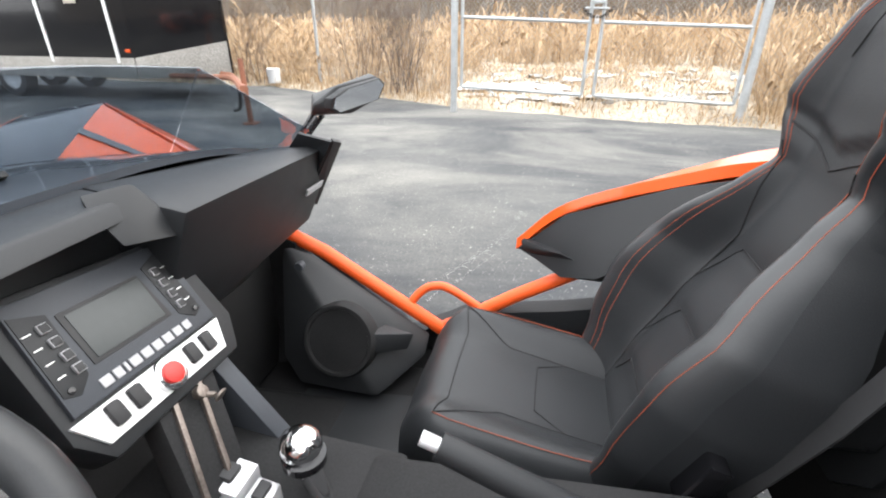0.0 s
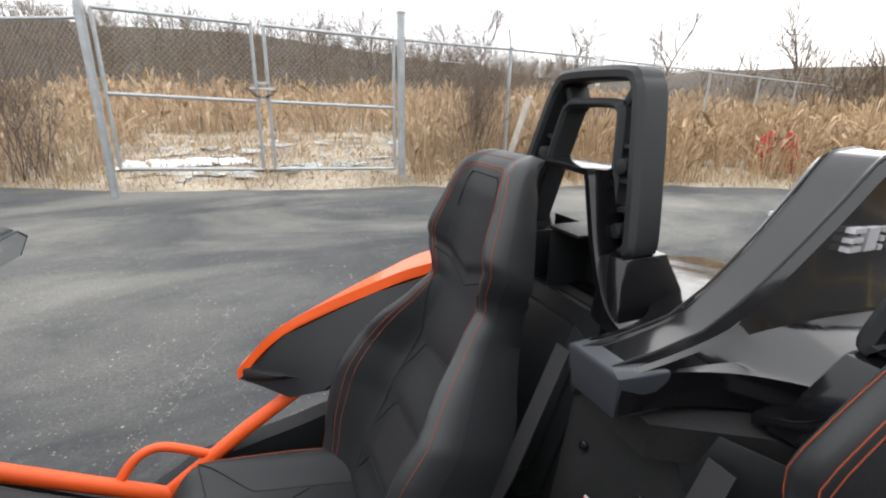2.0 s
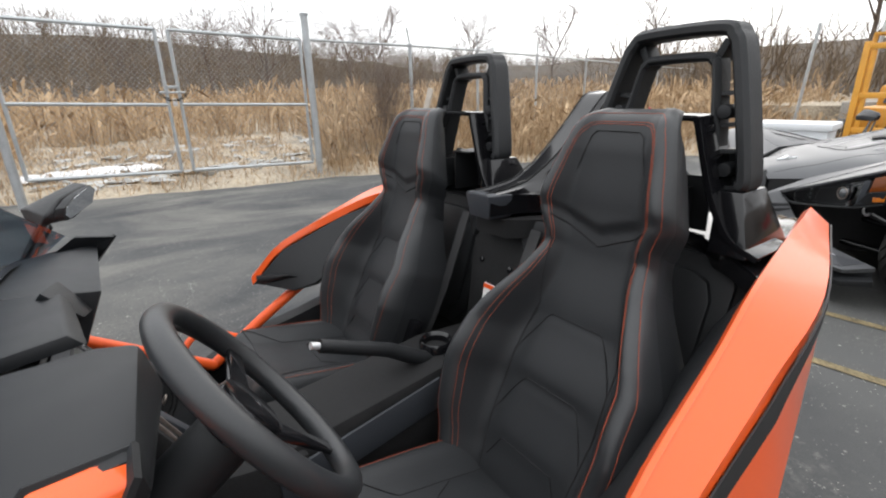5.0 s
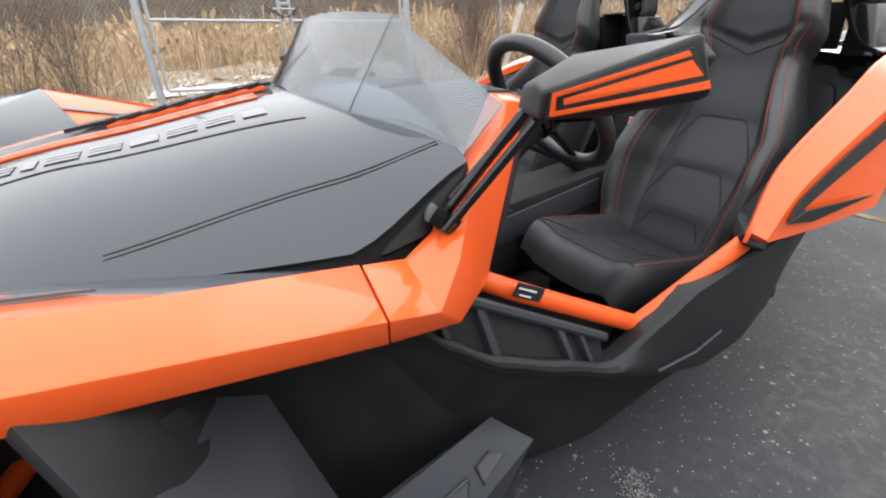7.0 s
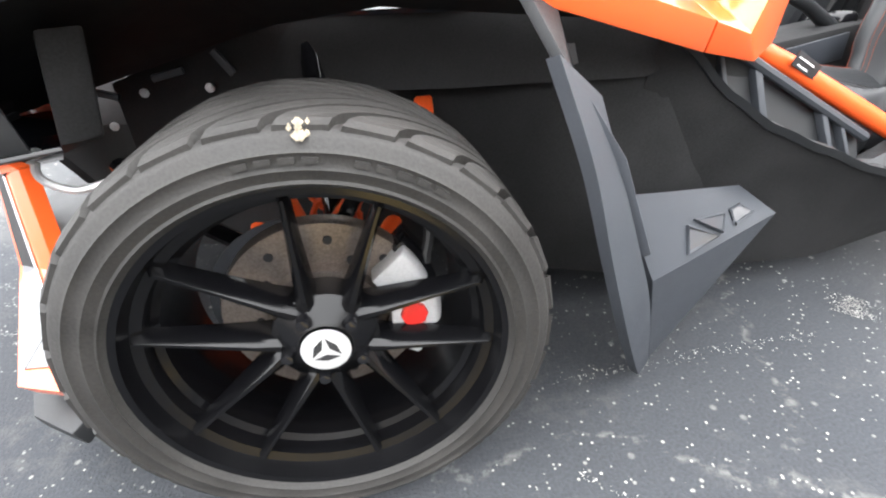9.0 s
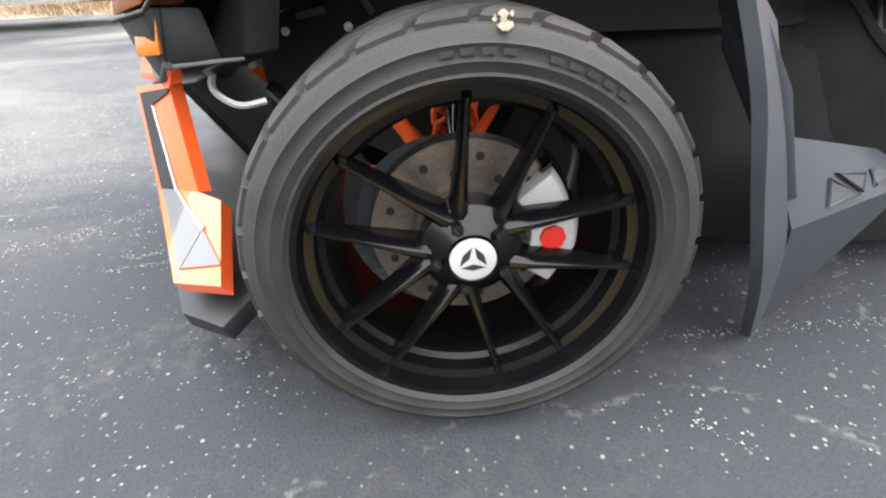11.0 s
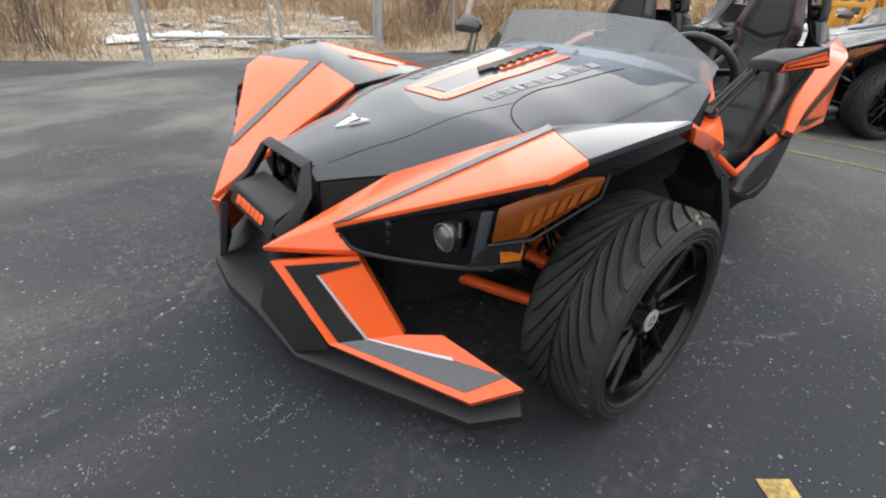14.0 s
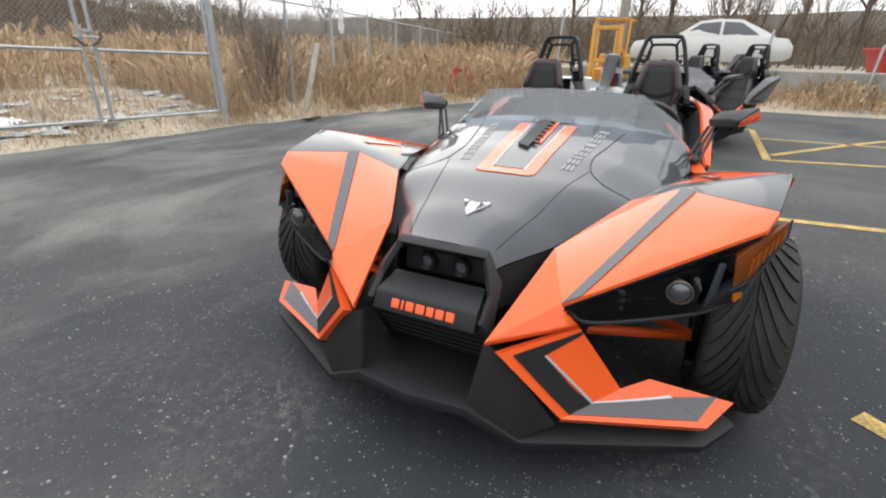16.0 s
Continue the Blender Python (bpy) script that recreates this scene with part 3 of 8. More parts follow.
def blades(name, spots, hmin, hmax, width, material, label, lean=0.35, per=1, cat="dry grass", girth=0.12, heads=0.45):
    """Tufts of bent stalks in one mesh, each tuft fanning out from its root; some stalks carry a ragged head."""
    vs, fs = [], []
    for cx, cy, z, k in spots:
        for _ in range(per):
            h = (hmin + (hmax - hmin) * rng.random()) * k
            a = rng.random() * 6.283
            b = rng.random() * 6.283
            g = girth * rng.random() if per > 1 else 0.0
            x, y = cx + math.cos(a) * g, cy + math.sin(a) * g
            ln = lean * h * (0.15 + rng.random() ** 2 * 1.3)
            dx, dy = math.cos(a) * ln, math.sin(a) * ln
            wx, wy = math.cos(b) * width * (0.6 + rng.random()), math.sin(b) * width * (0.6 + rng.random())
            top = z + h * (1 - 0.35 * min(1, ln / (h + 1e-6)))
            o = len(vs)
            vs += [(x - wx, y - wy, z), (x + wx, y + wy, z), (x + dx * 0.3 - wx * 0.8, y + dy * 0.3 - wy * 0.8, z + (top - z) * 0.6), (x + dx * 0.3 + wx * 0.8, y + dy * 0.3 + wy * 0.8, z + (top - z) * 0.6), (x + dx, y + dy, top)]
            fs += [(o, o + 1, o + 3, o + 2), (o + 2, o + 3, o + 4)]
            if rng.random() < heads:
                o2 = len(vs)
                ax, ay = x + dx * 0.6, y + dy * 0.6
                vs += [(ax, ay, z + (top - z) * 0.72), (x + dx + wx * 3, y + dy + wy * 3, top - 0.03 * h), (x + dx * 1.35, y + dy * 1.35, top + 0.04 * h), (x + dx - wx * 3, y + dy - wy * 3, top - 0.05 * h)]
                fs.append((o2, o2 + 1, o2 + 2, o2 + 3))
    return tagged(raw(name, vs, fs, material), label, cat, kind="stuff")


def clump_h(x, y):
    return 0.5 + 0.5 * (0.5 + 0.5 * noise.noise(Vector((x * 0.45, y * 0.45, 1.3)))) + 0.6 * noise.noise(Vector((x * 1.3, y * 1.3, 7)))


def past_edge(x, y):
    """Rough distance past the lot's edge, along y north of the car and along x to the east."""
    for a, b in zip(EDGE, EDGE[1:]):
        if a[0] <= x <= b[0] and b[1] > -5 and x < 10.2:
            f = (x - a[0]) / (b[0] - a[0] + 1e-6)
            return y - (a[1] * (1 - f) + b[1] * f)
    return x - 11.0 if y < 2 else min(x - 10.2, 50) + max(0, y - 2)


near, mid = [], []
while len(near) < 5200:
    x, y = rng.uniform(-8, 18), rng.uniform(3.6, 13)
    d = past_edge(x, y)
    if d < 0.3:
        continue
    clear = -0.4 < x < 3.7 + 0.25 * (y - 6) and y < 12.5
    if clear and rng.random() > (0.025 if y < 10.5 else 0.2):
        continue
    if rng.random() > 0.62 + 0.9 * noise.noise(Vector((x * 0.9, y * 0.9, 11))) + 0.5 * noise.noise(Vector((x * 2.6, y * 2.6, 4))):
        continue
    if x < -0.2 and rng.random() > 0.55:
        continue
    k = clump_h(x, y) * (0.5 + 0.5 * min(1, d / 1.0)) * (0.3 if clear else 1) * (0.75 if x < 0 else 1)
    near.append((x, y, rise(d) - 0.02, k))
blades("reed_bed", near, 0.3, 1.25, 0.006, M_REED, "dense tan dry reeds along and behind the fence", 0.55, 7, girth=0.1)
while len(mid) < 6000:
    x, y = rng.uniform(-30, 45), rng.uniform(12, 34)
    if past_edge(x, y) < 1:
        continue
    mid.append((x, y, rise(past_edge(x, y)) - 0.05, clump_h(x * 0.5, y * 0.5)))
blades("far_reed_bed", mid, 0.5, 1.6, 0.016, M_REED, "tan reed beds across the field", 0.5, 6, girth=0.3)
east = []
while len(east) < 2200:
    x, y = rng.uniform(10.6, 13.2), rng.uniform(-14, 6)
    d = past_edge(x, y)
    if d < 0.3:
        continue
    east.append((x, y, rise(d) - 0.02, clump_h(x, y) * 0.75 * (0.5 + 0.5 * min(1, d))))
blades("bank_grass", east, 0.25, 0.95, 0.007, M_REED, "tan dry grass in front of the concrete wall", 0.5, 5)
short = []
while len(short) < 12000:
    x, y = rng.uniform(-9, 12), rng.uniform(2.5, 11)
    d = past_edge(x, y)
    if d < 0.05 or (d > 1.2 and not -0.4 < x < 3.9):
        continue
    if -0.4 < x < 3.9 and rng.random() > 0.5:
        continue
    short.append((x, y, rise(d) - 0.02, 1))
blades("short_grass", short, 0.05, 0.2, 0.005, M_REED, "short flattened dry grass at the asphalt edge", 0.9, heads=0.0)


def twigs(p, d, length, r, depth, vs, fs, spread=0.6):
    """Branches that fork down to fine twigs; three-sided rods."""
    q = p + d * length
    side = d.orthogonal().normalized()
    up = d.cross(side)
    o = len(vs)
    for c, rr in ((p, r), (q, r * 0.62)):
        for k in range(3):
            vs.append(tuple(c + (side * math.cos(k * 2.094) + up * math.sin(k * 2.094)) * rr))
    for k in range(3):
        fs.append((o + k, o + (k + 1) % 3, o + 3 + (k + 1) % 3, o + 3 + k))
    if depth == 0:
        return
    for k in range(3 if depth > 1 else 2):
        nd = (d + Vector(rng.normal(0, spread, 3)) * 0.75 + Vector((0, 0, 0.18))).normalized()
        twigs(p + d * length * (0.55 + 0.45 * rng.random()), nd, length * (0.6 + 0.25 * rng.random()), r * 0.58, depth - 1, vs, fs, spread)


def bare_tree(x, y, h, label="bare leafless tree with fine twigs", z=0.2, cat="tree"):
    root = empty("tree", pose(x, y, z), label, cat, "bare trees")
    tv, tf = [], []
    trunk = curve_pts([(0, 0, -0.2), (0.03 * h * rng.normal(), 0.03 * h * rng.normal(), h * 0.3), (0.04 * h * rng.normal(), 0.04 * h * rng.normal(), h * 0.62)], 4)
    part("trunk", tube(trunk, [0.015 * h * (1 - 0.6 * q / (len(trunk) - 1)) for q in range(len(trunk))], 8), M_BARK, root)
    for k in range(9):
        p = trunk[min(len(trunk) - 1, 3 + k * (len(trunk) - 3) // 9)]
        a = rng.random() * 6.283
        twigs(p, Vector((math.cos(a) * 0.6, math.sin(a) * 0.6, 0.75)).normalized(), h * 0.2, 0.0065 * h, 5, tv, tf, 0.7)
    raw("crown", tv, tf, M_TWIG, root)
    return root


def shrub(x, y, h, z=0.15, stems=14, material=None):
    vs, fs = [], []
    for k in range(stems):
        a = rng.random() * 6.283
        twigs(Vector((0.12 * rng.normal(), 0.12 * rng.normal(), 0)), Vector((math.cos(a) * 0.28, math.sin(a) * 0.28, 1)).normalized(), h * 0.42, 0.006, 3, vs, fs, 0.45)
    ob = tagged(raw("shrub", vs, fs, material or M_TWIG), "leafless twiggy shrub growing at the fence", "shrub", "shrubs")
    ob.location = (x, y, z)
    return ob


for x, y, h in ((4.75, 6.15, 1.7), (4.9, 6.5, 1.5), (-0.9, 6.7, 1.5), (-1.6, 6.9, 1.8), (-3.8, 7.2, 1.6), (-1.2, 7.5, 1.3), (5.6, 7.4, 1.6), (8.2, 7.2, 1.3)):
    shrub(x, y, h)
for x, y, h in ((6, 30, 5.5), (10, 33, 6.5), (13.5, 27, 5), (17, 30, 6), (-6, 34, 5), (1.5, 36, 4.6), (22, 26, 5.5), (28, 24, 6), (-14, 32, 6), (34, 20, 7)):
    bare_tree(x, y, h, z=0.8)
for x, y, h in ((26, 6, 8), (24, 1, 9), (25, -4, 8.5), (24, -9, 9), (27, -14, 9), (30, 3, 9), (29, -7, 10), (28, -1.5, 8), (23, -13, 8)):
    bare_tree(x, y, h, "tall bare tree behind the concrete wall", 0.9)


def thicket(name, n, fx, fy, zf, hmin, hmax, label):
    vs, fs = [], []
    for _ in range(n):
        t = rng.random()
        x, y = fx(t), fy(t)
        h = hmin + (hmax - hmin) * rng.random() ** 1.5
        a = rng.random() * 6.283
        twigs(Vector((x, y, zf(x))), Vector((math.cos(a) * 0.3, math.sin(a) * 0.3, 1)).normalized(), h * 0.42, 0.036, 3, vs, fs, 0.55)
    return tagged(raw(name, vs, fs, M_BRUSH), label, "thicket", kind="stuff")


def bank_k(x):
    """The far bank falls away to the east."""
    return 1.15 if x < 0 else max(0.5, 1.15 - 0.013 * x)


for base, d0, d1 in ((0.8, 36, 48), (2.6, 50, 55), (5.2, 57, 65)):
    thicket("far_thicket", 1500, lambda t: -60 + 150 * t, lambda t: d0 + (d1 - d0) * rng.random() - 6 * t, lambda x: base * bank_k(x), 1.6, 4.6, "brown leafless thicket on the far bank")
thicket("wall_thicket", 420, lambda t: 19 + 5 * rng.random(), lambda t: -24 + 38 * t, lambda x: 0.5, 1.6, 4.0, "brown brush behind the concrete wall")
hv, hf = [], []
for i in range(61):
    x = -140 + 300 * i / 60
    yb = 52 - 0.05 * (x + 140)
    for k, (dy, z) in enumerate(((-6, 0.3), (0, 1.6), (8, 4.0), (20, 6.6), (80, 7.6))):
        hv.append((x + (dy * 0.2), yb + dy, z * bank_k(x) + (0.7 * noise.noise(Vector((x * 0.12, k, 2))) if k else 0)))
for i in range(60):
    for k in range(4):
        a = i * 5 + k
        hf.append((a, a + 5, a + 6, a + 1))
tagged(raw("wooded_bank", hv, hf, mat("brown_woodland_floor", (0.075, 0.058, 0.043), 0.95, 0, 0.6, 0.5, 6, 0.8, 0.2), smooth=True), "brown wooded bank at the far side of the field", "hillside", kind="structure")
hv, hf = [], []
for i in range(31):
    y = -60 + 110 * i / 30
    for k, (dx, z) in enumerate(((0, 0.6), (3, 2.2), (9, 3.4), (60, 4.2))):
        hv.append((27 + dx, y, z + (0.5 * noise.noise(Vector((y * 0.2, k, 9))) if k else 0)))
for i in range(30):
    for k in range(3):
        a = i * 4 + k
        hf.append((a, a + 4, a + 5, a + 1))
tagged(raw("wooded_slope", hv, hf, bpy.data.materials["brown_woodland_floor"], smooth=True), "brown brushy slope behind the parked car", "hillside", kind="structure")

# litter and old ice behind the gate
for k in range(90):
    x, y = rng.uniform(0.1, 4.6), rng.uniform(6.7, 10.5) if k % 3 else rng.uniform(6.5, 7.2)
    sx = 0.03 + 0.13 * rng.random() ** 2
    pts = [Vector((rng.normal() * sx, rng.normal() * sx * 0.7, abs(rng.normal()) * 0.03 + 0.01)) for _ in range(9)]
    ob = tagged(link("litter", hull(pts, 0.0), M_LITTER), "crumpled pale scrap of litter on the dead grass", "litter", "litter behind the gate")
    ob.location = (x, y, rise(past_edge(x, y)) + 0.0)
for k in range(9):
    x, y = 0.2 + 0.38 * k + rng.normal() * 0.1, 7.0 + rng.normal() * 0.12
    pts = [Vector((rng.normal() * 0.16, rng.normal() * 0.05, abs(rng.normal()) * 0.014)) for _ in range(14)]
    ob = tagged(link("ice_patch", hull(pts, 0.0), M_LITTER), "dirty white crust of old ice at the gate", "ice", "ice patches")
    ob.location = (x, y, rise(past_edge(x, y)) - 0.005)


vs, fs = [], []
for i in range(41):
    for j in range(11):
        x, y = -0.25 + 1.8 * i / 40, 7.45 + 0.42 * j / 10 + 0.06 * noise.noise(Vector((i * 0.3, j * 0.5, 1)))
        rim = min(1, i / 3, (40 - i) / 3, j / 2, (10 - j) / 2)
        vs.append((x, y, rise(past_edge(x, y)) + 0.012 + rim * (0.045 + 0.05 * noise.noise(Vector((x * 4, y * 7, 2))) + 0.03 * noise.noise(Vector((x * 13, y * 17, 5))))))
        if i and j:
            a = i * 11 + j
            fs.append((a - 12, a - 1, a, a - 11))
tagged(raw("plastic_sheet", vs, fs, M_BAG), "crumpled pale plastic sheeting lying behind the gate", "plastic sheet")


# ---- the three-wheeled roadsters ----
CORE = (0.3, 0.0, 0.35)


def lerp_table(rows, x):
    if x <= rows[0][0]:
        return rows[0][1:]
    for a, b in zip(rows, rows[1:]):
        if x <= b[0]:
            t = (x - a[0]) / (b[0] - a[0])
            t = t * t * (3 - 2 * t) * 0.35 + t * 0.65
            return tuple(p + (q - p) * t for p, q in zip(a[1:], b[1:]))
    return rows[-1][1:]


HOOD = [(-0.57, 0.655, 0.175, 0.60), (-0.34, 0.702, 0.30, 0.615), (-0.05, 0.758, 0.468, 0.69), (0.25, 0.808, 0.575, 0.69), (0.60, 0.86, 0.66, 0.695), (0.80, 0.872, 0.62, 0.785)]


def hood_at(x, y, up=0.0):
    zc, w, ze = lerp_table(HOOD, x)
    u = min(1, abs(y) / w)
    return Vector((x, y, ze + (zc - ze) * (1 - u ** 3.2) + up))


def strip_on_hood(pts, width, up, thick=0.002):
    """A raised ribbon that follows the hood along points (x, y)."""
    top = curve_pts([(x, y, 0) for x, y in pts], 8)
    rings = []
    for i, p in enumerate(top):
        d = top[min(i + 1, len(top) - 1)] - top[max(i - 1, 0)]
        n = Vector((-d.y, d.x, 0)).normalized() * width / 2
        l, r = hood_at(p.x + n.x, p.y + n.y), hood_at(p.x - n.x, p.y - n.y)
        o = Vector((0, 0, up))
        rings.append([l + o, r + o, r + o - Vector((0, 0, thick)), l + o - Vector((0, 0, thick))])
    return loft(rings)


def patch_on_hood(pts, up, thick=0.003, n=10):
    """A four-cornered patch that follows the hood; corners (x, y)."""
    a, b, c, d = pts
    rows = []
    for i in range(n + 1):
        v = i / n
        rows.append([hood_at(*[(a[k] * (1 - u) + b[k] * u) * (1 - v) + (d[k] * (1 - u) + c[k] * u) * v for k in (0, 1)], up) for u in [q / n for q in range(n + 1)]])
    vs = [p for r in rows for p in r]
    fs = [(i * (n + 1) + j, i * (n + 1) + j + 1, (i + 1) * (n + 1) + j + 1, (i + 1) * (n + 1) + j) for i in range(n) for j in range(n)]
    return shell(vs, fs, thick, 0, ref=(0, 0, 0))


def letter_bars(widths, height, gap, depth, m):
    """Plain upright bars in place of lettering; laid along x in the plane z = 0."""
    x, out = 0, []
    total = sum(widths) + gap * (len(widths) - 1)
    for w in widths:
        out.append(box(w, height, depth, min(w, height) * 0.12, m @ Matrix.Translation((x + w / 2 - total / 2, 0, 0)), 1))
        x += w + gap
    return merged(*out)


def make_wheel(root, s, z_lift=0.0):
    """Front wheel with its tyre, spokes and brake; s: side, -1 is the driver's."""
    yc = s * 0.872
    c = Vector((-0.014, yc, 0.326 + z_lift))
    rim_prof = [(0.234, 0.107), (0.243, 0.109), (0.243, 0.098), (0.236, 0.09), (0.23, 0.05), (0.214, -0.06), (0.236, -0.1), (0.24, -0.112), (0.205, -0.085), (0.194, -0.07), (0.2, 0.0), (0.206, 0.05), (0.215, 0.056), (0.217, 0.078), (0.229, 0.083), (0.231, 0.09)]
    wheel = part("wheel", moved(lathe([(r, s * y) for r, y in rim_prof], 80), Matrix.Translation(c)), M_RIM, root, "gloss black ten-spoke alloy wheel")
    for k in range(5):
        for off in (-13.5, 13.5):
            a = radians(78 + 72 * k + off)
            ai = radians(78 + 72 * k + off * 2.1)
            o, i = Vector((math.cos(a), 0, math.sin(a))), Vector((math.cos(ai), 0, math.sin(ai)))
            rings = []
            for f, half, face, back in ((0.0, 0.014, 0.07, 0.02), (0.2, 0.0105, 0.076, 0.03), (0.6, 0.0072, 0.083, 0.048), (0.9, 0.006, 0.089, 0.062), (0.97, 0.0065, 0.092, 0.064), (1.0, 0.0075, 0.086, 0.06)):
                p = (i * 0.058).lerp(o * 0.2265, f)
                t = Vector((-(o.z), 0, o.x))
                rings.append([p + t * half + Vector((0, s * back, 0)), p + t * half * 0.9 + Vector((0, s * (face - 0.007), 0)), p + t * half * 0.3 + Vector((0, s * face, 0)), p - t * half * 0.3 + Vector((0, s * face, 0)), p - t * half * 0.9 + Vector((0, s * (face - 0.007), 0)), p - t * half + Vector((0, s * back, 0))])
            part("spoke", moved(loft(rings), Matrix.Translation(c)), M_RIM, wheel)
    part("hub", moved(lathe([(0.0005, s * 0.02), (0.074, s * 0.02), (0.072, s * 0.058), (0.058, s * 0.068), (0.038, s * 0.081), (0.034, s * 0.078), (0.0005, s * 0.078)], 40), Matrix.Translation(c)), M_RIM, wheel)
    tyre_prof = [(0.236, 0.098), (0.243, 0.11), (0.248, 0.1125), (0.25, 0.1165), (0.254, 0.114), (0.264, 0.1165), (0.268, 0.1185), (0.272, 0.1165), (0.285, 0.116), (0.289, 0.118), (0.293, 0.1145), (0.304, 0.111), (0.3115, 0.103), (0.314, 0.093), (0.3155, 0.0), (0.314, -0.093), (0.3115, -0.103), (0.304, -0.111), (0.28, -0.116), (0.245, -0.112), (0.236, -0.098), (0.25, -0.08), (0.25, 0.08)]
    SQ = 0.84
    squat = lambda r: 0.243 + (r - 0.243) * SQ if r > 0.243 else r
    part("tyre", moved(lathe([(squat(r), s * y) for r, y in tyre_prof], 112), Matrix.Translation(c)), M_RUBBER, wheel, "low-profile tyre, sidewall dusty")
    # raised sidewall marks and a pale scuff on the shoulder
    for q in range(9):
        a0 = radians(98 - 4.6 * q - (6 if q > 3 else 0))
        arc = lambda r, y: [c + Vector((squat(r) * math.cos(a0 - radians(w)), s * y, squat(r) * math.sin(a0 - radians(w)))) for w in (0, 1.6, 3.2)]
        part("lettering_bar", loft([arc(0.276, 0.1195) + list(reversed(arc(0.276, 0.112))), arc(0.2835, 0.1192) + list(reversed(arc(0.2835, 0.112)))]), M_RUBBER, wheel)
    if s < 0:
        chips = random.Random(4)
        for q in range(18):
            da, dy, sz = chips.gauss(0, 1.5), 0.099 + 0.016 * chips.random(), 0.003 + 0.007 * chips.random() ** 2
            if dy > 0.108:
                da *= 0.4
            a = radians(84 + da)
            r = squat(0.3255 if dy < 0.1 else 0.322 if dy < 0.103 else 0.316 if dy < 0.107 else 0.31)
            o, t = Vector((math.cos(a), 0, math.sin(a))), Vector((-math.sin(a), 0, math.cos(a)))
            pt = c + o * (r - 0.002) + Vector((0, s * dy, 0))
            sz *= 0.75
            part("paint_scuff", hull([pt + t * sz, pt - t * sz * 0.8, pt + Vector((0, s * 0.004, 0)) - o * sz * 0.9, pt - Vector((0, s * sz * 0.8, 0)) + o * 0.003, pt + o * 0.0045], 0.0), M_CHALK, wheel, "pale flaking paint scuff")
    vs, fs = [], []
    N = 29
    for half in (-1, 1):
        for i in range(N):
            a0 = 2 * math.pi * (i + (0.5 if half > 0 else 0)) / N
            K = 10
            base = len(vs)
            for k in range(K + 1):
                f = k / K
                lat = 0.007 + f * 0.097
                ph = a0 + 0.6 * (1 - (1 - f) ** 1.6)
                wd = 2 * math.pi / N * (0.43 - 0.04 * math.sin(f * math.pi))
                top = 0.3275 - 0.002 * f - (0.008 if k == K else 0) - (0.0025 if k == K - 1 else 0)
                for r, q in ((0.3125 - (0.006 if k == K else 0), -1), (top, -0.93), (top, 0.93), (0.3125 - (0.006 if k == K else 0), 1)):
                    r = squat(r)
                    a = ph + q * wd
                    vs.append((c.x + r * math.cos(a), c.y + half * lat, c.z + r * math.sin(a)))
                if k:
                    o = base + 4 * (k - 1)
                    for j in range(3):
                        fs.append((o + j, o + j + 1, o + 5 + j, o + 4 + j))
            fs.append((base, base + 1, base + 2, base + 3))
            e = base + 4 * K
            fs.append((e + 3, e + 2, e + 1, e))
    raw("tread", vs, fs, M_RUBBER, wheel)
    tag = tagged(part("hub_cap", moved(disc(0.033, 0.006, 32, Matrix.Rotation(radians(90), 4, "X")), Matrix.Translation(c + Vector((0, s * 0.083, 0)))), M_ALU, wheel), "round silver hub cap")
    for k in range(3):
        a = radians(30 + 120 * k)
        o, t = Vector((math.cos(a), 0, math.sin(a))), Vector((-math.sin(a), 0, math.cos(a)))
        y0 = Vector((0, s * 0.0862, 0))
        part("emblem", hull([c + y0 + o * 0.006, c + y0 + o * 0.012 + t * 0.018, c + y0 + o * 0.012 - t * 0.018, c + y0 + o * 0.017, c + y0 + o * 0.012 + Vector((0, s * 0.0015, 0))], 0), M_INK, wheel)
    for k in range(5):
        a = radians(78 + 36 + 72 * k)
        part("lug_nut", moved(disc(0.009, 0.02, 6, Matrix.Rotation(radians(90), 4, "X")), Matrix.Translation(c + Vector((0.052 * math.cos(a), s * 0.077, 0.052 * math.sin(a))))), M_GLOSS, wheel)
    dprof = [(0.075, 0.012), (0.145, 0.012), (0.147, 0.008), (0.147, -0.012), (0.075, -0.012)]
    hat = lathe([(0.03, s * 0.03), (0.082, s * 0.03), (0.086, s * 0.0), (0.03, s * -0.01)], 40)
    bd = part("brake_disc", moved(merged(lathe([(r, s * y) for r, y in dprof], 56), hat), Matrix.Translation(c - Vector((0, s * 0.012, 0)))), M_STEEL, wheel, "drilled steel brake disc")
    for k in range(18):
        a, r = 2 * math.pi * k / 18, 0.095 if k % 2 else 0.12
        part("drill_hole", moved(disc(0.0065, 0.003, 10, Matrix.Rotation(radians(90), 4, "X"), 0), Matrix.Translation(c + Vector((r * math.cos(a), s * 0.0005, r * math.sin(a))))), M_SEAM, wheel)
    def caliper(a0, a1, r0, r1, y0, y1):
        dirs = [Vector((math.cos(radians(a0 + (a1 - a0) * q / 5)), 0, math.sin(radians(a0 + (a1 - a0) * q / 5)))) for q in range(6)]
        return loft([[c + o * r + Vector((0, s * y, 0)) for r, y in ((r0, y1), (r1 - 0.008, y1), (r1, y1 - 0.012), (r1, y0), (r0, y0))] for o in dirs], w=0.004)
    part("brake_caliper", caliper(-34, -14, 0.092, 0.158, -0.03, 0.03), M_ALU, wheel, "cast aluminium caliper")
    part("brake_caliper", caliper(-10, 12, 0.092, 0.166, -0.03, 0.036), M_ALU, wheel, "cast aluminium caliper")
    part("brake_caliper", caliper(17, 40, 0.092, 0.158, -0.03, 0.03), M_ALU, wheel, "cast aluminium caliper")
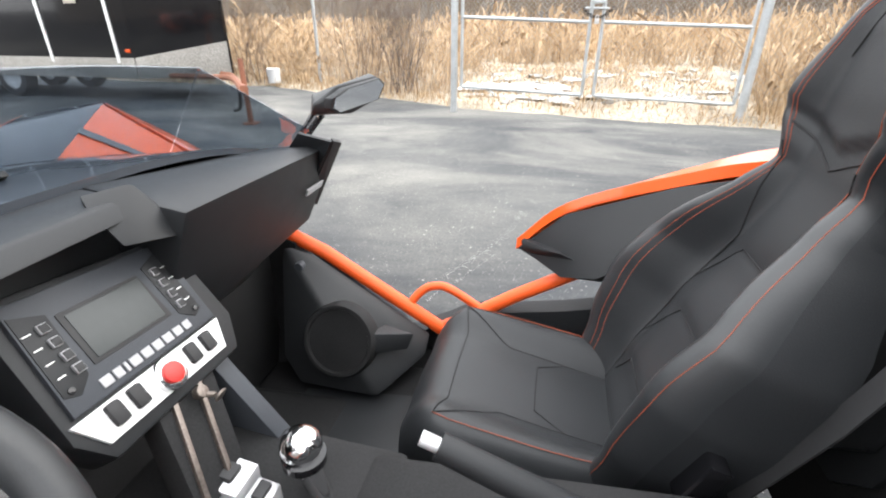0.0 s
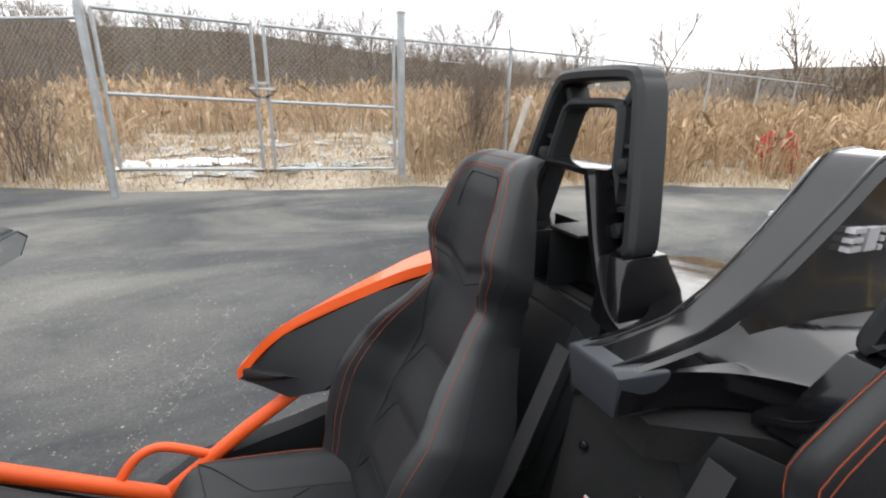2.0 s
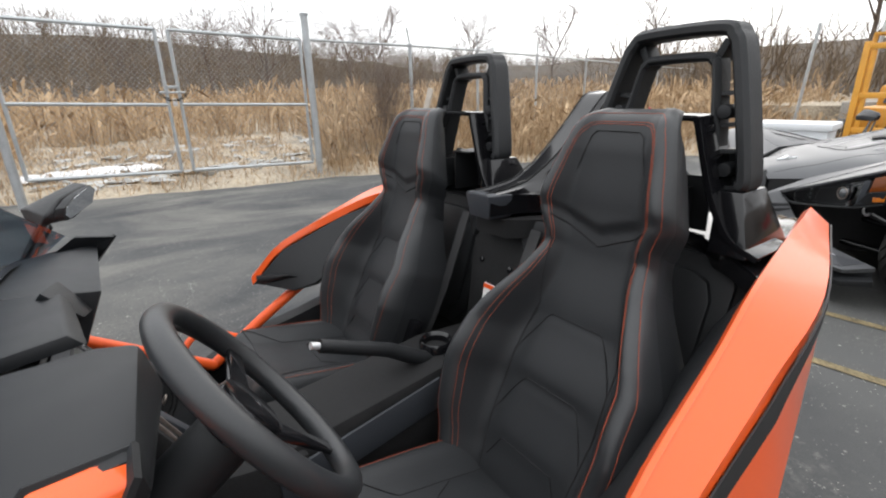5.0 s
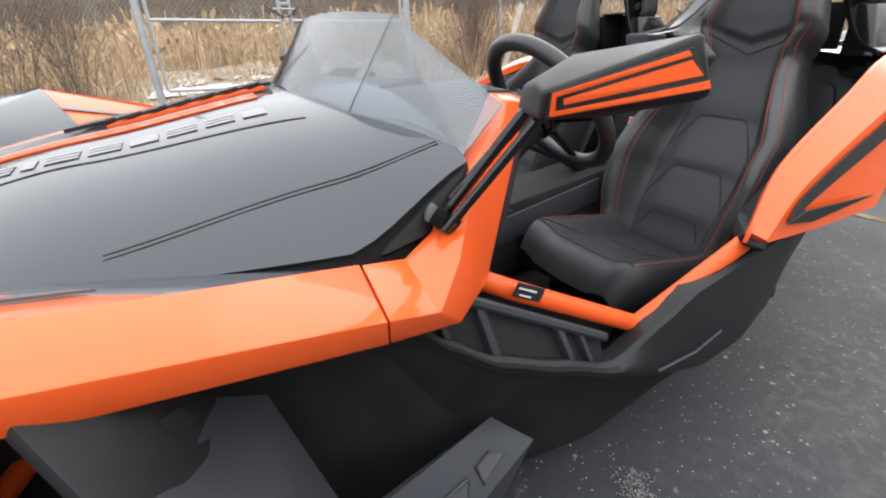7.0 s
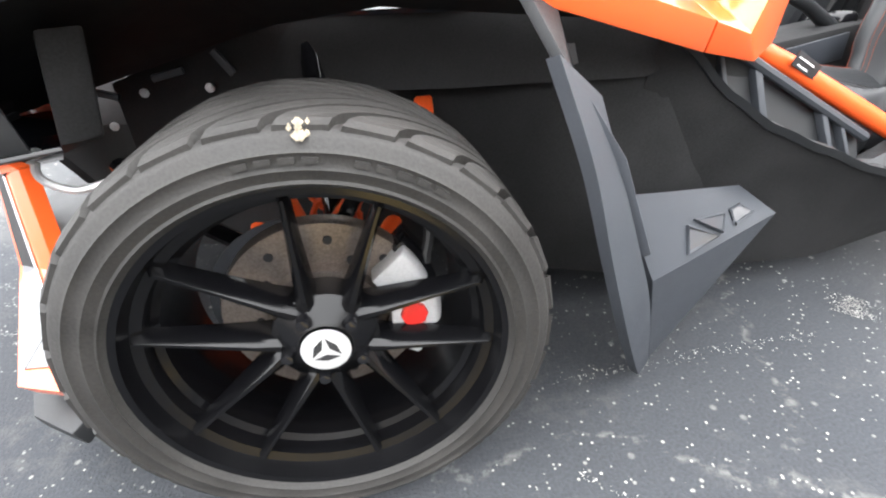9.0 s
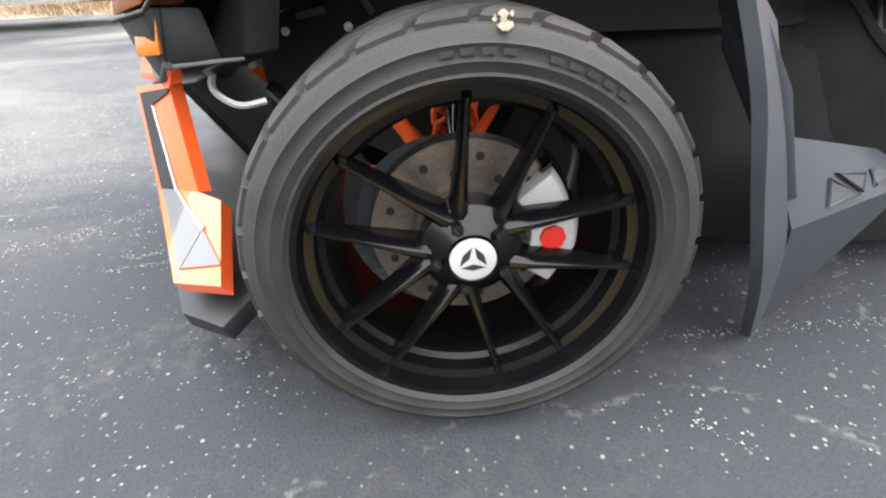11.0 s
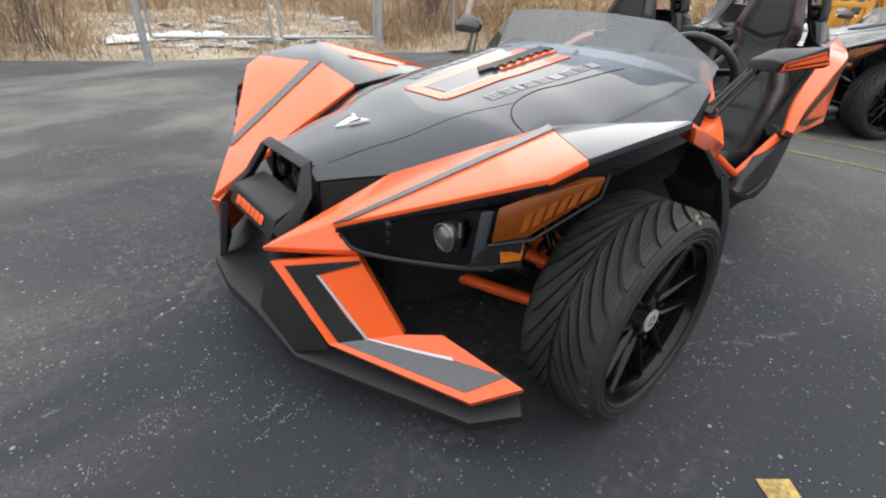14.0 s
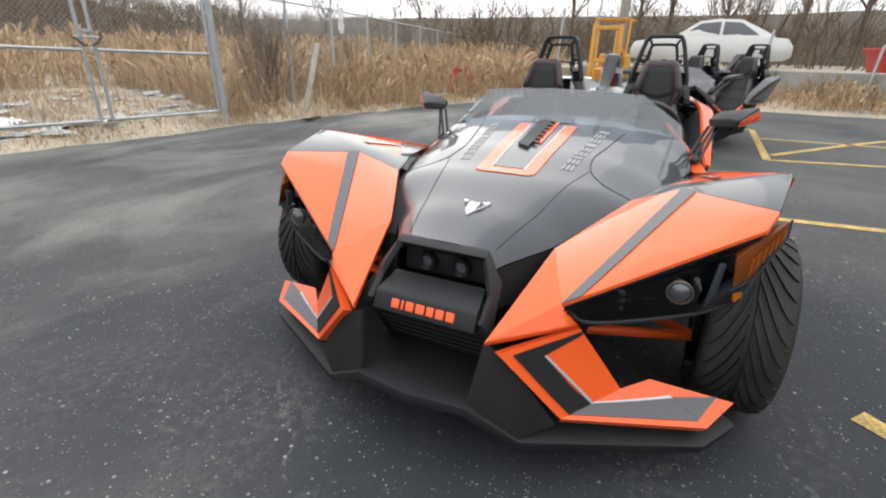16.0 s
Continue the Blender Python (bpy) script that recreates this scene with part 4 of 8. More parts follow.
    part("caliper_bridge", caliper(-36, 42, 0.14, 0.168, -0.035, 0.012), M_GLOSS, wheel)
    part("caliper_cap", moved(disc(0.02, 0.01, 8, Matrix.Rotation(radians(90), 4, "X")), Matrix.Translation(c + Vector((0.124, s * 0.037, 0.0)))), M_RED, wheel, "red caliper cap")
    part("brake_hose", tube(curve_pts([c + Vector((0.15, 0, 0.06)), c + Vector((0.16, -s * 0.02, 0.12)), c + Vector((0.12, -s * 0.08, 0.18)), c + Vector((0.05, -s * 0.2, 0.2))], 5), 0.008, 8), M_INK, wheel, "dark brake hose")
    part("knuckle", merged(hull([c + Vector((x, s * y, z)) for x in (-0.06, 0.05) for y in (-0.12, -0.03) for z in (-0.1, 0.1)], 0.01), tube([c + Vector((0.02, -s * 0.06, 0.08)), c + Vector((0.08, -s * 0.1, 0.16)), c + Vector((0.05, -s * 0.3, 0.2))], 0.012, 8)), M_GLOSS, wheel)
    part("dust_shield", moved(disc(0.14, 0.004, 32, Matrix.Rotation(radians(90), 4, "X")), Matrix.Translation(c + Vector((-0.03, -s * 0.04, 0.0)))), M_GREY, wheel)
    return wheel


def make_seat(root, yc, dx=0.0):
    """A high-backed bucket seat with stitched bolsters, centred on y = yc."""
    spine = [(0.365, 1.555), (0.44, 1.59), (0.58, 1.662), (0.713, 1.733), (0.86, 1.784), (0.95, 1.802), (1.06, 1.82), (1.155, 1.85)]
    girth = [(0.365, 0.21), (0.46, 0.238), (0.56, 0.25), (0.66, 0.238), (0.74, 0.192), (0.80, 0.156), (0.85, 0.136), (0.885, 0.133), (0.928, 0.153), (0.95, 0.154), (1.03, 0.133), (1.10, 0.112), (1.135, 0.1), (1.155, 0.082)]

    def straight(rows, x):
        for a, b in zip(rows, rows[1:]):
            if x <= b[0]:
                return a[1] + (b[1] - a[1]) * (x - a[0]) / (b[0] - a[0])
        return rows[-1][1]

    def back(u, v, lift=0.0):
        # v: 0 at the hip, 1 at the crown
        z = 0.365 + 0.79 * v
        cx = lerp_table(spine, z)[0] + dx
        w = (straight(girth, z - 0.006) + straight(girth, z) + straight(girth, z + 0.006)) / 3
        b = lerp_table([(0, 0.06), (0.25, 0.115), (0.42, 0.1), (0.56, 0.05), (0.63, 0.024), (0.705, 0.042), (0.76, 0.042), (0.9, 0.018), (1, 0.006)], v)[0]
        hu = abs(u)
        f = 0.0
        if hu > 0.5:
            q = min(1, (hu - 0.5) / 0.34)
            f = b * q * q * (3 - 2 * q)
        if hu > 0.86:
            q = (hu - 0.86) / 0.14
            f -= (b + 0.045) * 0.42 * q * q
        # the headrest pad stands proud above a V-shaped step
        q = (z - 0.902 - 0.034 * min(1, hu / 0.75)) / 0.012
        q = max(0, min(1, q))
        f += 0.011 * q * q * (3 - 2 * q) * (1 - 0.5 * hu * hu) * (1 - max(0, (v - 0.8) / 0.2) ** 2 * 0.6)
        # shallow quilted fields on the back
        for za, zb, ya in ((0.585, 0.712, 0.4), (0.455, 0.572, 0.4)):
            if za < z < zb and hu < ya:
                f += 0.0022 * min(1, (z - za) / 0.012, (zb - z) / 0.012, (ya - hu) / 0.05)
        if v > 0.94:
            f -= 0.045 * ((v - 0.94) / 0.06) ** 2
        n = Vector((-0.92, 0, 0.36))
        return Vector((cx, yc + w * u, z)) + n * (f + lift)

    NU, NV = 40, 100
    rings = []
    for j in range(NV + 1):
        v = j / NV
        front = [back(-1 + 2 * i / NU, v) for i in range(NU + 1)]
        th = 0.12 - 0.045 * v if v < 0.9 else 0.08 - 0.025 * ((v - 0.9) / 0.1) ** 2
        top = max(0, (v - 0.88) / 0.12)
        rear = [Vector((back(0, v).x + th * (1 - 0.3 * abs(u) ** 3) - 0.02 * top * top, yc + (back(u, v).y - yc) * (0.98 - 0.16 * top * top), back(0, v).z - 0.03 + 0.008 * top)) for u in (0.97, 0.7, 0.3, -0.3, -0.7, -0.97)]
        rings.append(front + rear)
    shape = loft(rings)
    for q, face in enumerate(shape.faces):
        i = q % (NU + 7)
        if q < NV * (NU + 7) and i < NU and abs(-1 + 2 * (i + 0.5) / NU) > 0.73:
            face.material_index = 1
    seat = part("seat", shape, M_VINYL, root, "high-backed black vinyl bucket seat with orange stitching", 60)
    seat.data.materials.append(M_VINYL2)

    def onto(f, pts, r, lift=0.001):
        path = []
        for (a, b), (c, d) in zip(pts, pts[1:]):
            k = max(2, int(14 * (abs(c - a) + abs(d - b))))
            path += [f(a + (c - a) * q / k, b + (d - b) * q / k, lift) for q in range(k)]
        path.append(f(*pts[-1], lift))
        return tube(path, r, 5)
    for e in (-1, 1):
        part("seam", onto(back, [(e * 0.50, 0.0), (e * 0.50, 0.3), (e * 0.52, 0.46), (e * 0.72, 0.6), (e * 0.8, 0.66)], 0.0016), M_SEAM, seat)
    for uu, vt in ((0.69, 0.945), (0.725, 0.951), (0.89, 0.978)):
        up = [(uu + 0.04 * math.sin(v * 2.6), v) for v in [0.9 * q / 17 for q in range(18)]] + [(uu * 0.98, vt - 0.022), (uu * 0.86, vt - 0.005), (uu * 0.7, vt)]
        part("stitching", onto(back, [(-u, v) for u, v in up] + list(reversed(up)), 0.0007, 0.0003), M_STITCH, seat, "orange stitching")
    part("headrest_notch", onto(back, [(-0.74, 0.699), (-0.4, 0.675), (-0.07, 0.65), (0.0, 0.646), (0.07, 0.65), (0.4, 0.675), (0.74, 0.699)], 0.0024, 0.0), M_SEAM, seat, "angled seam under the headrest")
    for pts in ([(-0.5, 0.33), (-0.34, 0.435), (-0.30, 0.445), (0.30, 0.445), (0.34, 0.435), (0.5, 0.33)], [(-0.48, 0.17), (-0.3, 0.265), (-0.26, 0.275), (0.26, 0.275), (0.3, 0.265), (0.48, 0.17)], [(-0.44, 0.05), (-0.3, 0.11), (0.3, 0.11), (0.44, 0.05)]):
        part("seam", onto(back, pts, 0.0014), M_SEAM, seat)
    part("seam", onto(back, [(-0.56, 0.83), (-0.5, 0.915), (-0.42, 0.928), (0.42, 0.928), (0.5, 0.915), (0.56, 0.83)], 0.0013), M_SEAM, seat)

    def cush(u, v, lift=0.0):
        # v: 0 at the back, 1 at the front lip
        x = 1.655 + dx * 0.3 - 0.462 * v
        w = lerp_table([(0, 0.2), (0.4, 0.215), (0.8, 0.215), (1, 0.19)], v)[0]
        z = 0.352 + 0.105 * v ** 1.1
        hu = abs(u)
        if hu > 0.45:
            q = min(1, (hu - 0.45) / 0.35)
            z += 0.045 * q * q * (3 - 2 * q) * (1 - 0.6 * v)
        if hu > 0.85:
            z -= 0.06 * ((hu - 0.85) / 0.15) ** 2
        if v > 0.84:
            z -= 0.085 * ((v - 0.84) / 0.16) ** 2
        return Vector((x - 0.012 * (1 - u * u) * v, yc + w * u, z + lift))
    rings = []
    for j in range(27):
        v = j / 26
        top = [cush(-1 + 2 * i / 24, v) for i in range(25)]
        bot = [Vector((top[12].x + 0.07 * v, yc + (cush(u, v).y - yc) * 0.9, 0.27 + 0.05 * v)) for u in (1, 0.5, 0, -0.5, -1)]
        rings.append(top + bot)
    cu = part("cushion", loft(rings), M_VINYL, seat, "padded seat cushion", 60)
    for e in (-1, 1):
        part("stitching", onto(cush, [(e * 0.84, 0.02), (e * 0.85, 0.5), (e * 0.84, 0.86)], 0.0009), M_STITCH, seat, "orange stitching")
        part("seam", onto(cush, [(e * 0.46, 0.05), (e * 0.47, 0.62), (e * 0.84, 0.86)], 0.0014), M_SEAM, seat)
    part("seam", onto(cush, [(-0.46, 0.36), (-0.3, 0.48), (0.3, 0.48), (0.46, 0.36)], 0.0013), M_SEAM, seat)
    part("seam", onto(cush, [(-0.84, 0.86), (-0.5, 0.82), (0.5, 0.82), (0.84, 0.86)], 0.0013), M_SEAM, seat)
    part("seat_base", box(0.34, 0.32, 0.1, 0.02, pose(1.45 + dx, yc, 0.245)), M_LINER, seat)
    e = 1 if yc > 0 else -1
    part("belt_buckle", merged(box(0.03, 0.02, 0.07, 0.005, pose(1.60, yc + e * 0.225, 0.47, 0, 25, 0)), box(0.012, 0.012, 0.14, 0.003, pose(1.63, yc + e * 0.225, 0.39, 0, 25, 0))), M_GLOSS, seat, "black belt buckle")
    return seat


def side_pt(s):
    return lambda x, a, z: Vector((x, s * a, z))


def front_side(root, s, paint, top_paint, tusk, stripe):
    """Fender blade, lower tusk, headlight and side rail of one side."""
    P = side_pt(s)
    A, B, F, E, G = P(-0.765, 0.215, 0.47), P(-0.76, 0.256, 0.444), P(-0.70, 0.43, 0.247), P(-0.52, 0.80, 0.22), P(-0.409, 0.866, 0.25)
    H, I, C, D = P(-0.472, 0.635, 0.297), P(-0.545, 0.563, 0.288), P(-0.595, 0.435, 0.485), P(-0.632, 0.383, 0.567)
    peak, corner, oend = P(-0.135, 0.622, 0.794), P(-0.305, 0.86, 0.805), P(-0.381, 0.83, 0.772)
    kink, frear = P(-0.375, 0.815, 0.726), P(-0.016, 0.918, 0.849)
    h1, h2 = P(-0.40, 0.30, 0.628), P(-0.06, 0.475, 0.715)
    # lower tusk: an upright and a lying face, with a chevron that runs round the bend
    q1, q2 = (B, F, I, C), (F, E, H, I)
    bump = part("bumper_blade", merged(sheet(q1, thick=0.028, ref=(0.1, 0, 0.35)), sheet(q2, thick=0.028, ref=(0.1, 0, 0.1)), shell([E, G, H], [(0, 1, 2)], 0.028, 0, ref=(0.1, 0, 0.1))), tusk, root, "angular painted bumper blade with a dark chevron", 30)
    R1, R2 = (0.1, 0, 0.35), (0.1, 0, 0.1)
    part("chevron", merged(sheet(q1, ((0.06, 0.13), (0.05, 1.0), (0.09, 0.98), (0.19, 0.42)), 0.004, 0.003, 6, ref=R1), sheet(q1, ((0.06, 0.13), (0.19, 0.42), (0.72, 0.44), (0.72, 0.13)), 0.004, 0.003, 8, ref=R1), sheet(q1, ((0.72, 0.13), (0.72, 0.44), (1, 0.5), (1, 0.14)), 0.004, 0.003, 4, ref=R1)), M_SEAM, bump, "black chevron sticker")
    part("chevron_tail", merged(sheet(q2, ((0, 0.14), (1.0, 0.14), (1.0, 0.6), (0, 0.5)), 0.004, 0.003, 8, ref=R2), shell([E.lerp(H, 0.14) + Vector((0, 0, 0.004)), E.lerp(H, 0.6) + Vector((0, 0, 0.004)), G.lerp(H, 0.2) + Vector((0, 0, 0.004))], [(0, 1, 2)], 0.003, 0, ref=(0, 0, -2))), stripe, bump, "dark grey chevron tail")
    part("chevron_edge", merged(sheet(q2, ((0, 0.5), (1.0, 0.6), (1.0, 0.65), (0, 0.545)), 0.0045, 0.003, 8, ref=R2), sheet(q1, ((0.19, 0.42), (1, 0.5), (1, 0.54), (0.205, 0.455)), 0.0045, 0.003, 8, ref=R1)), M_SILVER, bump, "pale grey edge line")
    # upper blade: inner face, outer face
    inner = shell([A, P(-0.598, 0.43, 0.497), D, peak, h2, h1], [(0, 1, 2, 5), (5, 2, 3, 4)], 0.02, 0.004, ref=(0.1, 0, 0.2))
    blade = part("fender_blade", inner, paint, root, "glossy painted front fender")
    part("fender_top", shell([D, oend, corner, peak], [(0, 1, 2, 3)], 0.016, 0.005, cuts=2, ref=(0, 0, 0)), paint, blade)
    lift = Vector((0, 0, 0.004))
    e1, e2 = D.lerp(oend, 0.10), peak.lerp(corner, 0.16)
    part("ridge_stripe", shell([D + lift, e1 + lift, e2 + lift, peak + lift], [(0, 1, 2, 3)], 0.003, 0, ref=(0, 0, 0)), stripe, blade, "grey ridge stripe")
    # black under-edge from the nose to the rear corner
    dn = Vector((0, 0, -0.012))
    part("fender_edge", shell([D + dn, oend + dn, corner + dn, frear, P(0.0, 0.91, 0.80), P(-0.2, 0.87, 0.752), kink, P(-0.632, 0.39, 0.545)], [(0, 1, 6, 7), (1, 2, 5, 6), (2, 3, 4, 5)], 0.012, 0.003, ref=(0, 0, 0.6)), M_GLOSS, blade, "black under-edge")
    # dark rear panel of the fender
    T0, T1 = P(0.0, 0.885, 0.845), P(0.6, 0.685, 0.689)
    m1, m2 = T0.lerp(T1, 0.68), P(0.13, 0.578, 0.738)
    part("fender_panel", shell([peak, corner, frear, T0, m2, h2, m1, T1, P(0.25, 0.585, 0.72)], [(0, 1, 2, 3), (0, 3, 4, 5), (4, 6, 7, 8), (5, 4, 8)], 0.015, 0.003, ref=(0, 0, 0)), top_paint, blade, "dark rear fender panel")
    part("fender_tail", shell([T0, m1, m2], [(0, 1, 2)], 0.015, 0.003, ref=(0, 0, 0)), paint, blade, "painted inner tail of the fender")
    part("tail_stripe", shell([T0.lerp(m2, 0.48) + lift * 1.6, T0.lerp(m2, 0.56) + lift * 1.6, m1.lerp(m2, 0.4) + lift * 1.6, m1.lerp(m2, 0.32) + lift * 1.6], [(0, 1, 2, 3)], 0.003, 0, ref=(0, 0, 0)), stripe, blade, "grey stripe")
    dn = Vector((0, 0, -0.04))
    part("arch_liner", shell([D + dn * 0.6 + P(0.03, 0, 0), oend + dn + P(0.02, -0.02, 0), corner + dn + P(0.02, -0.02, 0), frear + dn * 1.4 + P(0, -0.03, 0), T0 + dn * 1.4, m1 + dn * 1.6, m2 + dn, h2 + dn, h1 + dn * 0.6, peak + dn], [(0, 1, 2, 9), (9, 2, 3, 4), (9, 4, 6, 7), (4, 5, 6), (0, 9, 7, 8)], 0.006, 0, ref=(0, 0, 2)), M_LINER, blade, "dark arch liner")
    # painted side rail and windscreen pillar
    rings = [
        [P(-0.016, 0.90, 0.85), P(-0.01, 0.927, 0.835), P(0.0, 0.925, 0.80), P(0.03, 0.90, 0.795)],
        [P(0.30, 0.79, 0.775), P(0.30, 0.862, 0.748), P(0.30, 0.85, 0.705), P(0.30, 0.79, 0.715)],
        [P(0.594, 0.687, 0.696), P(0.594, 0.783, 0.661), P(0.599, 0.763, 0.614), P(0.607, 0.689, 0.63)]]
    rail = part("side_rail", loft(rings, w=0.003), paint, root, "glossy painted side rail")
    rings = [
        [P(0.5965, 0.687, 0.695), P(0.5965, 0.782, 0.66), P(0.6015, 0.762, 0.613), P(0.6095, 0.688, 0.629)],
        [P(0.665, 0.668, 0.678), P(0.675, 0.76, 0.635), P(0.72, 0.73, 0.585), P(0.72, 0.655, 0.61)],
        [P(0.715, 0.65, 0.70), P(0.725, 0.722, 0.68), P(0.80, 0.672, 0.60), P(0.805, 0.62, 0.63)],
        [P(0.80, 0.585, 0.775), P(0.80, 0.635, 0.765), P(0.88, 0.605, 0.71), P(0.885, 0.56, 0.725)],
        [P(0.915, 0.495, 0.866), P(0.915, 0.53, 0.856), P(0.99, 0.51, 0.846), P(0.992, 0.475, 0.858)]]
    part("pillar", loft(rings, w=0.004), paint, rail, "painted windscreen pillar")
    part("pillar_trim", shell([P(0.85, 0.635, 0.66) + P(0.006, 0, 0), P(0.852, 0.585, 0.685) + P(0.006, 0, 0), P(0.992, 0.472, 0.86) + P(0.006, 0, 0), P(0.99, 0.512, 0.848) + P(0.006, 0, 0)], [(0, 1, 2, 3)], 0.008, 0.0, ref=(0.5, s * 0.6, 0.7)), M_BLACK, rail, "black rear trim")
    part("pillar_trim", shell([P(0.80, 0.578, 0.776), P(0.886, 0.553, 0.724), P(0.994, 0.468, 0.859), P(0.912, 0.488, 0.868)], [(0, 1, 2, 3)], 0.006, 0.0, ref=(0.9, s * 0.7, 0.8)), M_BLACK, rail, "black inner trim")
    # headlight box: recessed black housing, projector, amber lamp, clear cover
    L0, L1, L2, L3, L4 = P(-0.625, 0.40, 0.545), P(-0.60, 0.465, 0.51), P(-0.475, 0.70, 0.535), P(-0.41, 0.805, 0.575), P(-0.375, 0.815, 0.715)
    inn = P(0.09, -0.05, 0.0) - P(0, 0, 0)
    hous = part("headlight", shell([L0, L1, L2, L3, L1 + inn, L2 + inn, L3 + inn, L0 + inn], [(0, 1, 4, 7), (1, 2, 5, 4), (2, 3, 6, 5)], 0.008, 0.002), M_GLOSS, root, "black angular headlight with amber end")
    part("lamp_back", hull([L0 + inn, L1 + inn, L2 + inn, L3 + inn, L4 + inn, L0 + inn * 1.6, L3 + inn * 1.5, L4 + inn * 1.5], 0.006), M_LINER, hous)
    part("lamp_chin", hull([P(-0.47, 0.774, 0.632), P(-0.415, 0.815, 0.645), L3, L2, P(-0.43, 0.79, 0.585), P(-0.36, 0.765, 0.64), L3 + inn * 0.7, L2 + inn * 0.7], 0.005), M_BLACK, hous, "black moulding under the amber lamp")
    pc = P(-0.49, 0.66, 0.607)
    ball = bmesh.new()
    bmesh.ops.create_uvsphere(ball, u_segments=28, v_segments=16, radius=0.031)
    part("projector_lens", moved(ball, Matrix.Translation(pc) @ Matrix.Diagonal((0.75, 1, 1, 1))), M_DARKLENS, hous, "round glass projector")
    part("lens_ring", tube([pc + P(-0.012, 0.031 * math.cos(a), 0.031 * math.sin(a)) for a in [2 * math.pi * q / 24 for q in range(24)]], 0.0028, 6, closed=True), M_STEEL, hous, "metal ring round the projector")
    part("projector_hood", tube([pc + P(0.015, 0, -0.036), pc + P(0.0, 0.034, -0.02), pc + P(0, 0.042, 0.015), pc + P(0.01, 0.03, 0.042)], 0.008, 8), M_GLOSS, hous)
    for q in range(3):
        part("lamp_slat", box(0.012, 0.07, 0.012, 0.003, Matrix.Translation(P(-0.545, 0.50, 0.56 + 0.022 * q)) @ Matrix.Rotation(s * radians(-62 + 90), 4, "Z") @ Matrix.Rotation(radians(8), 4, "X")), M_BLACK, hous)
    part("lamp_divider", hull([P(-0.475, 0.72, 0.56), P(-0.46, 0.745, 0.565), P(-0.468, 0.735, 0.69), P(-0.45, 0.755, 0.69), P(-0.43, 0.73, 0.56), P(-0.42, 0.74, 0.68)], 0.006), M_GREY, hous, "smooth grey divider")
    part("lower_lip", tube(curve_pts([L0 + P(0.004, 0, 0.004), L1 + P(0.002, 0, 0.002), L2 + P(0.002, 0, 0.002), L3 + P(0.002, 0, 0.0)], 4), 0.006, 8), M_BLACK, hous, "rounded lower lip")
    part("cover", shell([L0 + P(-0.004, 0, 0.01), L1, L2, L3, L4, P(-0.5, 0.62, 0.645)], [(0, 1, 2, 5), (5, 2, 3, 4)], 0.002, 0), M_LENS, hous, "clear cover")
    am = part("indicator", hull([P(-0.472, 0.776, 0.634), P(-0.452, 0.77, 0.706), P(-0.41, 0.82, 0.648), P(-0.28, 0.893, 0.774), P(-0.292, 0.89, 0.738), P(-0.3, 0.855, 0.765), P(-0.37, 0.785, 0.645), P(-0.38, 0.775, 0.71)], 0.003), M_AMBER, hous, "amber turn signal")
    lq = (P(-0.43, 0.80, 0.645), P(-0.30, 0.889, 0.74), P(-0.293, 0.889, 0.765), P(-0.425, 0.795, 0.69))
    for q in range(6):
        u = 0.06 + 0.145 * q
        part("facet", decal(lq, [(u, 0.08), (u + 0.1, 0.08), (u + 0.16, 0.9), (u + 0.06, 0.9)], 0.0055, 0.003, (0, 0, 0.7)), M_AMBER2, am, "amber facet")
    part("lamp_lip", tube([P(-0.476, 0.772, 0.628), P(-0.405, 0.826, 0.641), P(-0.288, 0.895, 0.731), P(-0.276, 0.896, 0.778)], 0.003, 8), M_BLACK, hous)
    part("reflector_strip", hull([P(-0.452, 0.79, 0.584), P(-0.449, 0.779, 0.625), P(-0.41, 0.812, 0.588), P(-0.403, 0.808, 0.636), P(-0.40, 0.76, 0.59), P(-0.40, 0.755, 0.62)], 0.003), M_BULB, hous, "amber side reflector")
    part("tie_rod", tube([P(-0.33, 0.62, 0.50), P(-0.24, 0.70, 0.44), P(-0.1, 0.80, 0.40)], 0.014, 8), M_GLOSS, hous)
    part("hose_clip", tube(curve_pts([P(-0.385, 0.70, 0.56), P(-0.40, 0.70, 0.52), P(-0.37, 0.69, 0.49), P(-0.33, 0.67, 0.49)], 4), 0.006, 6), M_ALU, hous, "pale hose clip")
    # suspension and inner panels seen through the wheel opening
    susp = part("suspension_arm", merged(tube([P(-0.14, 0.42, 0.40), P(-0.03, 0.76, 0.36)], 0.018, 10), tube([P(0.12, 0.42, 0.40), P(-0.03, 0.76, 0.36)], 0.018, 10), tube([P(-0.2, 0.40, 0.25), P(-0.02, 0.76, 0.22)], 0.02, 10), tube([P(0.14, 0.40, 0.25), P(-0.02, 0.76, 0.22)], 0.02, 10)), M_TUBE if tusk is M_ORANGE else M_GLOSS, root, "tubular suspension arms")
    coil = [P(0.0, 0.62 - 0.16 * q / 60, 0.30 + 0.22 * q / 60) + Vector((0.045 * math.cos(q * 0.72), 0, 0.045 * math.sin(q * 0.72))) for q in range(61)]
    part("coil_spring", tube(coil, 0.007, 6), M_TUBE if tusk is M_ORANGE else M_GLOSS, susp, "red coil spring")
    part("damper", tube([P(0, 0.66, 0.27), P(0, 0.46, 0.64)], 0.022, 10), M_GLOSS, susp)
    for x, a, z in ((-0.343, 0.386, 0.566), (-0.44, 0.348, 0.498), (-0.203, 0.44, 0.574), (-0.40, 0.362, 0.43), (-0.03, 0.468, 0.56), (0.2, 0.493, 0.585)):
        part("clip", merged(disc(0.009, 0.006, 16, pose(x, s * a, z, 90, 0, 0)), disc(0.0045, 0.012, 6, pose(x, s * a, z, 90, 0, 0))), M_ALU, susp, "pale push clip")
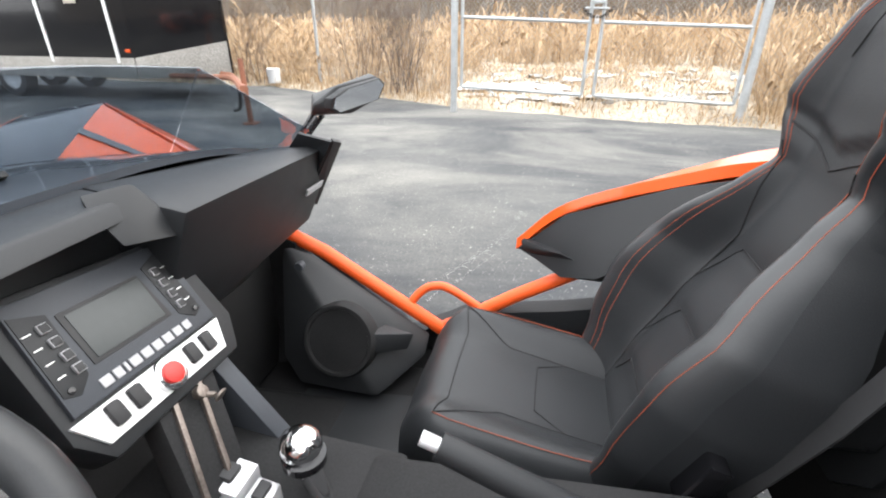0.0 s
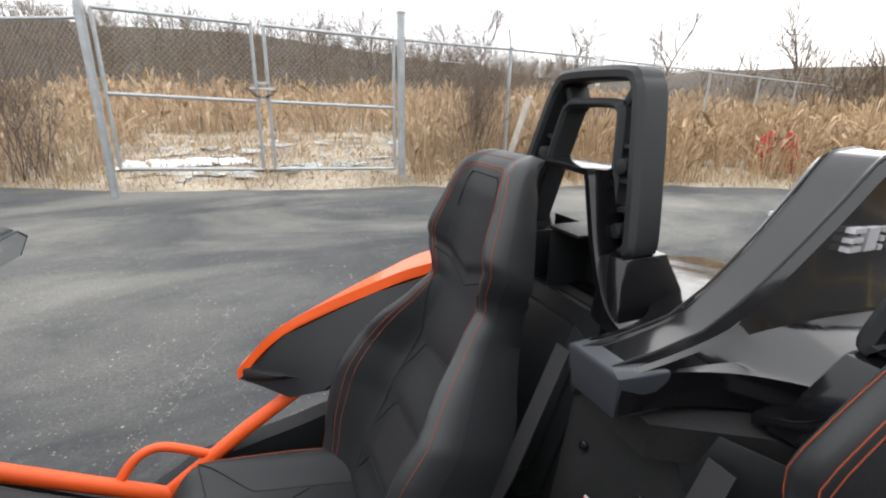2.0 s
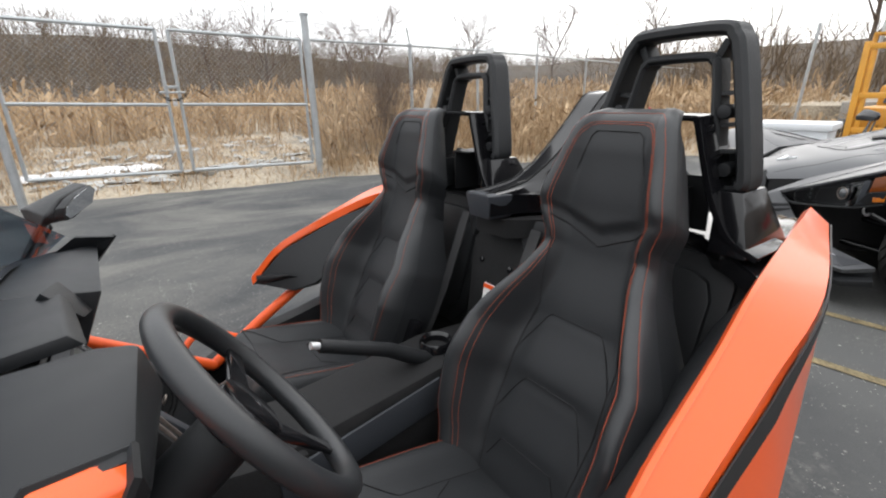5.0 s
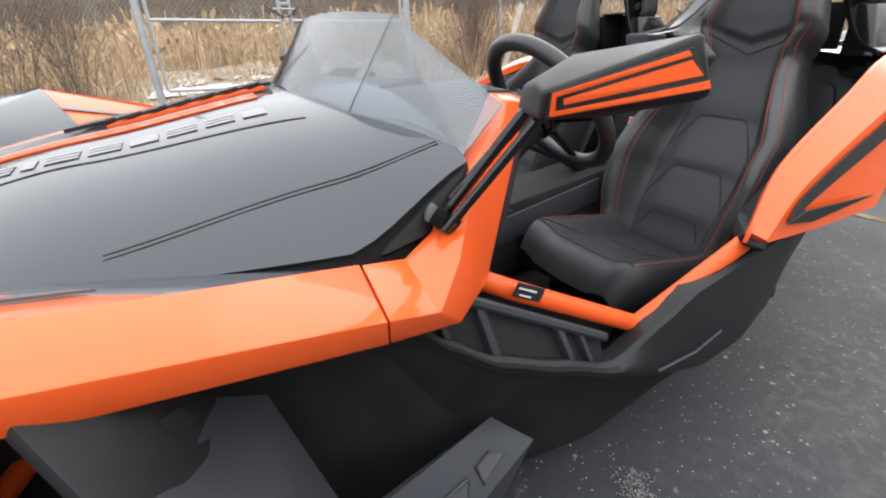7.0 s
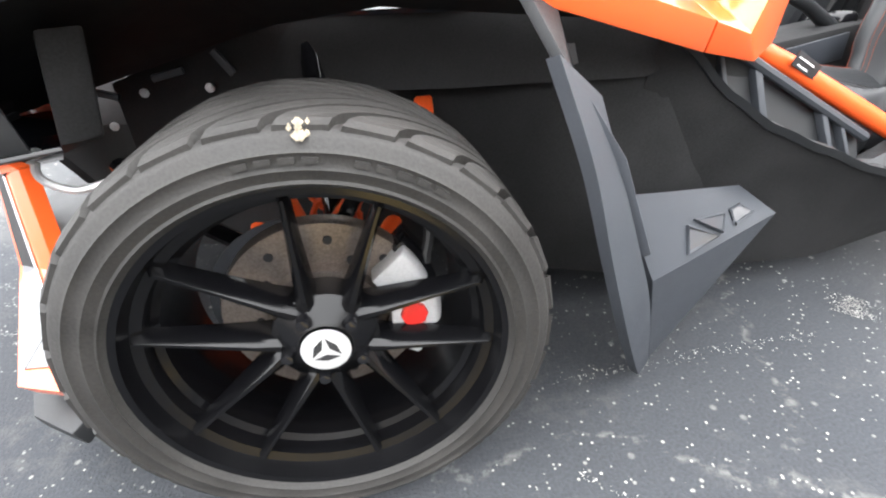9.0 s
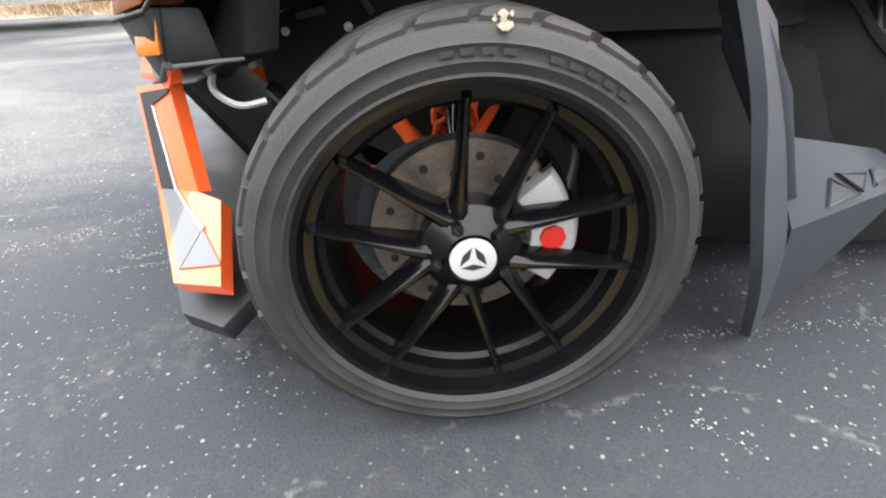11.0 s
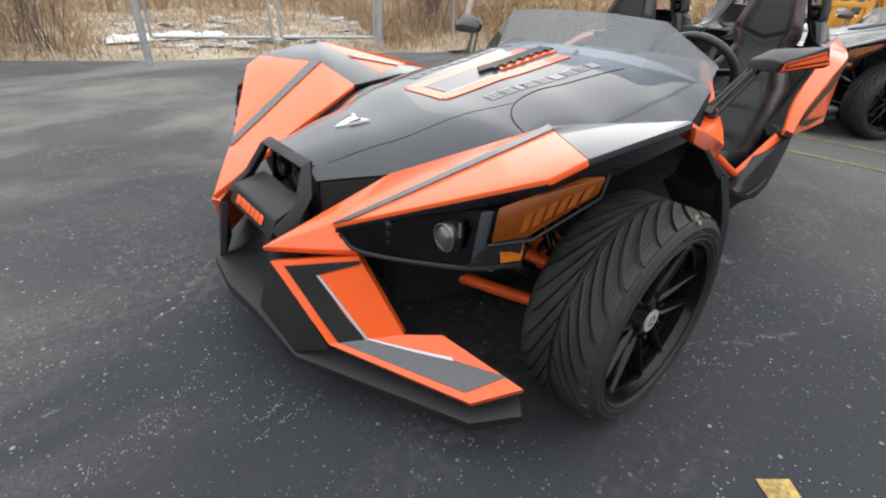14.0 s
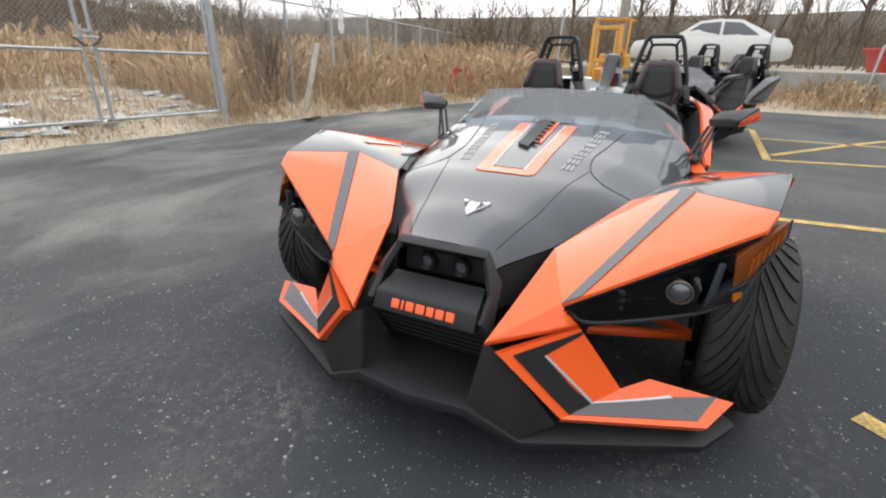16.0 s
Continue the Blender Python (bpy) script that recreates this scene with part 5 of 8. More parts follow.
    for x, a, z, tilt, lx in ((-0.43, 0.352, 0.564, 20, 0.05), (0.108, 0.485, 0.603, 12, 0.09), (-0.163, 0.455, 0.619, 60, 0.05), (-0.28, 0.41, 0.60, -10, 0.06)):
        part("bracket", box(lx, 0.014, 0.013, 0.002, pose(x, s * a, z, 0, tilt, 0)), M_GREY, susp)
    part("damper_clamp", hull([P(0.17, 0.52, 0.47), P(0.215, 0.52, 0.47), P(0.22, 0.50, 0.535), P(0.18, 0.50, 0.535), P(0.18, 0.55, 0.475), P(0.21, 0.55, 0.475)], 0.006), M_TUBE if tusk is M_ORANGE else M_GLOSS, susp, "orange suspension bracket")
    # mud guard fin behind the wheel
    fq = (P(0.495, 0.895, 0.30), P(0.855, 0.74, 0.293), P(0.79, 0.70, 0.345), P(0.43, 0.875, 0.45))
    lead = curve_pts([P(0.30, 0.92, 0.66), P(0.345, 0.945, 0.53), P(0.385, 0.95, 0.39), P(0.445, 0.935, 0.22), P(0.55, 0.84, 0.02)], 5)
    trail = curve_pts([P(0.375, 0.885, 0.60), P(0.412, 0.90, 0.49), P(0.45, 0.908, 0.38), P(0.50, 0.895, 0.25), P(0.59, 0.81, 0.022)], 5)
    m = len(lead)
    fin = part("mud_fin", merged(
        shell(lead + trail, [(k, k + 1, m + k + 1, m + k) for k in range(m - 1)], 0.018, 0.0, ref=(0.1, s * 0.8, 0.4)),
        sheet(fq, thick=0.014, n=8, w=0.0, ref=(0.6, s * 0.5, 0.2)),
        shell([P(0.495, 0.895, 0.30), P(0.855, 0.74, 0.293), P(0.59, 0.81, 0.03)], [(0, 1, 2)], 0.014, 0.0, ref=(0.6, s * 0.5, 0.2))), M_GREY, root, "grey plastic mud fin behind the front wheel", 50)
    for uvs in ([(0.26, 0.12), (0.5, 0.14), (0.33, 0.46)], [(0.4, 0.52), (0.54, 0.18), (0.63, 0.46)], [(0.66, 0.2), (0.85, 0.28), (0.8, 0.52), (0.7, 0.48)]):
        part("fin_recess", decal(fq, uvs, 0.004, ref=(0.6, s * 0.5, 0.2)), M_STRIPE, fin)
        part("recess_rim", tube([on_quad(fq, u, v) + face_normal(fq, (0.6, s * 0.5, 0.2)) * 0.003 for u, v in uvs], 0.0035, 6, closed=True), M_GREY, fin)
    part("fin_strut", shell([P(0.275, 0.852, 0.735), P(0.33, 0.80, 0.74), P(0.40, 0.745, 0.60), P(0.372, 0.85, 0.58), P(0.325, 0.905, 0.635)], [(0, 1, 2, 3, 4)], 0.014, 0.003, ref=(0.2, s * 0.5, 0.6)), M_BLACK, fin)
    part("fin_web", shell([P(0.325, 0.905, 0.64), P(0.36, 0.84, 0.607), P(0.40, 0.745, 0.607), P(0.449, 0.69, 0.545), P(0.52, 0.80, 0.36), P(0.475, 0.905, 0.36), P(0.41, 0.905, 0.52)], [(0, 1, 6), (1, 2, 3, 6), (3, 4, 5, 6)], 0.014, 0.003, ref=(0.2, s * 0.5, 0.4)), M_GREY, fin)
    part("strut_slot", hull([P(0.352, 0.817, 0.655), P(0.372, 0.80, 0.652), P(0.365, 0.815, 0.625), P(0.385, 0.79, 0.622), P(0.368, 0.81, 0.64)], 0.002), M_LINER, fin)
    # inner body side below the hood, flaring to the sill
    rings = []
    for x, a0, z0, a1, z1 in ((-0.42, 0.33, 0.58, 0.33, 0.2), (-0.1, 0.46, 0.68, 0.45, 0.2), (0.28, 0.5, 0.70, 0.47, 0.16), (0.42, 0.58, 0.68, 0.58, 0.14), (0.62, 0.67, 0.64, 0.64, 0.12), (0.8, 0.66, 0.56, 0.65, 0.11)):
        rings.append([P(x, a0, z0), P(x, (a0 + a1) / 2 + 0.01, (z0 + z1) / 2), P(x, a1, z1), P(x, a1 - 0.06, z1), P(x, a0 - 0.06, z0)])
    part("inner_body", loft(rings), M_LINER, root, "dark inner body side")
    return P


def mirror(root, s, paint):
    P = side_pt(s)
    hs = hull([P(0.788, 0.80, 0.872), P(0.782, 0.812, 0.905), P(0.80, 0.775, 0.91), P(0.925, 0.908, 0.893), P(0.915, 0.893, 0.955), P(0.885, 0.74, 0.935), P(0.845, 0.69, 0.897), P(0.83, 0.70, 0.868), P(0.90, 0.79, 0.862), P(0.87, 0.71, 0.874), P(0.866, 0.705, 0.902), P(0.945, 0.87, 0.95), P(0.95, 0.865, 0.895)], 0.009, 3)
    ob = part("mirror", hs, M_BLACK, root, "black wing mirror with an orange arrow stripe")
    q = (P(0.79, 0.803, 0.873), P(0.926, 0.906, 0.897), P(0.916, 0.894, 0.95), P(0.785, 0.81, 0.905))
    rf = (0.88, 0, 0.9)
    part("mirror_stripe", decal(q, [(0.02, 0.05), (0.98, 0.1), (0.93, 0.93), (0.05, 0.9)], 0.007, 0.016, rf), M_INK, ob, "black backing of the stripe")
    for uvs in ([(0.06, 0.72), (0.9, 0.8), (0.89, 0.9), (0.07, 0.86)], [(0.13, 0.42), (0.95, 0.4), (0.9, 0.72), (0.13, 0.6)], [(0.04, 0.12), (0.98, 0.14), (0.98, 0.28), (0.05, 0.26)], [(0.04, 0.12), (0.075, 0.12), (0.085, 0.86), (0.055, 0.86)]):
        part("arrow_band", decal(q, uvs, 0.0095, 0.004, rf), paint, ob, "painted arrow band")
    rear = [P(0.928, 0.868, 0.946), P(0.94, 0.878, 0.93), P(0.925, 0.862, 0.89), P(0.866, 0.725, 0.87), P(0.858, 0.705, 0.884), P(0.866, 0.705, 0.91), P(0.888, 0.745, 0.93)]
    part("mirror_rim", loft([[v + P(0.004, 0, 0) for v in rear], [v + P(0.026, 0, 0) for v in rear]], w=0.003), M_BLACK, ob)
    mid = sum(rear, Vector()) / len(rear)
    part("mirror_face", loft([[mid.lerp(v, 0.9) + P(0.02, 0, 0) for v in rear], [mid.lerp(v, 0.9) + P(0.0285, 0, 0) for v in rear]]), M_MIRROR, ob, "mirror glass")
    part("mirror_arm", tube([P(0.83, 0.72, 0.87), P(0.74, 0.66, 0.73)], 0.008, 8), M_GLOSS, ob, "black strut of the arm")
    part("mirror_arm", tube([P(0.85, 0.70, 0.865), P(0.76, 0.64, 0.74)], 0.008, 8), M_GLOSS, ob, "black strut of the arm")
    part("mirror_arm", tube([P(0.845, 0.735, 0.865), P(0.725, 0.68, 0.71)], 0.007, 8), M_GLOSS, ob, "black strut of the arm")
    part("mirror_foot", box(0.06, 0.03, 0.03, 0.008, pose(0.73, s * 0.665, 0.72, 0, 40, 0)), M_GLOSS, ob)
    return ob


def rear_side(root, s, paint, stripe):
    """Rear fender with its padded inner edge, side pan and sill tubes."""
    P = side_pt(s)
    t0, t1, t2, t3 = P(1.355, 0.745, 0.588), P(1.47, 0.715, 0.70), P(1.70, 0.69, 0.81), P(1.89, 0.66, 0.875)
    t4 = P(2.34, 0.575, 0.905)
    if s > 0:
        for v, d in ((t0, 0.018), (t1, 0.012), (t2, 0.03), (t3, 0.045), (t4, 0.03)):
            v.z -= d
    o0, o1, o2, o3 = P(1.37, 0.775, 0.575), P(1.48, 0.765, 0.665), P(1.72, 0.755, 0.775), P(1.95, 0.735, 0.845)
    o4 = P(2.36, 0.61, 0.868)
    b1, b2, b3, b4 = P(1.56, 0.775, 0.56), P(1.75, 0.787, 0.572), P(2.03, 0.72, 0.70), P(2.35, 0.615, 0.845)
    T, O = curve_pts([t0, t1, t2, t3, t4], 5), curve_pts([o0, o1, o2, o3, o4], 5)
    low = [o0 + P(0.006, 0.0, -0.006), b1, b2, b3, b4]
    B = [low[k].lerp(low[k + 1], q / 5) for k in range(4) for q in range(5)] + [b4]
    n = len(T)
    ladder = lambda a, c, thick, w, ref: shell(a + c, [(k, k + 1, n + k + 1, n + k) for k in range(n - 1)], thick, w, ref=ref)
    fend = part("rear_fender", ladder(T, O, 0.02, 0.0, (1.8, 0, 0.2)), paint, root, "glossy painted rear fender edge", 50)
    inn = P(0, -0.006, -0.026) - P(0, 0, 0)
    part("fender_lip", shell(T[:16] + [v + inn for v in T[:16]], [(k, k + 1, 17 + k, 16 + k) for k in range(15)], 0.008, 0.0, ref=(1.6, s * 1.2, 0.6)), paint, fend, "painted inner lip", 50)
    part("fender_side", ladder(O, B, 0.02, 0.0, (1.8, 0, 0.4)), paint, fend, "painted fender side", 50)
    d = P(0, 0.006, 0.002) - P(0, 0, 0)
    mixed = lambda k, f: O[k].lerp(B[k], f) + d
    run = list(range(4, n))
    part("fender_stripe", shell([mixed(k, 0.1) for k in run] + [mixed(k, 0.34 - 0.16 * (k - 4) / (n - 5)) for k in run], [(k, k + 1, len(run) + k + 1, len(run) + k) for k in range(len(run) - 1)], 0.003, 0, ref=(1.8, 0, 0.4)), M_INK, fend, "black stripe")
    def band(a, b, c, e):
        return shell([a + d, b + d, c + d, e + d], [(0, 1, 2, 3)], 0.003, 0, ref=(1.8, 0, 0.4))
    part("fender_stripe", band(P(1.415, 0.777, 0.6), mixed(4, 0.1) - d, mixed(4, 0.34) - d, P(1.475, 0.778, 0.602)), M_INK, fend, "black stripe")
    part("fender_stripe", band(P(1.415, 0.777, 0.6), P(1.47, 0.779, 0.616), P(1.71, 0.786, 0.606), P(1.5, 0.778, 0.586)), M_INK, fend, "black hook of the stripe")
    # padded inner side
    pad = part("side_bolster", shell([P(1.365, 0.735, 0.55), t0 + inn, t1 + inn, t2 + inn, t3 + inn, P(1.93, 0.585, 0.74), P(1.70, 0.60, 0.64), P(1.545, 0.61, 0.545), P(1.47, 0.65, 0.52)], [(0, 1, 2, 8), (8, 2, 3, 7), (7, 3, 4, 6), (6, 4, 5)], 0.04, 0.012, 3, cuts=1, ref=(1.6, s * 1.2, 0.6)), M_BLACK, root, "black moulded side bolster")
    part("bolster_lip", hull([P(1.36, 0.74, 0.58), P(1.37, 0.72, 0.548), P(1.56, 0.72, 0.53), P(1.56, 0.655, 0.54), P(1.45, 0.66, 0.58), P(1.5, 0.74, 0.57)], 0.01), M_BLACK, pad)
    # sill tubes
    if s < 0:
        run, back = [P(0.72, 0.60, 0.63), P(0.87, 0.65, 0.553), P(1.16, 0.672, 0.398)], [P(1.155, 0.676, 0.395), P(1.40, 0.72, 0.545), P(1.7, 0.70, 0.70)]
    else:
        run, back = [P(0.74, 0.61, 0.60), P(0.86, 0.64, 0.527), P(1.175, 0.668, 0.312)], [P(1.17, 0.672, 0.31), P(1.36, 0.705, 0.42), P(1.5, 0.71, 0.502), P(1.7, 0.69, 0.62)]
    sill = part("sill_tube", tube(run, 0.0185, 14), M_TUBE, root, "orange steel sill tube")
    part("rear_tube", tube(back, 0.0185, 14), M_TUBE, sill)
    if s < 0:
        part("sill_label", moved(merged(box(0.07, 0.002, 0.026, 0.0005)), pose(0.885, -0.672, 0.556, 0, 28.5, 4)), M_INK, sill, "small black warning sticker")
        part("label_lines", merged(*[box(0.03, 0.001, 0.0025, 0, pose(0.875 + 0.012 * (k % 2), -0.674, 0.553 + 0.0065 * k, 0, 28.5, 4)) for k in range(3)]), M_LABEL, sill)
    else:
        part("grab_loop", tube(curve_pts([P(1.075, 0.66, 0.37), P(1.11, 0.685, 0.412), P(1.145, 0.698, 0.428), P(1.19, 0.70, 0.422), P(1.285, 0.692, 0.372)], 6), 0.0115, 10), M_TUBE, sill, "small orange loop")
    # side pan: a lip that sweeps back from the pillar, the bowl behind it, a recessed sill panel above
    plain = P
    drop = [(0.58, 0.0), (0.8, 0.03), (1.16, 0.1), (1.36, 0.125), (1.5, 0.12), (1.7, 0.09), (1.95, 0.0)]

    def P(x, a, z):
        return plain(x, a, z - lerp_table(drop, x)[0]) if s > 0 else plain(x, a, z)

    def table(rows, x):
        return lerp_table(rows, x)
    LIP = [(0.58, 0.69, 0.66), (0.62, 0.705, 0.615), (0.70, 0.722, 0.535), (0.80, 0.735, 0.468), (0.92, 0.74, 0.415), (1.05, 0.742, 0.36), (1.2, 0.742, 0.305), (1.32, 0.742, 0.275), (1.45, 0.735, 0.285), (1.55, 0.722, 0.33), (1.66, 0.69, 0.41), (1.78, 0.63, 0.5), (1.95, 0.56, 0.56)]
    TOP = [(1.05, 0.722, 0.366), (1.085, 0.72, 0.376), (1.17, 0.73, 0.432), (1.254, 0.737, 0.488), (1.4, 0.738, 0.52), (1.55, 0.73, 0.545), (1.66, 0.715, 0.56), (1.78, 0.66, 0.58), (1.95, 0.58, 0.60)]
    BOT = [(0.58, 0.60, 0.13), (0.8, 0.63, 0.10), (1.1, 0.645, 0.09), (1.4, 0.62, 0.12), (1.6, 0.57, 0.2), (1.8, 0.5, 0.33), (1.95, 0.45, 0.45)]
    rings, under = [], []
    for q in range(46):
        x = 0.58 + 1.37 * q / 45
        la, lz = table(LIP, x)
        if x < 1.05:
            ta, tz = la - 0.024, lz + 0.008
        else:
            ta, tz = table(TOP, x)
        ba, bz = table(BOT, x)
        rings.append([P(x, ta - 0.045, tz - 0.012), P(x, ta - 0.006, tz), P(x, ta + 0.004, tz - 0.006), P(x, (ta + la) / 2 + 0.006, (tz + lz) / 2), P(x, la, lz + 0.005), P(x, la - 0.006, lz - 0.01), P(x, la - 0.05, lz - 0.012)])
        under.append([P(x, la - 0.012, lz - 0.008), P(x, la * 0.7 + ba * 0.3 - 0.02, lz * 0.72 + bz * 0.28), P(x, la * 0.3 + ba * 0.7 - 0.01, lz * 0.3 + bz * 0.7), P(x, ba, bz), P(x, ba - 0.1, bz), P(x, ta - 0.11, lz * 0.5 + bz * 0.5)])
    tubp = part("side_pan", loft(rings), M_BLACK, root, "black moulded side pan", 32)
    part("pan_underside", loft(under), M_LINER, tubp, "", 32)
    part("pan_groove", tube([P(1.16, 0.746, 0.325), P(1.27, 0.746, 0.33), P(1.35, 0.744, 0.355)], 0.004, 6), M_GREY, tubp)
    # recessed sill panel with cross ribs under the tube
    def sill_top(x):
        f = (x - 0.66) / 0.45
        return P(0.66, 0.672, 0.642).lerp(P(1.11, 0.694, 0.385), f)
    def sill_low(x):
        la, lz = table(LIP, x)
        return P(x, la - 0.028, lz + 0.006)
    xs = [0.66 + 0.405 * q / 8 for q in range(9)]
    inn = plain(0, -0.022, -0.012)
    rib = part("sill_panel", shell([sill_top(x) + inn for x in xs] + [sill_low(x) + inn for x in xs], [(q, q + 1, q + 10, q + 9) for q in range(8)], 0.012, 0.0, ref=(0.9, 0, 0.3)), M_BLACK, root, "recessed black sill panel with cross ribs")
    part("sill_border", tube([sill_top(x) + inn * 0.4 for x in xs], 0.010, 8), M_GREY, rib)
    for x, w in ((0.70, 0.012), (0.785, 0.02), (0.95, 0.016), (1.0, 0.012)):
        a, b = sill_top(x), sill_low(x + 0.02)
        dxv = Vector((w / 2, 0, 0))
        part("rib", hull([a - dxv + inn, a + dxv + inn, b - dxv + inn, b + dxv + inn, a - dxv * 0.7 + inn * 0.35, a + dxv * 0.7 + inn * 0.35, b - dxv * 0.7 + inn * 0.35, b + dxv * 0.7 + inn * 0.35], 0.002), M_GREY, rib)
    return plain


def roll_hoop(root, s):
    """One roll hoop on its plinth behind a seat: an outer band, a thinner inner arch, webs between them, a glossy saddle below."""
    y0 = -0.375 if s < 0 else 0.338

    def band(pts, out, inn, front, rear, w):
        """A flat-sided band along points (y, z) in the hoop's plane, which leans back a little."""
        path = curve_pts([(0, y, z) for y, z in pts], 6)
        rings = []
        for i, p in enumerate(path):
            d = (path[min(i + 1, len(path) - 1)] - path[max(i - 1, 0)]).normalized()
            side = Vector((0, -d.z, d.y))
            x = 2.01 + 0.16 * (p.z - 0.93)
            prof = ((-inn, front + 0.008), (-inn + 0.006, front), (out - 0.008, front), (out, front + 0.01), (out, rear - 0.01), (out - 0.008, rear), (-inn, rear))
            rings.append([Vector((x + dx, y0 + p.y + side.y * q, p.z + side.z * q)) for q, dx in prof])
        return loft(rings, w=w)
    outer = [(-0.176, 0.992), (-0.182, 1.005), (-0.16, 1.1), (-0.124, 1.235), (-0.108, 1.27), (-0.078, 1.287), (0.078, 1.287), (0.108, 1.27), (0.124, 1.235), (0.16, 1.1), (0.182, 1.005), (0.176, 0.992)]
    hoop = part("roll_hoop", band(outer, 0.014, 0.012, -0.022, 0.05, 0.0), M_BLACK, root, "black moulded roll hoop behind the seat", 30)
    inner = [(-0.128, 0.975), (-0.112, 1.06), (-0.084, 1.208), (-0.074, 1.227), (-0.055, 1.236), (0.055, 1.236), (0.074, 1.227), (0.084, 1.208), (0.112, 1.06), (0.128, 0.975)]
    part("inner_arch", band(inner, 0.009, 0.009, -0.012, 0.045, 0.0), M_BLACK, hoop, "", 30)
    for e in (-1, 1):
        def at(f, z, dx=0.0):
            """Between inner arch (0) and outer band (1) at height z."""
            yi = 0.132 - (z - 0.955) * 0.196
            yo = 0.188 - (z - 0.95) * 0.235
            return Vector((2.01 + 0.16 * (z - 0.93) + dx, y0 + e * (yi + (yo - yi) * f), z))
        for z in (0.985, 1.055, 1.105, 1.165):
            part("web", loft([[at(0, z - 0.006, dx), at(1, z - 0.002, dx), at(1, z + 0.006, dx), at(0, z + 0.002, dx)] for dx in (0.0, 0.045)]), M_BLACK, hoop)
        part("web_plate", loft([[at(0.1, 0.985, dx), at(0.9, 0.985, dx), at(0.9, 1.05, dx), at(0.1, 1.05, dx)] for dx in (0.035, 0.041)]), M_BLACK, hoop)
        part("web", hull([Vector((2.062 + dx, y0 + e * y, z)) for dx in (0.0, 0.05) for y, z in ((0.066, 1.228), (0.08, 1.222), (0.086, 1.268), (0.1, 1.262))], 0.002), M_BLACK, hoop)
        for z in (1.02, 1.13):
            part("boss", moved(disc(0.014, 0.05, 16, Matrix.Rotation(radians(90), 4, "Y"), 0.004), Matrix.Translation(at(0.45, z, 0.012))), M_BLACK, hoop, "round bolt boss")
        # plinth block under each leg
        k = lambda x, dy, z: Vector((x, y0 + e * dy, z))
        part("hoop_plinth", hull([k(1.965, 0.155, 0.865), k(2.13, 0.15, 0.865), k(1.955, 0.235, 0.865), k(2.14, 0.235, 0.865), k(1.985, 0.15, 0.985), k(2.09, 0.15, 0.985), k(1.99, 0.195, 0.985), k(2.09, 0.195, 0.985)], 0.006), M_GLOSS, hoop, "glossy black plinth")
    # glossy saddle: flat top, legs that splay into broad feet
    arch = curve_pts([Vector((0, y, z)) for y, z in ((-0.25, 0.872), (-0.19, 0.9), (-0.145, 0.975), (-0.112, 1.07), (-0.098, 1.112), (-0.08, 1.12), (0.08, 1.12), (0.098, 1.112), (0.112, 1.07), (0.145, 0.975), (0.19, 0.9), (0.25, 0.872))], 4)
    rings = []
    for q, a in enumerate(arch):
        d = (arch[min(q + 1, len(arch) - 1)] - arch[max(q - 1, 0)]).normalized()
        w = Vector((0, -d.z, d.y)) * 0.006
        f = abs(a.y) / 0.25
        rings.append([Vector((x, y0 + a.y + w.y * g, a.z + w.z * g)) for x, g in ((1.985 - 0.03 * f, 1), (2.06 + 0.03 * f, 1), (2.06 + 0.03 * f, -1), (1.985 - 0.03 * f, -1))])
    part("hoop_saddle", loft(rings, w=0.002), M_GLOSS, hoop, "glossy black saddle under the hoop", 28)
    # open pocket with a dividing rib inside the saddle
    part("hoop_pocket", merged(box(0.006, 0.2, 0.12, 0.001, pose(2.07, y0, 0.935)), box(0.1, 0.006, 0.125, 0.001, pose(2.02, y0 - s * 0.02, 0.937)), box(0.1, 0.09, 0.006, 0.001, pose(2.02, y0 - s * 0.055, 1.0)), box(0.09, 0.006, 0.1, 0.001, pose(2.02, y0 + s * 0.06, 0.92))), M_BLACK, hoop, "open black pocket")
    return hoop


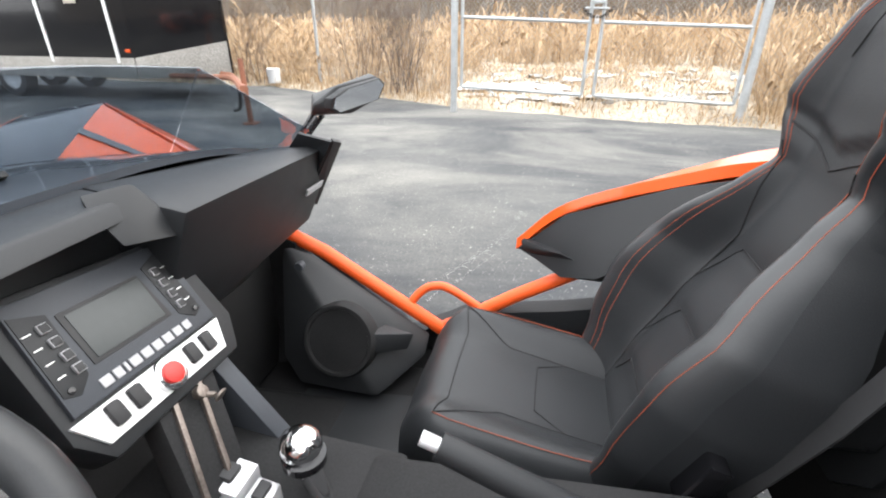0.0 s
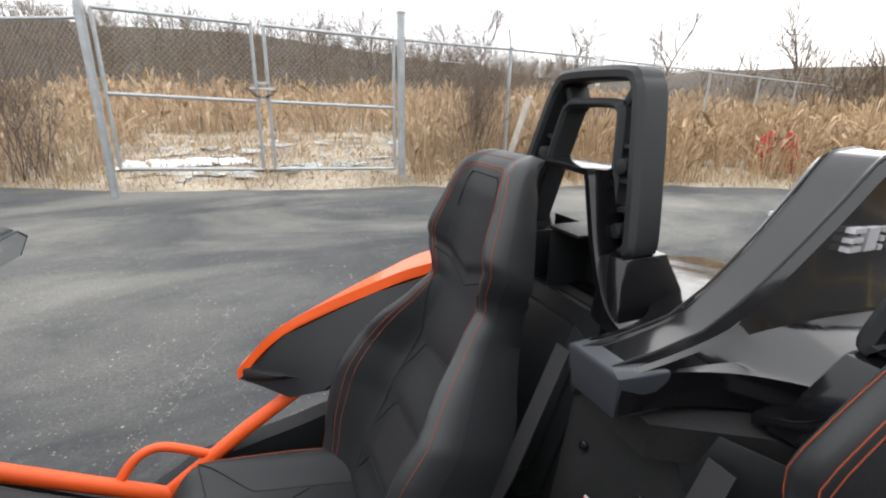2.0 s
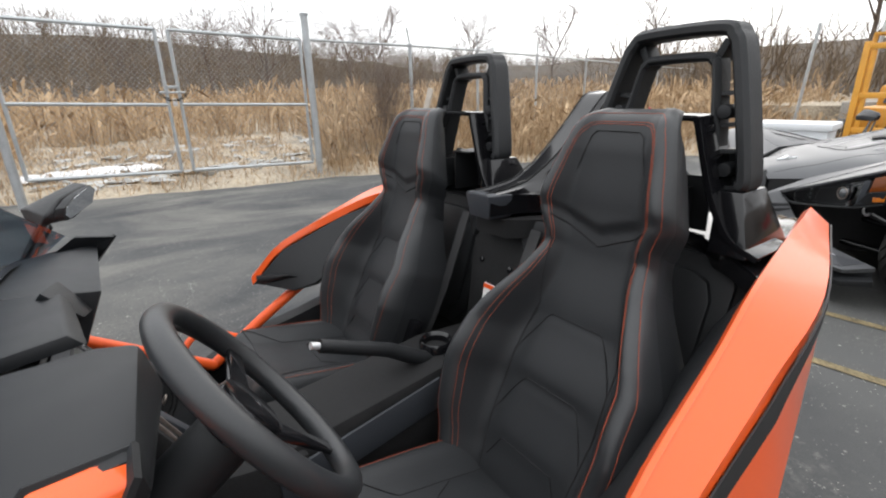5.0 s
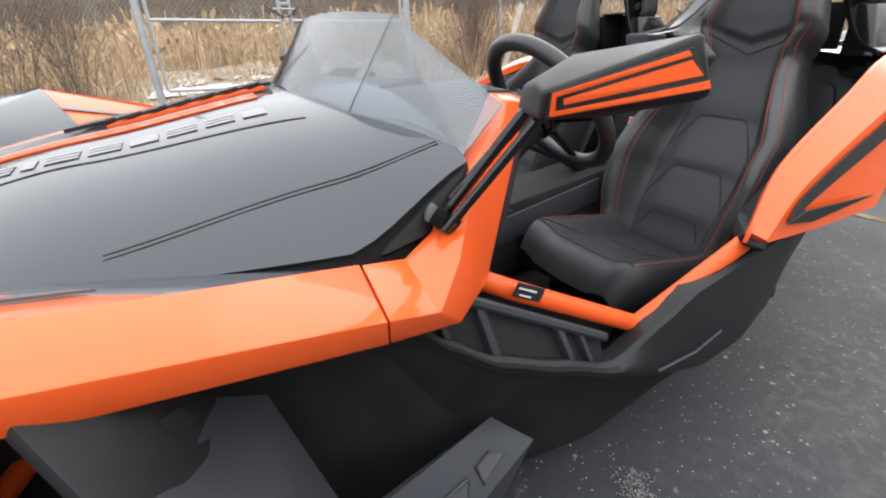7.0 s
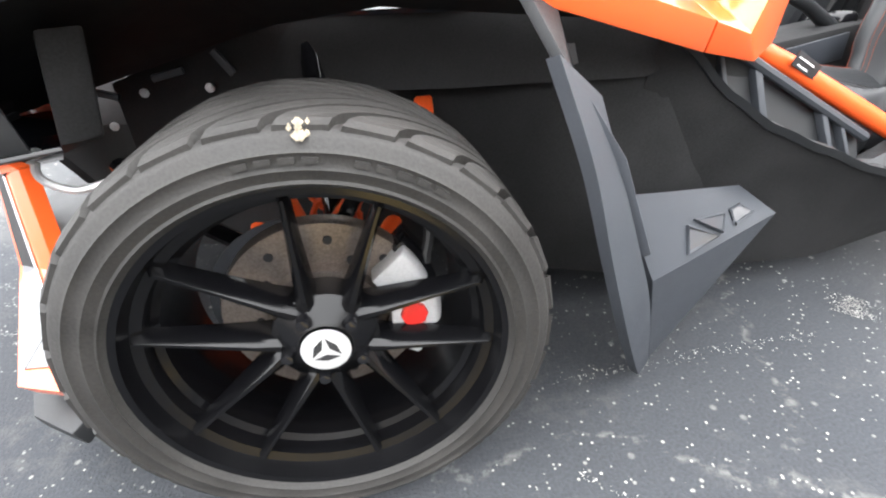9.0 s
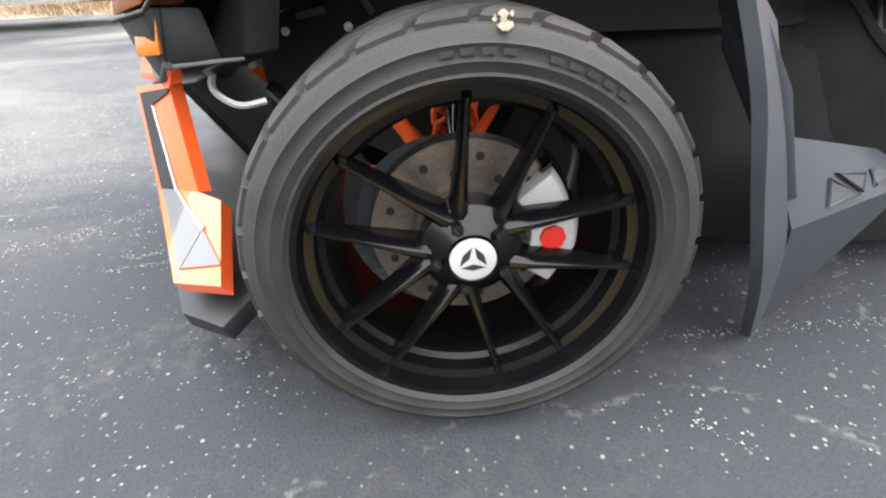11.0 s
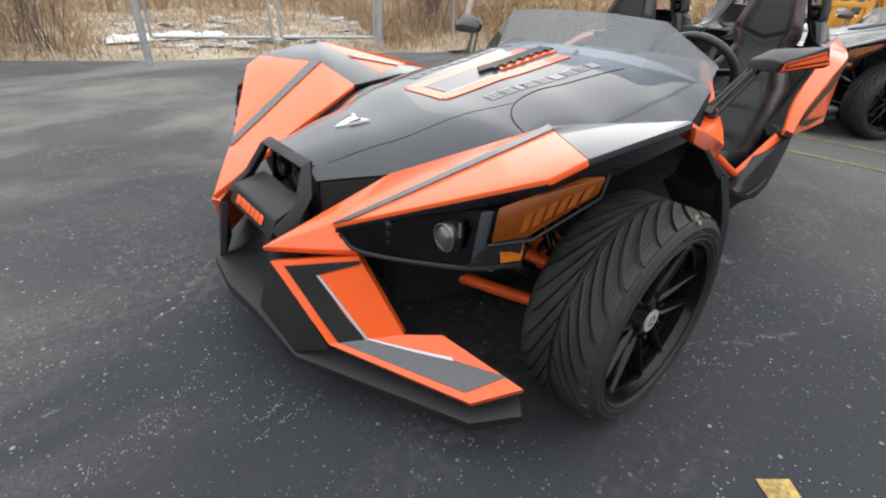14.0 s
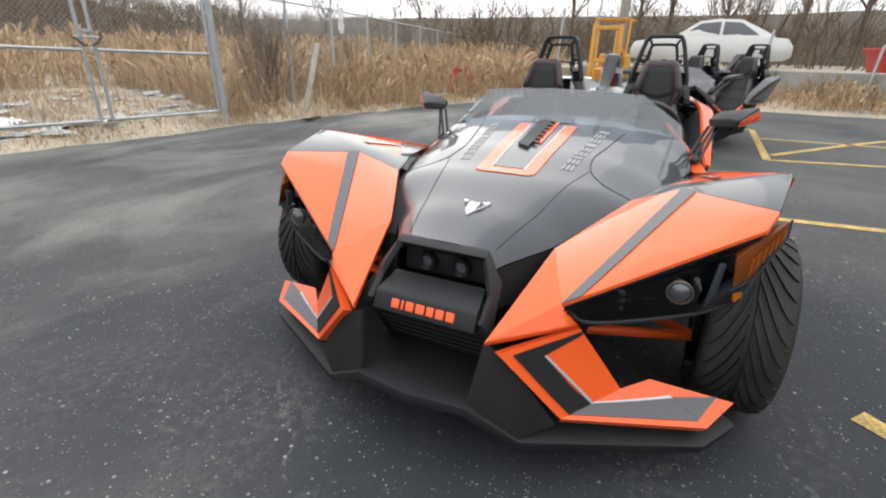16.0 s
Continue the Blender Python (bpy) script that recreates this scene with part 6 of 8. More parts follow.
def make_car(m, paint, top_paint, hood_paint, label, inner_detail=True, stripe=None, group="three-wheelers"):
    stripe = stripe or M_STRIPE
    root = empty("three_wheeler", m, label, "three-wheeler", group)
    # hood
    n, k = 40, 28
    vs, fs = [], []
    for i in range(n + 1):
        x = -0.57 + 1.37 * i / n
        w = lerp_table(HOOD, x)[1]
        for j in range(k + 1):
            u = -1 + 2 * j / k
            u = math.copysign(abs(u) ** 0.85, u)
            vs.append(hood_at(x, w * u * 0.995))
    for i in range(n):
        for j in range(k):
            a = i * (k + 1) + j
            fs.append((a, a + 1, a + k + 2, a + k + 1))
    hood = part("hood", shell(vs, fs, 0.012, 0, ref=(0, 0, 0)), hood_paint, root, "glossy dark hood with raised scoop and lettering bars", 50)
    for s in (-1, 1):
        part("crease", strip_on_hood([(-0.52, s * 0.152), (-0.33, s * 0.2), (-0.05, s * 0.26), (0.08, s * 0.297)], 0.0025, 0.0008), M_SEAM, hood)
        part("panel_gap", strip_on_hood([(-0.005, s * 0.465), (0.012, s * 0.37), (0.09, s * 0.303), (0.216, s * 0.288), (0.35, s * 0.31), (0.62, s * 0.358)], 0.0045, 0.0012), M_SEAM, hood)
        for o in (0.0, 0.007):
            part("crease", strip_on_hood([(0.30, s * (0.535 + o)), (0.48, s * (0.541 + o)), (0.78, s * (0.552 + o))], 0.0013, 0.0008), M_SEAM, hood)
        wd = [0.05, 0.045, 0.02, 0.05, 0.05, 0.045, 0.05, 0.05, 0.042]
        x = 0.05
        for q, w in enumerate(wd):
            y0 = 0.192 + 0.11 * (x - 0.05)
            for a, b in ((0.0, 0.011), (0.017, 0.028), (0.034, 0.045)) if q % 3 != 2 else ((0.0, 0.045),):
                part("lettering_bar", patch_on_hood([(x, s * (y0 + a)), (x + w, s * (y0 + a + 0.005)), (x + w, s * (y0 + b + 0.005)), (x, s * (y0 + b))], 0.0022, 0.0015, 2), M_FAINT, hood)
            x += w + 0.014
    for s in (-1, 1):
        run = [-0.56 + 1.3 * q / 16 for q in range(17)]
        edge = [(x, *lerp_table(HOOD, x)[1:]) for x in run]
        part("hood_skirt", shell([N0 for N0 in [Vector((x, s * w * 0.985, ze - 0.006)) for x, w, ze in edge] + [Vector((x - 0.01, s * (w + 0.012), ze - 0.13)) for x, w, ze in edge]], [(q, q + 1, 18 + q, 17 + q) for q in range(16)], 0.006, 0, ref=(0, 0, 0.5)), M_LINER, hood, "black flank below the hood edge")
    part("scoop_band", patch_on_hood([(-0.062, -0.105), (-0.008, -0.1), (-0.008, 0.1), (-0.062, 0.105)], 0.0035, 0.003), paint, hood, "painted band round the scoop")
    for s in (-1, 1):
        part("scoop_band", patch_on_hood([(-0.03, s * 0.068), (0.57, s * 0.086), (0.57, s * 0.142), (-0.055, s * 0.118)], 0.004, 0.003, 14), paint, hood, "painted band along the scoop")
        part("band_edge", patch_on_hood([(-0.008, s * 0.064), (0.57, s * 0.08), (0.57, s * 0.086), (-0.008, s * 0.069)], 0.0045, 0.003, 14), M_SILVER, hood, "pale edge line")
    part("scoop_panel", patch_on_hood([(0.0, -0.062), (0.57, -0.078), (0.57, 0.078), (0.0, 0.062)], 0.0035, 0.003, 14), M_STRIPE, hood, "dark scoop panel")
    part("scoop_core", merged(patch_on_hood([(0.28, -0.045), (0.60, -0.05), (0.60, -0.008), (0.30, -0.012)], 0.010, 0.006)), paint, hood, "painted scoop insert")
    part("scoop", patch_on_hood([(0.20, -0.012), (0.62, -0.012), (0.62, 0.05), (0.24, 0.045)], 0.016, 0.008), M_INK, hood, "black slotted vent")
    for q in range(7):
        part("vent_slat", patch_on_hood([(0.255 + 0.05 * q, -0.034), (0.275 + 0.05 * q, -0.034), (0.295 + 0.05 * q, -0.008), (0.27 + 0.05 * q, -0.008)], 0.019, 0.006, 2), M_BLACK, hood)
    p = hood_at(-0.352, 0, 0.003)
    slope = Vector((1, 0, 0.2)).normalized()
    up = Vector((-0.2, 0, 1)).normalized()
    em = [p + slope * a + Vector((0, b, 0)) for a, b in ((-0.058, 0), (0.042, 0.05), (0.026, 0.0), (0.042, -0.05))]
    wing = lambda k: [em[0], em[k], em[2], em[0].lerp(em[2], 0.5) + up * 0.008]
    for k in (1, 3):
        part("emblem", hull([q + up * 0.003 for q in wing(k)] + [q - up * 0.006 for q in wing(k)[:3]], 0.0), M_PLASTICWHITE, hood, "pointed bright silver emblem")
        part("emblem_inlay", hull([em[0].lerp(em[k], 0.35) + up * 0.006, em[0].lerp(em[k], 0.75) + up * 0.006, em[2].lerp(em[k], 0.35) + up * 0.006, em[0].lerp(em[k], 0.5) + up * 0.009], 0.0), M_INK, hood)
    # nose
    def N(x, y, z):
        return Vector((x, y, z))
    front = part("nose", shell([N(-0.60, -0.155, 0.545), N(-0.60, 0.155, 0.545), N(-0.70, 0.17, 0.515), N(-0.70, -0.17, 0.515), N(-0.725, 0.17, 0.46), N(-0.725, -0.17, 0.46)], [(0, 1, 2, 3), (3, 2, 4, 5)], 0.03, 0.008, ref=(-0.5, 0, 0.4)), M_BLACK, root, "black plastic nose with a lamp recess")
    part("nose_brow", loft([[N(-0.565, y * 0.15, 0.655), N(-0.60, y * 0.15, 0.64), N(-0.575, y * 0.125, 0.615), N(-0.55, y * 0.125, 0.62)] for y in (-1, -0.5, 0, 0.5, 1)], w=0.004), M_BLACK, front)
    part("nose_cheek", shell([N(-0.57, 0.15, 0.655), N(-0.60, 0.15, 0.64), N(-0.65, 0.19, 0.55), N(-0.72, 0.19, 0.495), N(-0.60, 0.205, 0.57), N(-0.70, 0.215, 0.44)], [(0, 1, 2, 4), (4, 2, 3, 5)], 0.02, 0.004, ref=(-0.6, 0, 0.5)), M_BLACK, front)
    part("nose_cheek", shell([N(-0.57, -0.15, 0.655), N(-0.60, -0.15, 0.64), N(-0.65, -0.19, 0.55), N(-0.72, -0.19, 0.495), N(-0.60, -0.205, 0.57), N(-0.70, -0.215, 0.44)], [(0, 1, 2, 4), (4, 2, 3, 5)], 0.02, 0.004, ref=(-0.6, 0, 0.5)), M_BLACK, front)
    part("lamp_recess", shell([N(-0.56, -0.14, 0.635), N(-0.56, 0.14, 0.635), N(-0.55, 0.15, 0.53), N(-0.55, -0.15, 0.53)], [(0, 1, 2, 3)], 0.02, 0.003, ref=(0, 0, 0.5)), M_BLACK, front)
    for yy in (-0.058, 0.058):
        lamp = part("nose_lamp", merged(lathe([(0.018, -0.004), (0.03, -0.012), (0.034, 0.0), (0.03, 0.015), (0.018, 0.012)], 28)), M_GLOSS, front, "small round lamp")
        lamp.data.transform(Matrix.Translation((-0.565, yy, 0.58)) @ Matrix.Rotation(radians(90), 4, "Z"))
        part("lamp_lens", moved(disc(0.022, 0.006, 24, Matrix.Rotation(radians(90), 4, "Y")), Matrix.Translation((-0.568, yy, 0.58))), M_DARKLENS, front)
    rot = Matrix.Rotation(radians(-90), 4, "Z")
    tilt = Matrix.Translation((-0.716, 0, 0.489)) @ Matrix.Rotation(radians(-66), 4, "Y") @ Matrix.Rotation(radians(90), 4, "Z")
    x = -0.105
    for w in (0.027, 0.027, 0.024, 0.03, 0.028, 0.009, 0.027):
        part("lettering_bar", box(w, 0.028, 0.004, 0.003, tilt @ Matrix.Translation((x + w / 2, 0, 0)), 1), paint, front)
        x += w + 0.0063
    # grille mouth and chin
    part("grille", merged(
        shell([N(-0.69, -0.2, 0.44), N(-0.69, 0.2, 0.44), N(-0.5, 0.26, 0.2), N(-0.5, -0.26, 0.2)], [(0, 1, 2, 3)], 0.02, 0, ref=(0, 0, 0.3)), *[box(0.006, 0.36, 0.004, 0.001, pose(-0.655 + 0.02 * q, 0, 0.395 - 0.03 * q, 0, 50, 0)) for q in range(4)]), M_LINER, root, "dark recessed grille")
    for s in (-1, 1):
        part("chin_side", shell([N(-0.74, s * 0.205, 0.45), N(-0.79, s * 0.18, 0.265), N(-0.76, s * 0.33, 0.18), N(-0.70, s * 0.42, 0.22), N(-0.735, s * 0.27, 0.42)], [(0, 1, 4), (1, 2, 3, 4)], 0.02, 0.004, ref=(-0.4, 0, 0.35)), M_LINER, root, "black chin moulding")
    chin = [N(-0.805, -0.18, 0.268), N(-0.82, 0, 0.262), N(-0.805, 0.18, 0.268), N(-0.765, 0.335, 0.175), N(-0.525, 0.805, 0.158), N(-0.42, 0.885, 0.182), N(-0.36, 0.80, 0.21), N(-0.45, 0.4, 0.2), N(-0.5, 0.17, 0.24), N(-0.5, -0.17, 0.24), N(-0.45, -0.4, 0.2), N(-0.36, -0.80, 0.21), N(-0.42, -0.885, 0.182), N(-0.525, -0.805, 0.158), N(-0.765, -0.335, 0.175)]
    part("splitter", shell(chin, [(0, 1, 8, 9), (1, 2, 8), (2, 3, 7, 8), (3, 4, 6, 7), (4, 5, 6), (0, 9, 10, 14), (14, 10, 11, 13), (13, 11, 12)], 0.035, 0.006, ref=(-0.5, 0, -1)), M_BLACK, root, "black front splitter lip")
    part("underbody", hull([N(x, y, z) for x, y, z in ((-0.45, 0.3, 0.2), (-0.45, -0.3, 0.2), (1.0, 0.6, 0.1), (1.0, -0.6, 0.1), (-0.45, 0.3, 0.24), (-0.45, -0.3, 0.24), (1.9, 0.55, 0.14), (1.9, -0.55, 0.14), (1.9, 0.55, 0.2), (1.9, -0.55, 0.2))], 0.01), M_LINER, root, "dark flat underbody")
    part("front_bulkhead", hull([N(x, y, z) for x in (-0.4, 0.7) for y in (-0.3, 0.3) for z in (0.22, 0.56)], 0.02), M_LINER, root)
    for s in (-1, 1):
        front_side(root, s, paint, top_paint, paint, stripe)
        make_wheel(root, s, 0.0 if s < 0 else 0.02)
        mirror(root, s, paint)
        rear_side(root, s, paint, stripe)
        roll_hoop(root, s)
        make_seat(root, -0.393 if s < 0 else 0.385, 0.018 if s < 0 else 0.026)
    # windscreen
    bot = [N(0.885, -0.585, 0.858), N(0.80, -0.60, 0.79), N(0.672, -0.375, 0.81), N(0.645, -0.19, 0.852), N(0.64, 0, 0.866), N(0.645, 0.19, 0.852), N(0.672, 0.375, 0.81), N(0.80, 0.60, 0.79), N(0.885, 0.585, 0.858)]
    top = [N(0.785, -0.395, 0.998), N(0.765, -0.2, 1.012), N(0.76, 0, 1.016), N(0.765, 0.2, 1.012), N(0.785, 0.395, 0.998)]
    vs, fs = [], []
    cb, ct = curve_pts(bot[2:7], 5), curve_pts(top, 5)
    for i, (b, t) in enumerate(zip(cb, ct)):
        for q in range(6):
            vs.append(b.lerp(t, q / 5))
    for i in range(len(cb) - 1):
        for q in range(5):
            a = i * 6 + q
            fs.append((a, a + 6, a + 7, a + 1))
    ws = part("windscreen", shell(vs, fs, 0.004, 0, ref=(1.5, 0, 0.8)), M_SHIELD, root, "low smoked plastic windscreen")
    for s in (-1, 1):
        S = side_pt(s)
        part("windscreen_wing", shell([S(0.675, 0.38, 0.812), S(0.80, 0.60, 0.79), S(0.885, 0.585, 0.858), S(0.785, 0.395, 0.998)], [(0, 1, 2, 3)], 0.004, 0, ref=(1.5, 0, 0.8)), M_SHIELD, ws)
        part("windscreen_clip", box(0.03, 0.012, 0.01, 0.003, pose(0.66, s * 0.1, 0.866, 0, -30, 0)), M_INK, ws)
    for s in (-1, 1):
        S = side_pt(s)
        part("cowl_corner", hull([S(0.62, 0.66, 0.68), S(0.80, 0.62, 0.78), S(0.72, 0.60, 0.66), S(0.83, 0.58, 0.70), S(0.7, 0.66, 0.7), S(0.82, 0.56, 0.8)], 0.006), M_LINER, root)
    # dashboard
    dash = part("dashboard", merged(
        hull([N(0.70, -0.50, 0.74), N(0.74, -0.45, 0.83), N(0.74, 0.45, 0.83), N(0.70, 0.50, 0.74), N(0.84, -0.50, 0.83), N(0.84, 0.50, 0.82), N(0.83, -0.5, 0.62), N(0.83, 0.5, 0.62), N(0.72, 0.5, 0.5), N(0.72, -0.5, 0.5)], 0.012),
        hull([N(0.80, 0.10, 0.865), N(0.78, 0.56, 0.815), N(0.952, 0.584, 0.834), N(0.965, 0.097, 0.842), N(0.945, 0.10, 0.80), N(0.935, 0.575, 0.795), N(0.87, 0.57, 0.648), N(0.86, 0.10, 0.60), N(0.78, 0.56, 0.64), N(0.76, 0.1, 0.62)], 0.008),
        hull([N(0.76, -0.51, 0.81), N(0.79, -0.33, 0.86), N(0.80, -0.22, 0.86), N(0.965, -0.2, 0.856), N(1.012, -0.25, 0.868), N(0.995, -0.49, 0.858), N(0.925, -0.505, 0.862), N(1.03, -0.28, 0.81), N(1.0, -0.49, 0.81), N(0.94, -0.5, 0.72), N(0.93, -0.2, 0.72), N(0.82, -0.5, 0.62), N(0.82, -0.2, 0.62)], 0.012)), M_BLACK, root, "black moulded dashboard")
    padq = (N(0.87, 0.57, 0.648), N(0.86, 0.10, 0.60), N(0.945, 0.10, 0.80), N(0.935, 0.575, 0.795))
    for k in range(7):
        part("lettering_bar", decal(padq, [(0.06 + 0.022 * k, 0.66), (0.077 + 0.022 * k, 0.66), (0.077 + 0.022 * k, 0.75), (0.06 + 0.022 * k, 0.75)], 0.01, 0.004, (0.7, 0.3, 0.7)), M_SILVER, dash)
    part("dash_top", hull([N(0.80, -0.19, 0.862), N(0.80, 0.10, 0.862), N(0.905, 0.07, 0.868), N(0.93, -0.17, 0.872), N(0.95, -0.17, 0.85), N(0.92, 0.07, 0.845), N(0.80, -0.19, 0.84), N(0.80, 0.1, 0.84)], 0.006), M_BLACK, dash)
    part("centre_plate", merged(hull([N(0.90, 0.022, 0.865), N(0.935, 0.024, 0.822), N(0.945, 0.115, 0.803), N(0.915, 0.105, 0.848), N(0.905, 0.085, 0.882), N(0.885, 0.03, 0.88), N(0.88, 0.06, 0.83), N(0.87, 0.04, 0.86)], 0.003)), M_BLACK, dash, "small angular cowl plate over the console")
    part("tub_floor", merged(
        shell([N(0.72, -0.62, 0.2), N(0.72, 0.62, 0.2), N(1.85, 0.6, 0.24), N(1.85, -0.6, 0.24)], [(0, 1, 2, 3)], 0.03, 0.005, ref=(1.2, 0, 0)),
        hull([N(0.66, y, z) for y in (-0.6, 0.6) for z in (0.2, 0.62)] + [N(0.72, y, z) for y in (-0.6, 0.6) for z in (0.2, 0.62)], 0.004)), M_LINER, root, "dark rubbery cabin floor")
    # rear deck, bulkhead and centre fairing
    part("bulkhead", hull([N(x, e * y, z) for e in (-1, 1) for x, y, z in ((1.86, 0.56, 0.3), (2.045, 0.62, 0.84), (2.15, 0.55, 0.84), (2.15, 0.45, 0.3))], 0.01), M_LINER, root, "black cabin rear wall")
    FRONT = [(0.0, 2.06), (0.14, 2.06), (0.27, 2.088), (0.36, 2.085), (0.46, 2.055), (0.54, 2.015), (0.62, 1.95), (0.668, 1.895)]
    REAR = [(0.0, 2.86), (0.26, 2.83), (0.42, 2.6), (0.58, 2.38), (0.668, 2.16)]
    rings = []
    for q in range(41):
        y = -0.668 + 1.336 * q / 40
        xf, xr = lerp_table(FRONT, abs(y))[0], lerp_table(REAR, abs(y))[0]
        top = [xf + (xr - xf) * g / 10 for g in range(11)]
        zt = lambda x: lerp_table([(1.89, 0.868), (2.1, 0.876), (2.2, 0.882), (2.4, 0.87), (2.6, 0.8), (2.86, 0.70)], x)[0] - 0.02 * (abs(y) / 0.668) ** 4
        rings.append([N(xf, y, zt(xf) - 0.07 + 0.03 * (abs(y) / 0.668) ** 2), N(xf - 0.004, y, zt(xf) - 0.008)] + [N(x, y, zt(x)) for x in top] + [N(xr, y, zt(xr) - 0.16 + 0.12 * (abs(y) / 0.668) ** 2)])
    deck = part("rear_deck", loft(rings), M_GLOSS, root, "glossy black rear deck", 40)
    FY = -0.018
    prof = [(1.80, 0.046, 0.925, 0.042, 0.928, 0.034, 0.932), (1.87, 0.054, 0.924, 0.042, 0.932, 0.034, 0.937), (1.95, 0.078, 0.918, 0.042, 0.939, 0.034, 0.95), (2.02, 0.12, 0.91, 0.044, 0.944, 0.036, 0.985), (2.07, 0.175, 0.903, 0.047, 0.946, 0.038, 1.02), (2.12, 0.25, 0.897, 0.051, 0.947, 0.04, 1.06), (2.18, 0.32, 0.892, 0.056, 0.947, 0.043, 1.112), (2.235, 0.35, 0.889, 0.06, 0.945, 0.046, 1.163), (2.27, 0.355, 0.888, 0.062, 0.943, 0.047, 1.176), (2.36, 0.355, 0.886, 0.066, 0.936, 0.047, 1.168), (2.5, 0.33, 0.87, 0.07, 0.91, 0.046, 1.07), (2.66, 0.27, 0.82, 0.07, 0.86, 0.046, 0.95), (2.84, 0.2, 0.73, 0.065, 0.76, 0.046, 0.84)]
    half = lambda x, wb, zb, wm, zm, wt, zt: [N(x, wb, zb - 0.05), N(x, wb, zb), N(x, wb * 0.5 + wm * 0.5, zb * 0.5 + zm * 0.5 - 0.006), N(x, wm + 0.004, zm), N(x, wm * 0.5 + wt * 0.5, zm * 0.5 + zt * 0.5), N(x, wt * 1.08, zt - 0.014), N(x, wt * 0.7, zt), N(x, wt * 0.62, zt - 0.003)]
    cols = list(zip(*[half(*r) for r in prof]))
    cols = [curve_pts(cc, 4) for cc in cols]
    rings = []
    for q in range(len(cols[0])):
        h = [cc[q] for cc in cols]
        rings.append([N(p.x, p.y + FY, p.z) for p in h] + [N(p.x, FY - p.y, p.z) for p in reversed(h)])
    fair = part("centre_fairing", loft(rings), M_GLOSS, root, "glossy black centre fairing", 24)
    part("beak", hull([N(x, FY + e * y, z) for e in (-1, 1) for x, y, z in ((1.792, 0.047, 0.928), (1.794, 0.034, 0.934), (1.80, 0.04, 0.866), (1.87, 0.05, 0.866), (1.87, 0.055, 0.926))], 0.005), M_GREY, fair, "grey blunt front of the fairing")
    part("beak_shelf", loft([[N(x, FY - w, z - 0.05), N(x, FY - w, z), N(x, FY + w, z), N(x, FY + w, z - 0.05)] for x, w, z in ((1.84, 0.06, 0.862), (1.95, 0.13, 0.86), (2.04, 0.24, 0.858))]), M_LINER, fair, "dark shelf under the fairing")
    for s in (-1, 1):
        for b in range(9):
            x0 = 2.17 + b * 0.036
            z0 = 1.045 - 0.012 * b / 8
            for za, zb in ((0.0, 0.007), (0.0125, 0.0195), (0.026, 0.033)) if b % 4 != 1 else ((0.0, 0.033),):
                part("lettering_bar", hull([N(x0 + dx + 0.006 * (zz / 0.033), FY + s * yy, z0 + zz) for dx in (0.0, 0.027 if b % 4 != 2 else 0.01) for zz in (za, zb) for yy in (0.045, 0.0625 - 0.06 * (z0 + zz - 1.02))], 0.0), M_SILVER, fair)
        part("spine_seam", tube([N(x, FY + s * wt * 0.78, zt + 0.0005) for x, wb, zb, wm, zm, wt, zt in prof[:9]], 0.002, 5), M_SEAM, fair)
    if not inner_detail:
        return root
    for s in (-1, 1):
        wallp = lambda y, z, off: N(1.86 + (z - 0.3) * 0.343 - off, s * y, z)
        for grow, o in ((0.0, 0.012), (-0.035, 0.024)):
            y1, y2, z1, z2, c = 0.2 - grow, 0.575 + grow, 0.42 - grow, 0.835 + grow, 0.05
            outline = [(y1, z1 + c), (y1, z2 - c), (y1 + c * 0.3, z2 - c * 0.3), (y1 + c, z2), (y2 - c, z2), (y2 - c * 0.3, z2 - c * 0.3), (y2, z2 - c), (y2, z1 + c), (y2 - c, z1), (y1 + c, z1)]
            part("bulkhead_panel", loft([[wallp(y, z, -0.01) for y, z in outline], [wallp(y, z, o) for y, z in outline]], w=0.006), M_BLACK, root, "raised panel of the cabin rear wall")
    # tunnel and console between the seats
    tun = part("centre_tunnel", merged(
        hull([N(0.9, -0.13, 0.25), N(0.9, 0.13, 0.25), N(0.9, -0.1, 0.5), N(0.9, 0.1, 0.5), N(1.25, -0.12, 0.46), N(1.25, 0.12, 0.46), N(1.25, -0.14, 0.25), N(1.25, 0.14, 0.25)], 0.012),
        hull([N(1.2, -0.12, 0.25), N(1.2, 0.12, 0.25), N(1.2, -0.1, 0.47), N(1.2, 0.1, 0.47), N(1.66, -0.09, 0.52), N(1.66, 0.09, 0.52), N(1.85, -0.1, 0.5), N(1.85, 0.1, 0.5), N(1.85, -0.1, 0.25), N(1.85, 0.1, 0.25)], 0.012),
        hull([N(1.835, -0.1, 0.5), N(1.835, 0.1, 0.5), N(1.895, -0.12, 0.80), N(1.895, 0.12, 0.80), N(1.95, -0.12, 0.8), N(1.95, 0.12, 0.8), N(1.95, 0.1, 0.5), N(1.95, -0.1, 0.5)], 0.015)), M_LINER, root, "black centre tunnel")
    part("tunnel_panel", hull([N(1.18, -0.128, 0.44), N(1.6, -0.108, 0.50), N(1.6, -0.112, 0.42), N(1.18, -0.132, 0.36), N(1.18, -0.12, 0.44), N(1.6, -0.10, 0.5), N(1.6, -0.1, 0.42), N(1.18, -0.12, 0.36)], 0.004), M_GREY, tun, "grey side panel")
    part("cup_holder", moved(lathe([(0.034, 0.0), (0.042, 0.008), (0.048, 0.0), (0.048, -0.03), (0.034, -0.03)], 32), Matrix.Translation((1.66, 0, 0.535)) @ Matrix.Rotation(radians(90), 4, "X")), M_GLOSS, tun, "round cup holder")
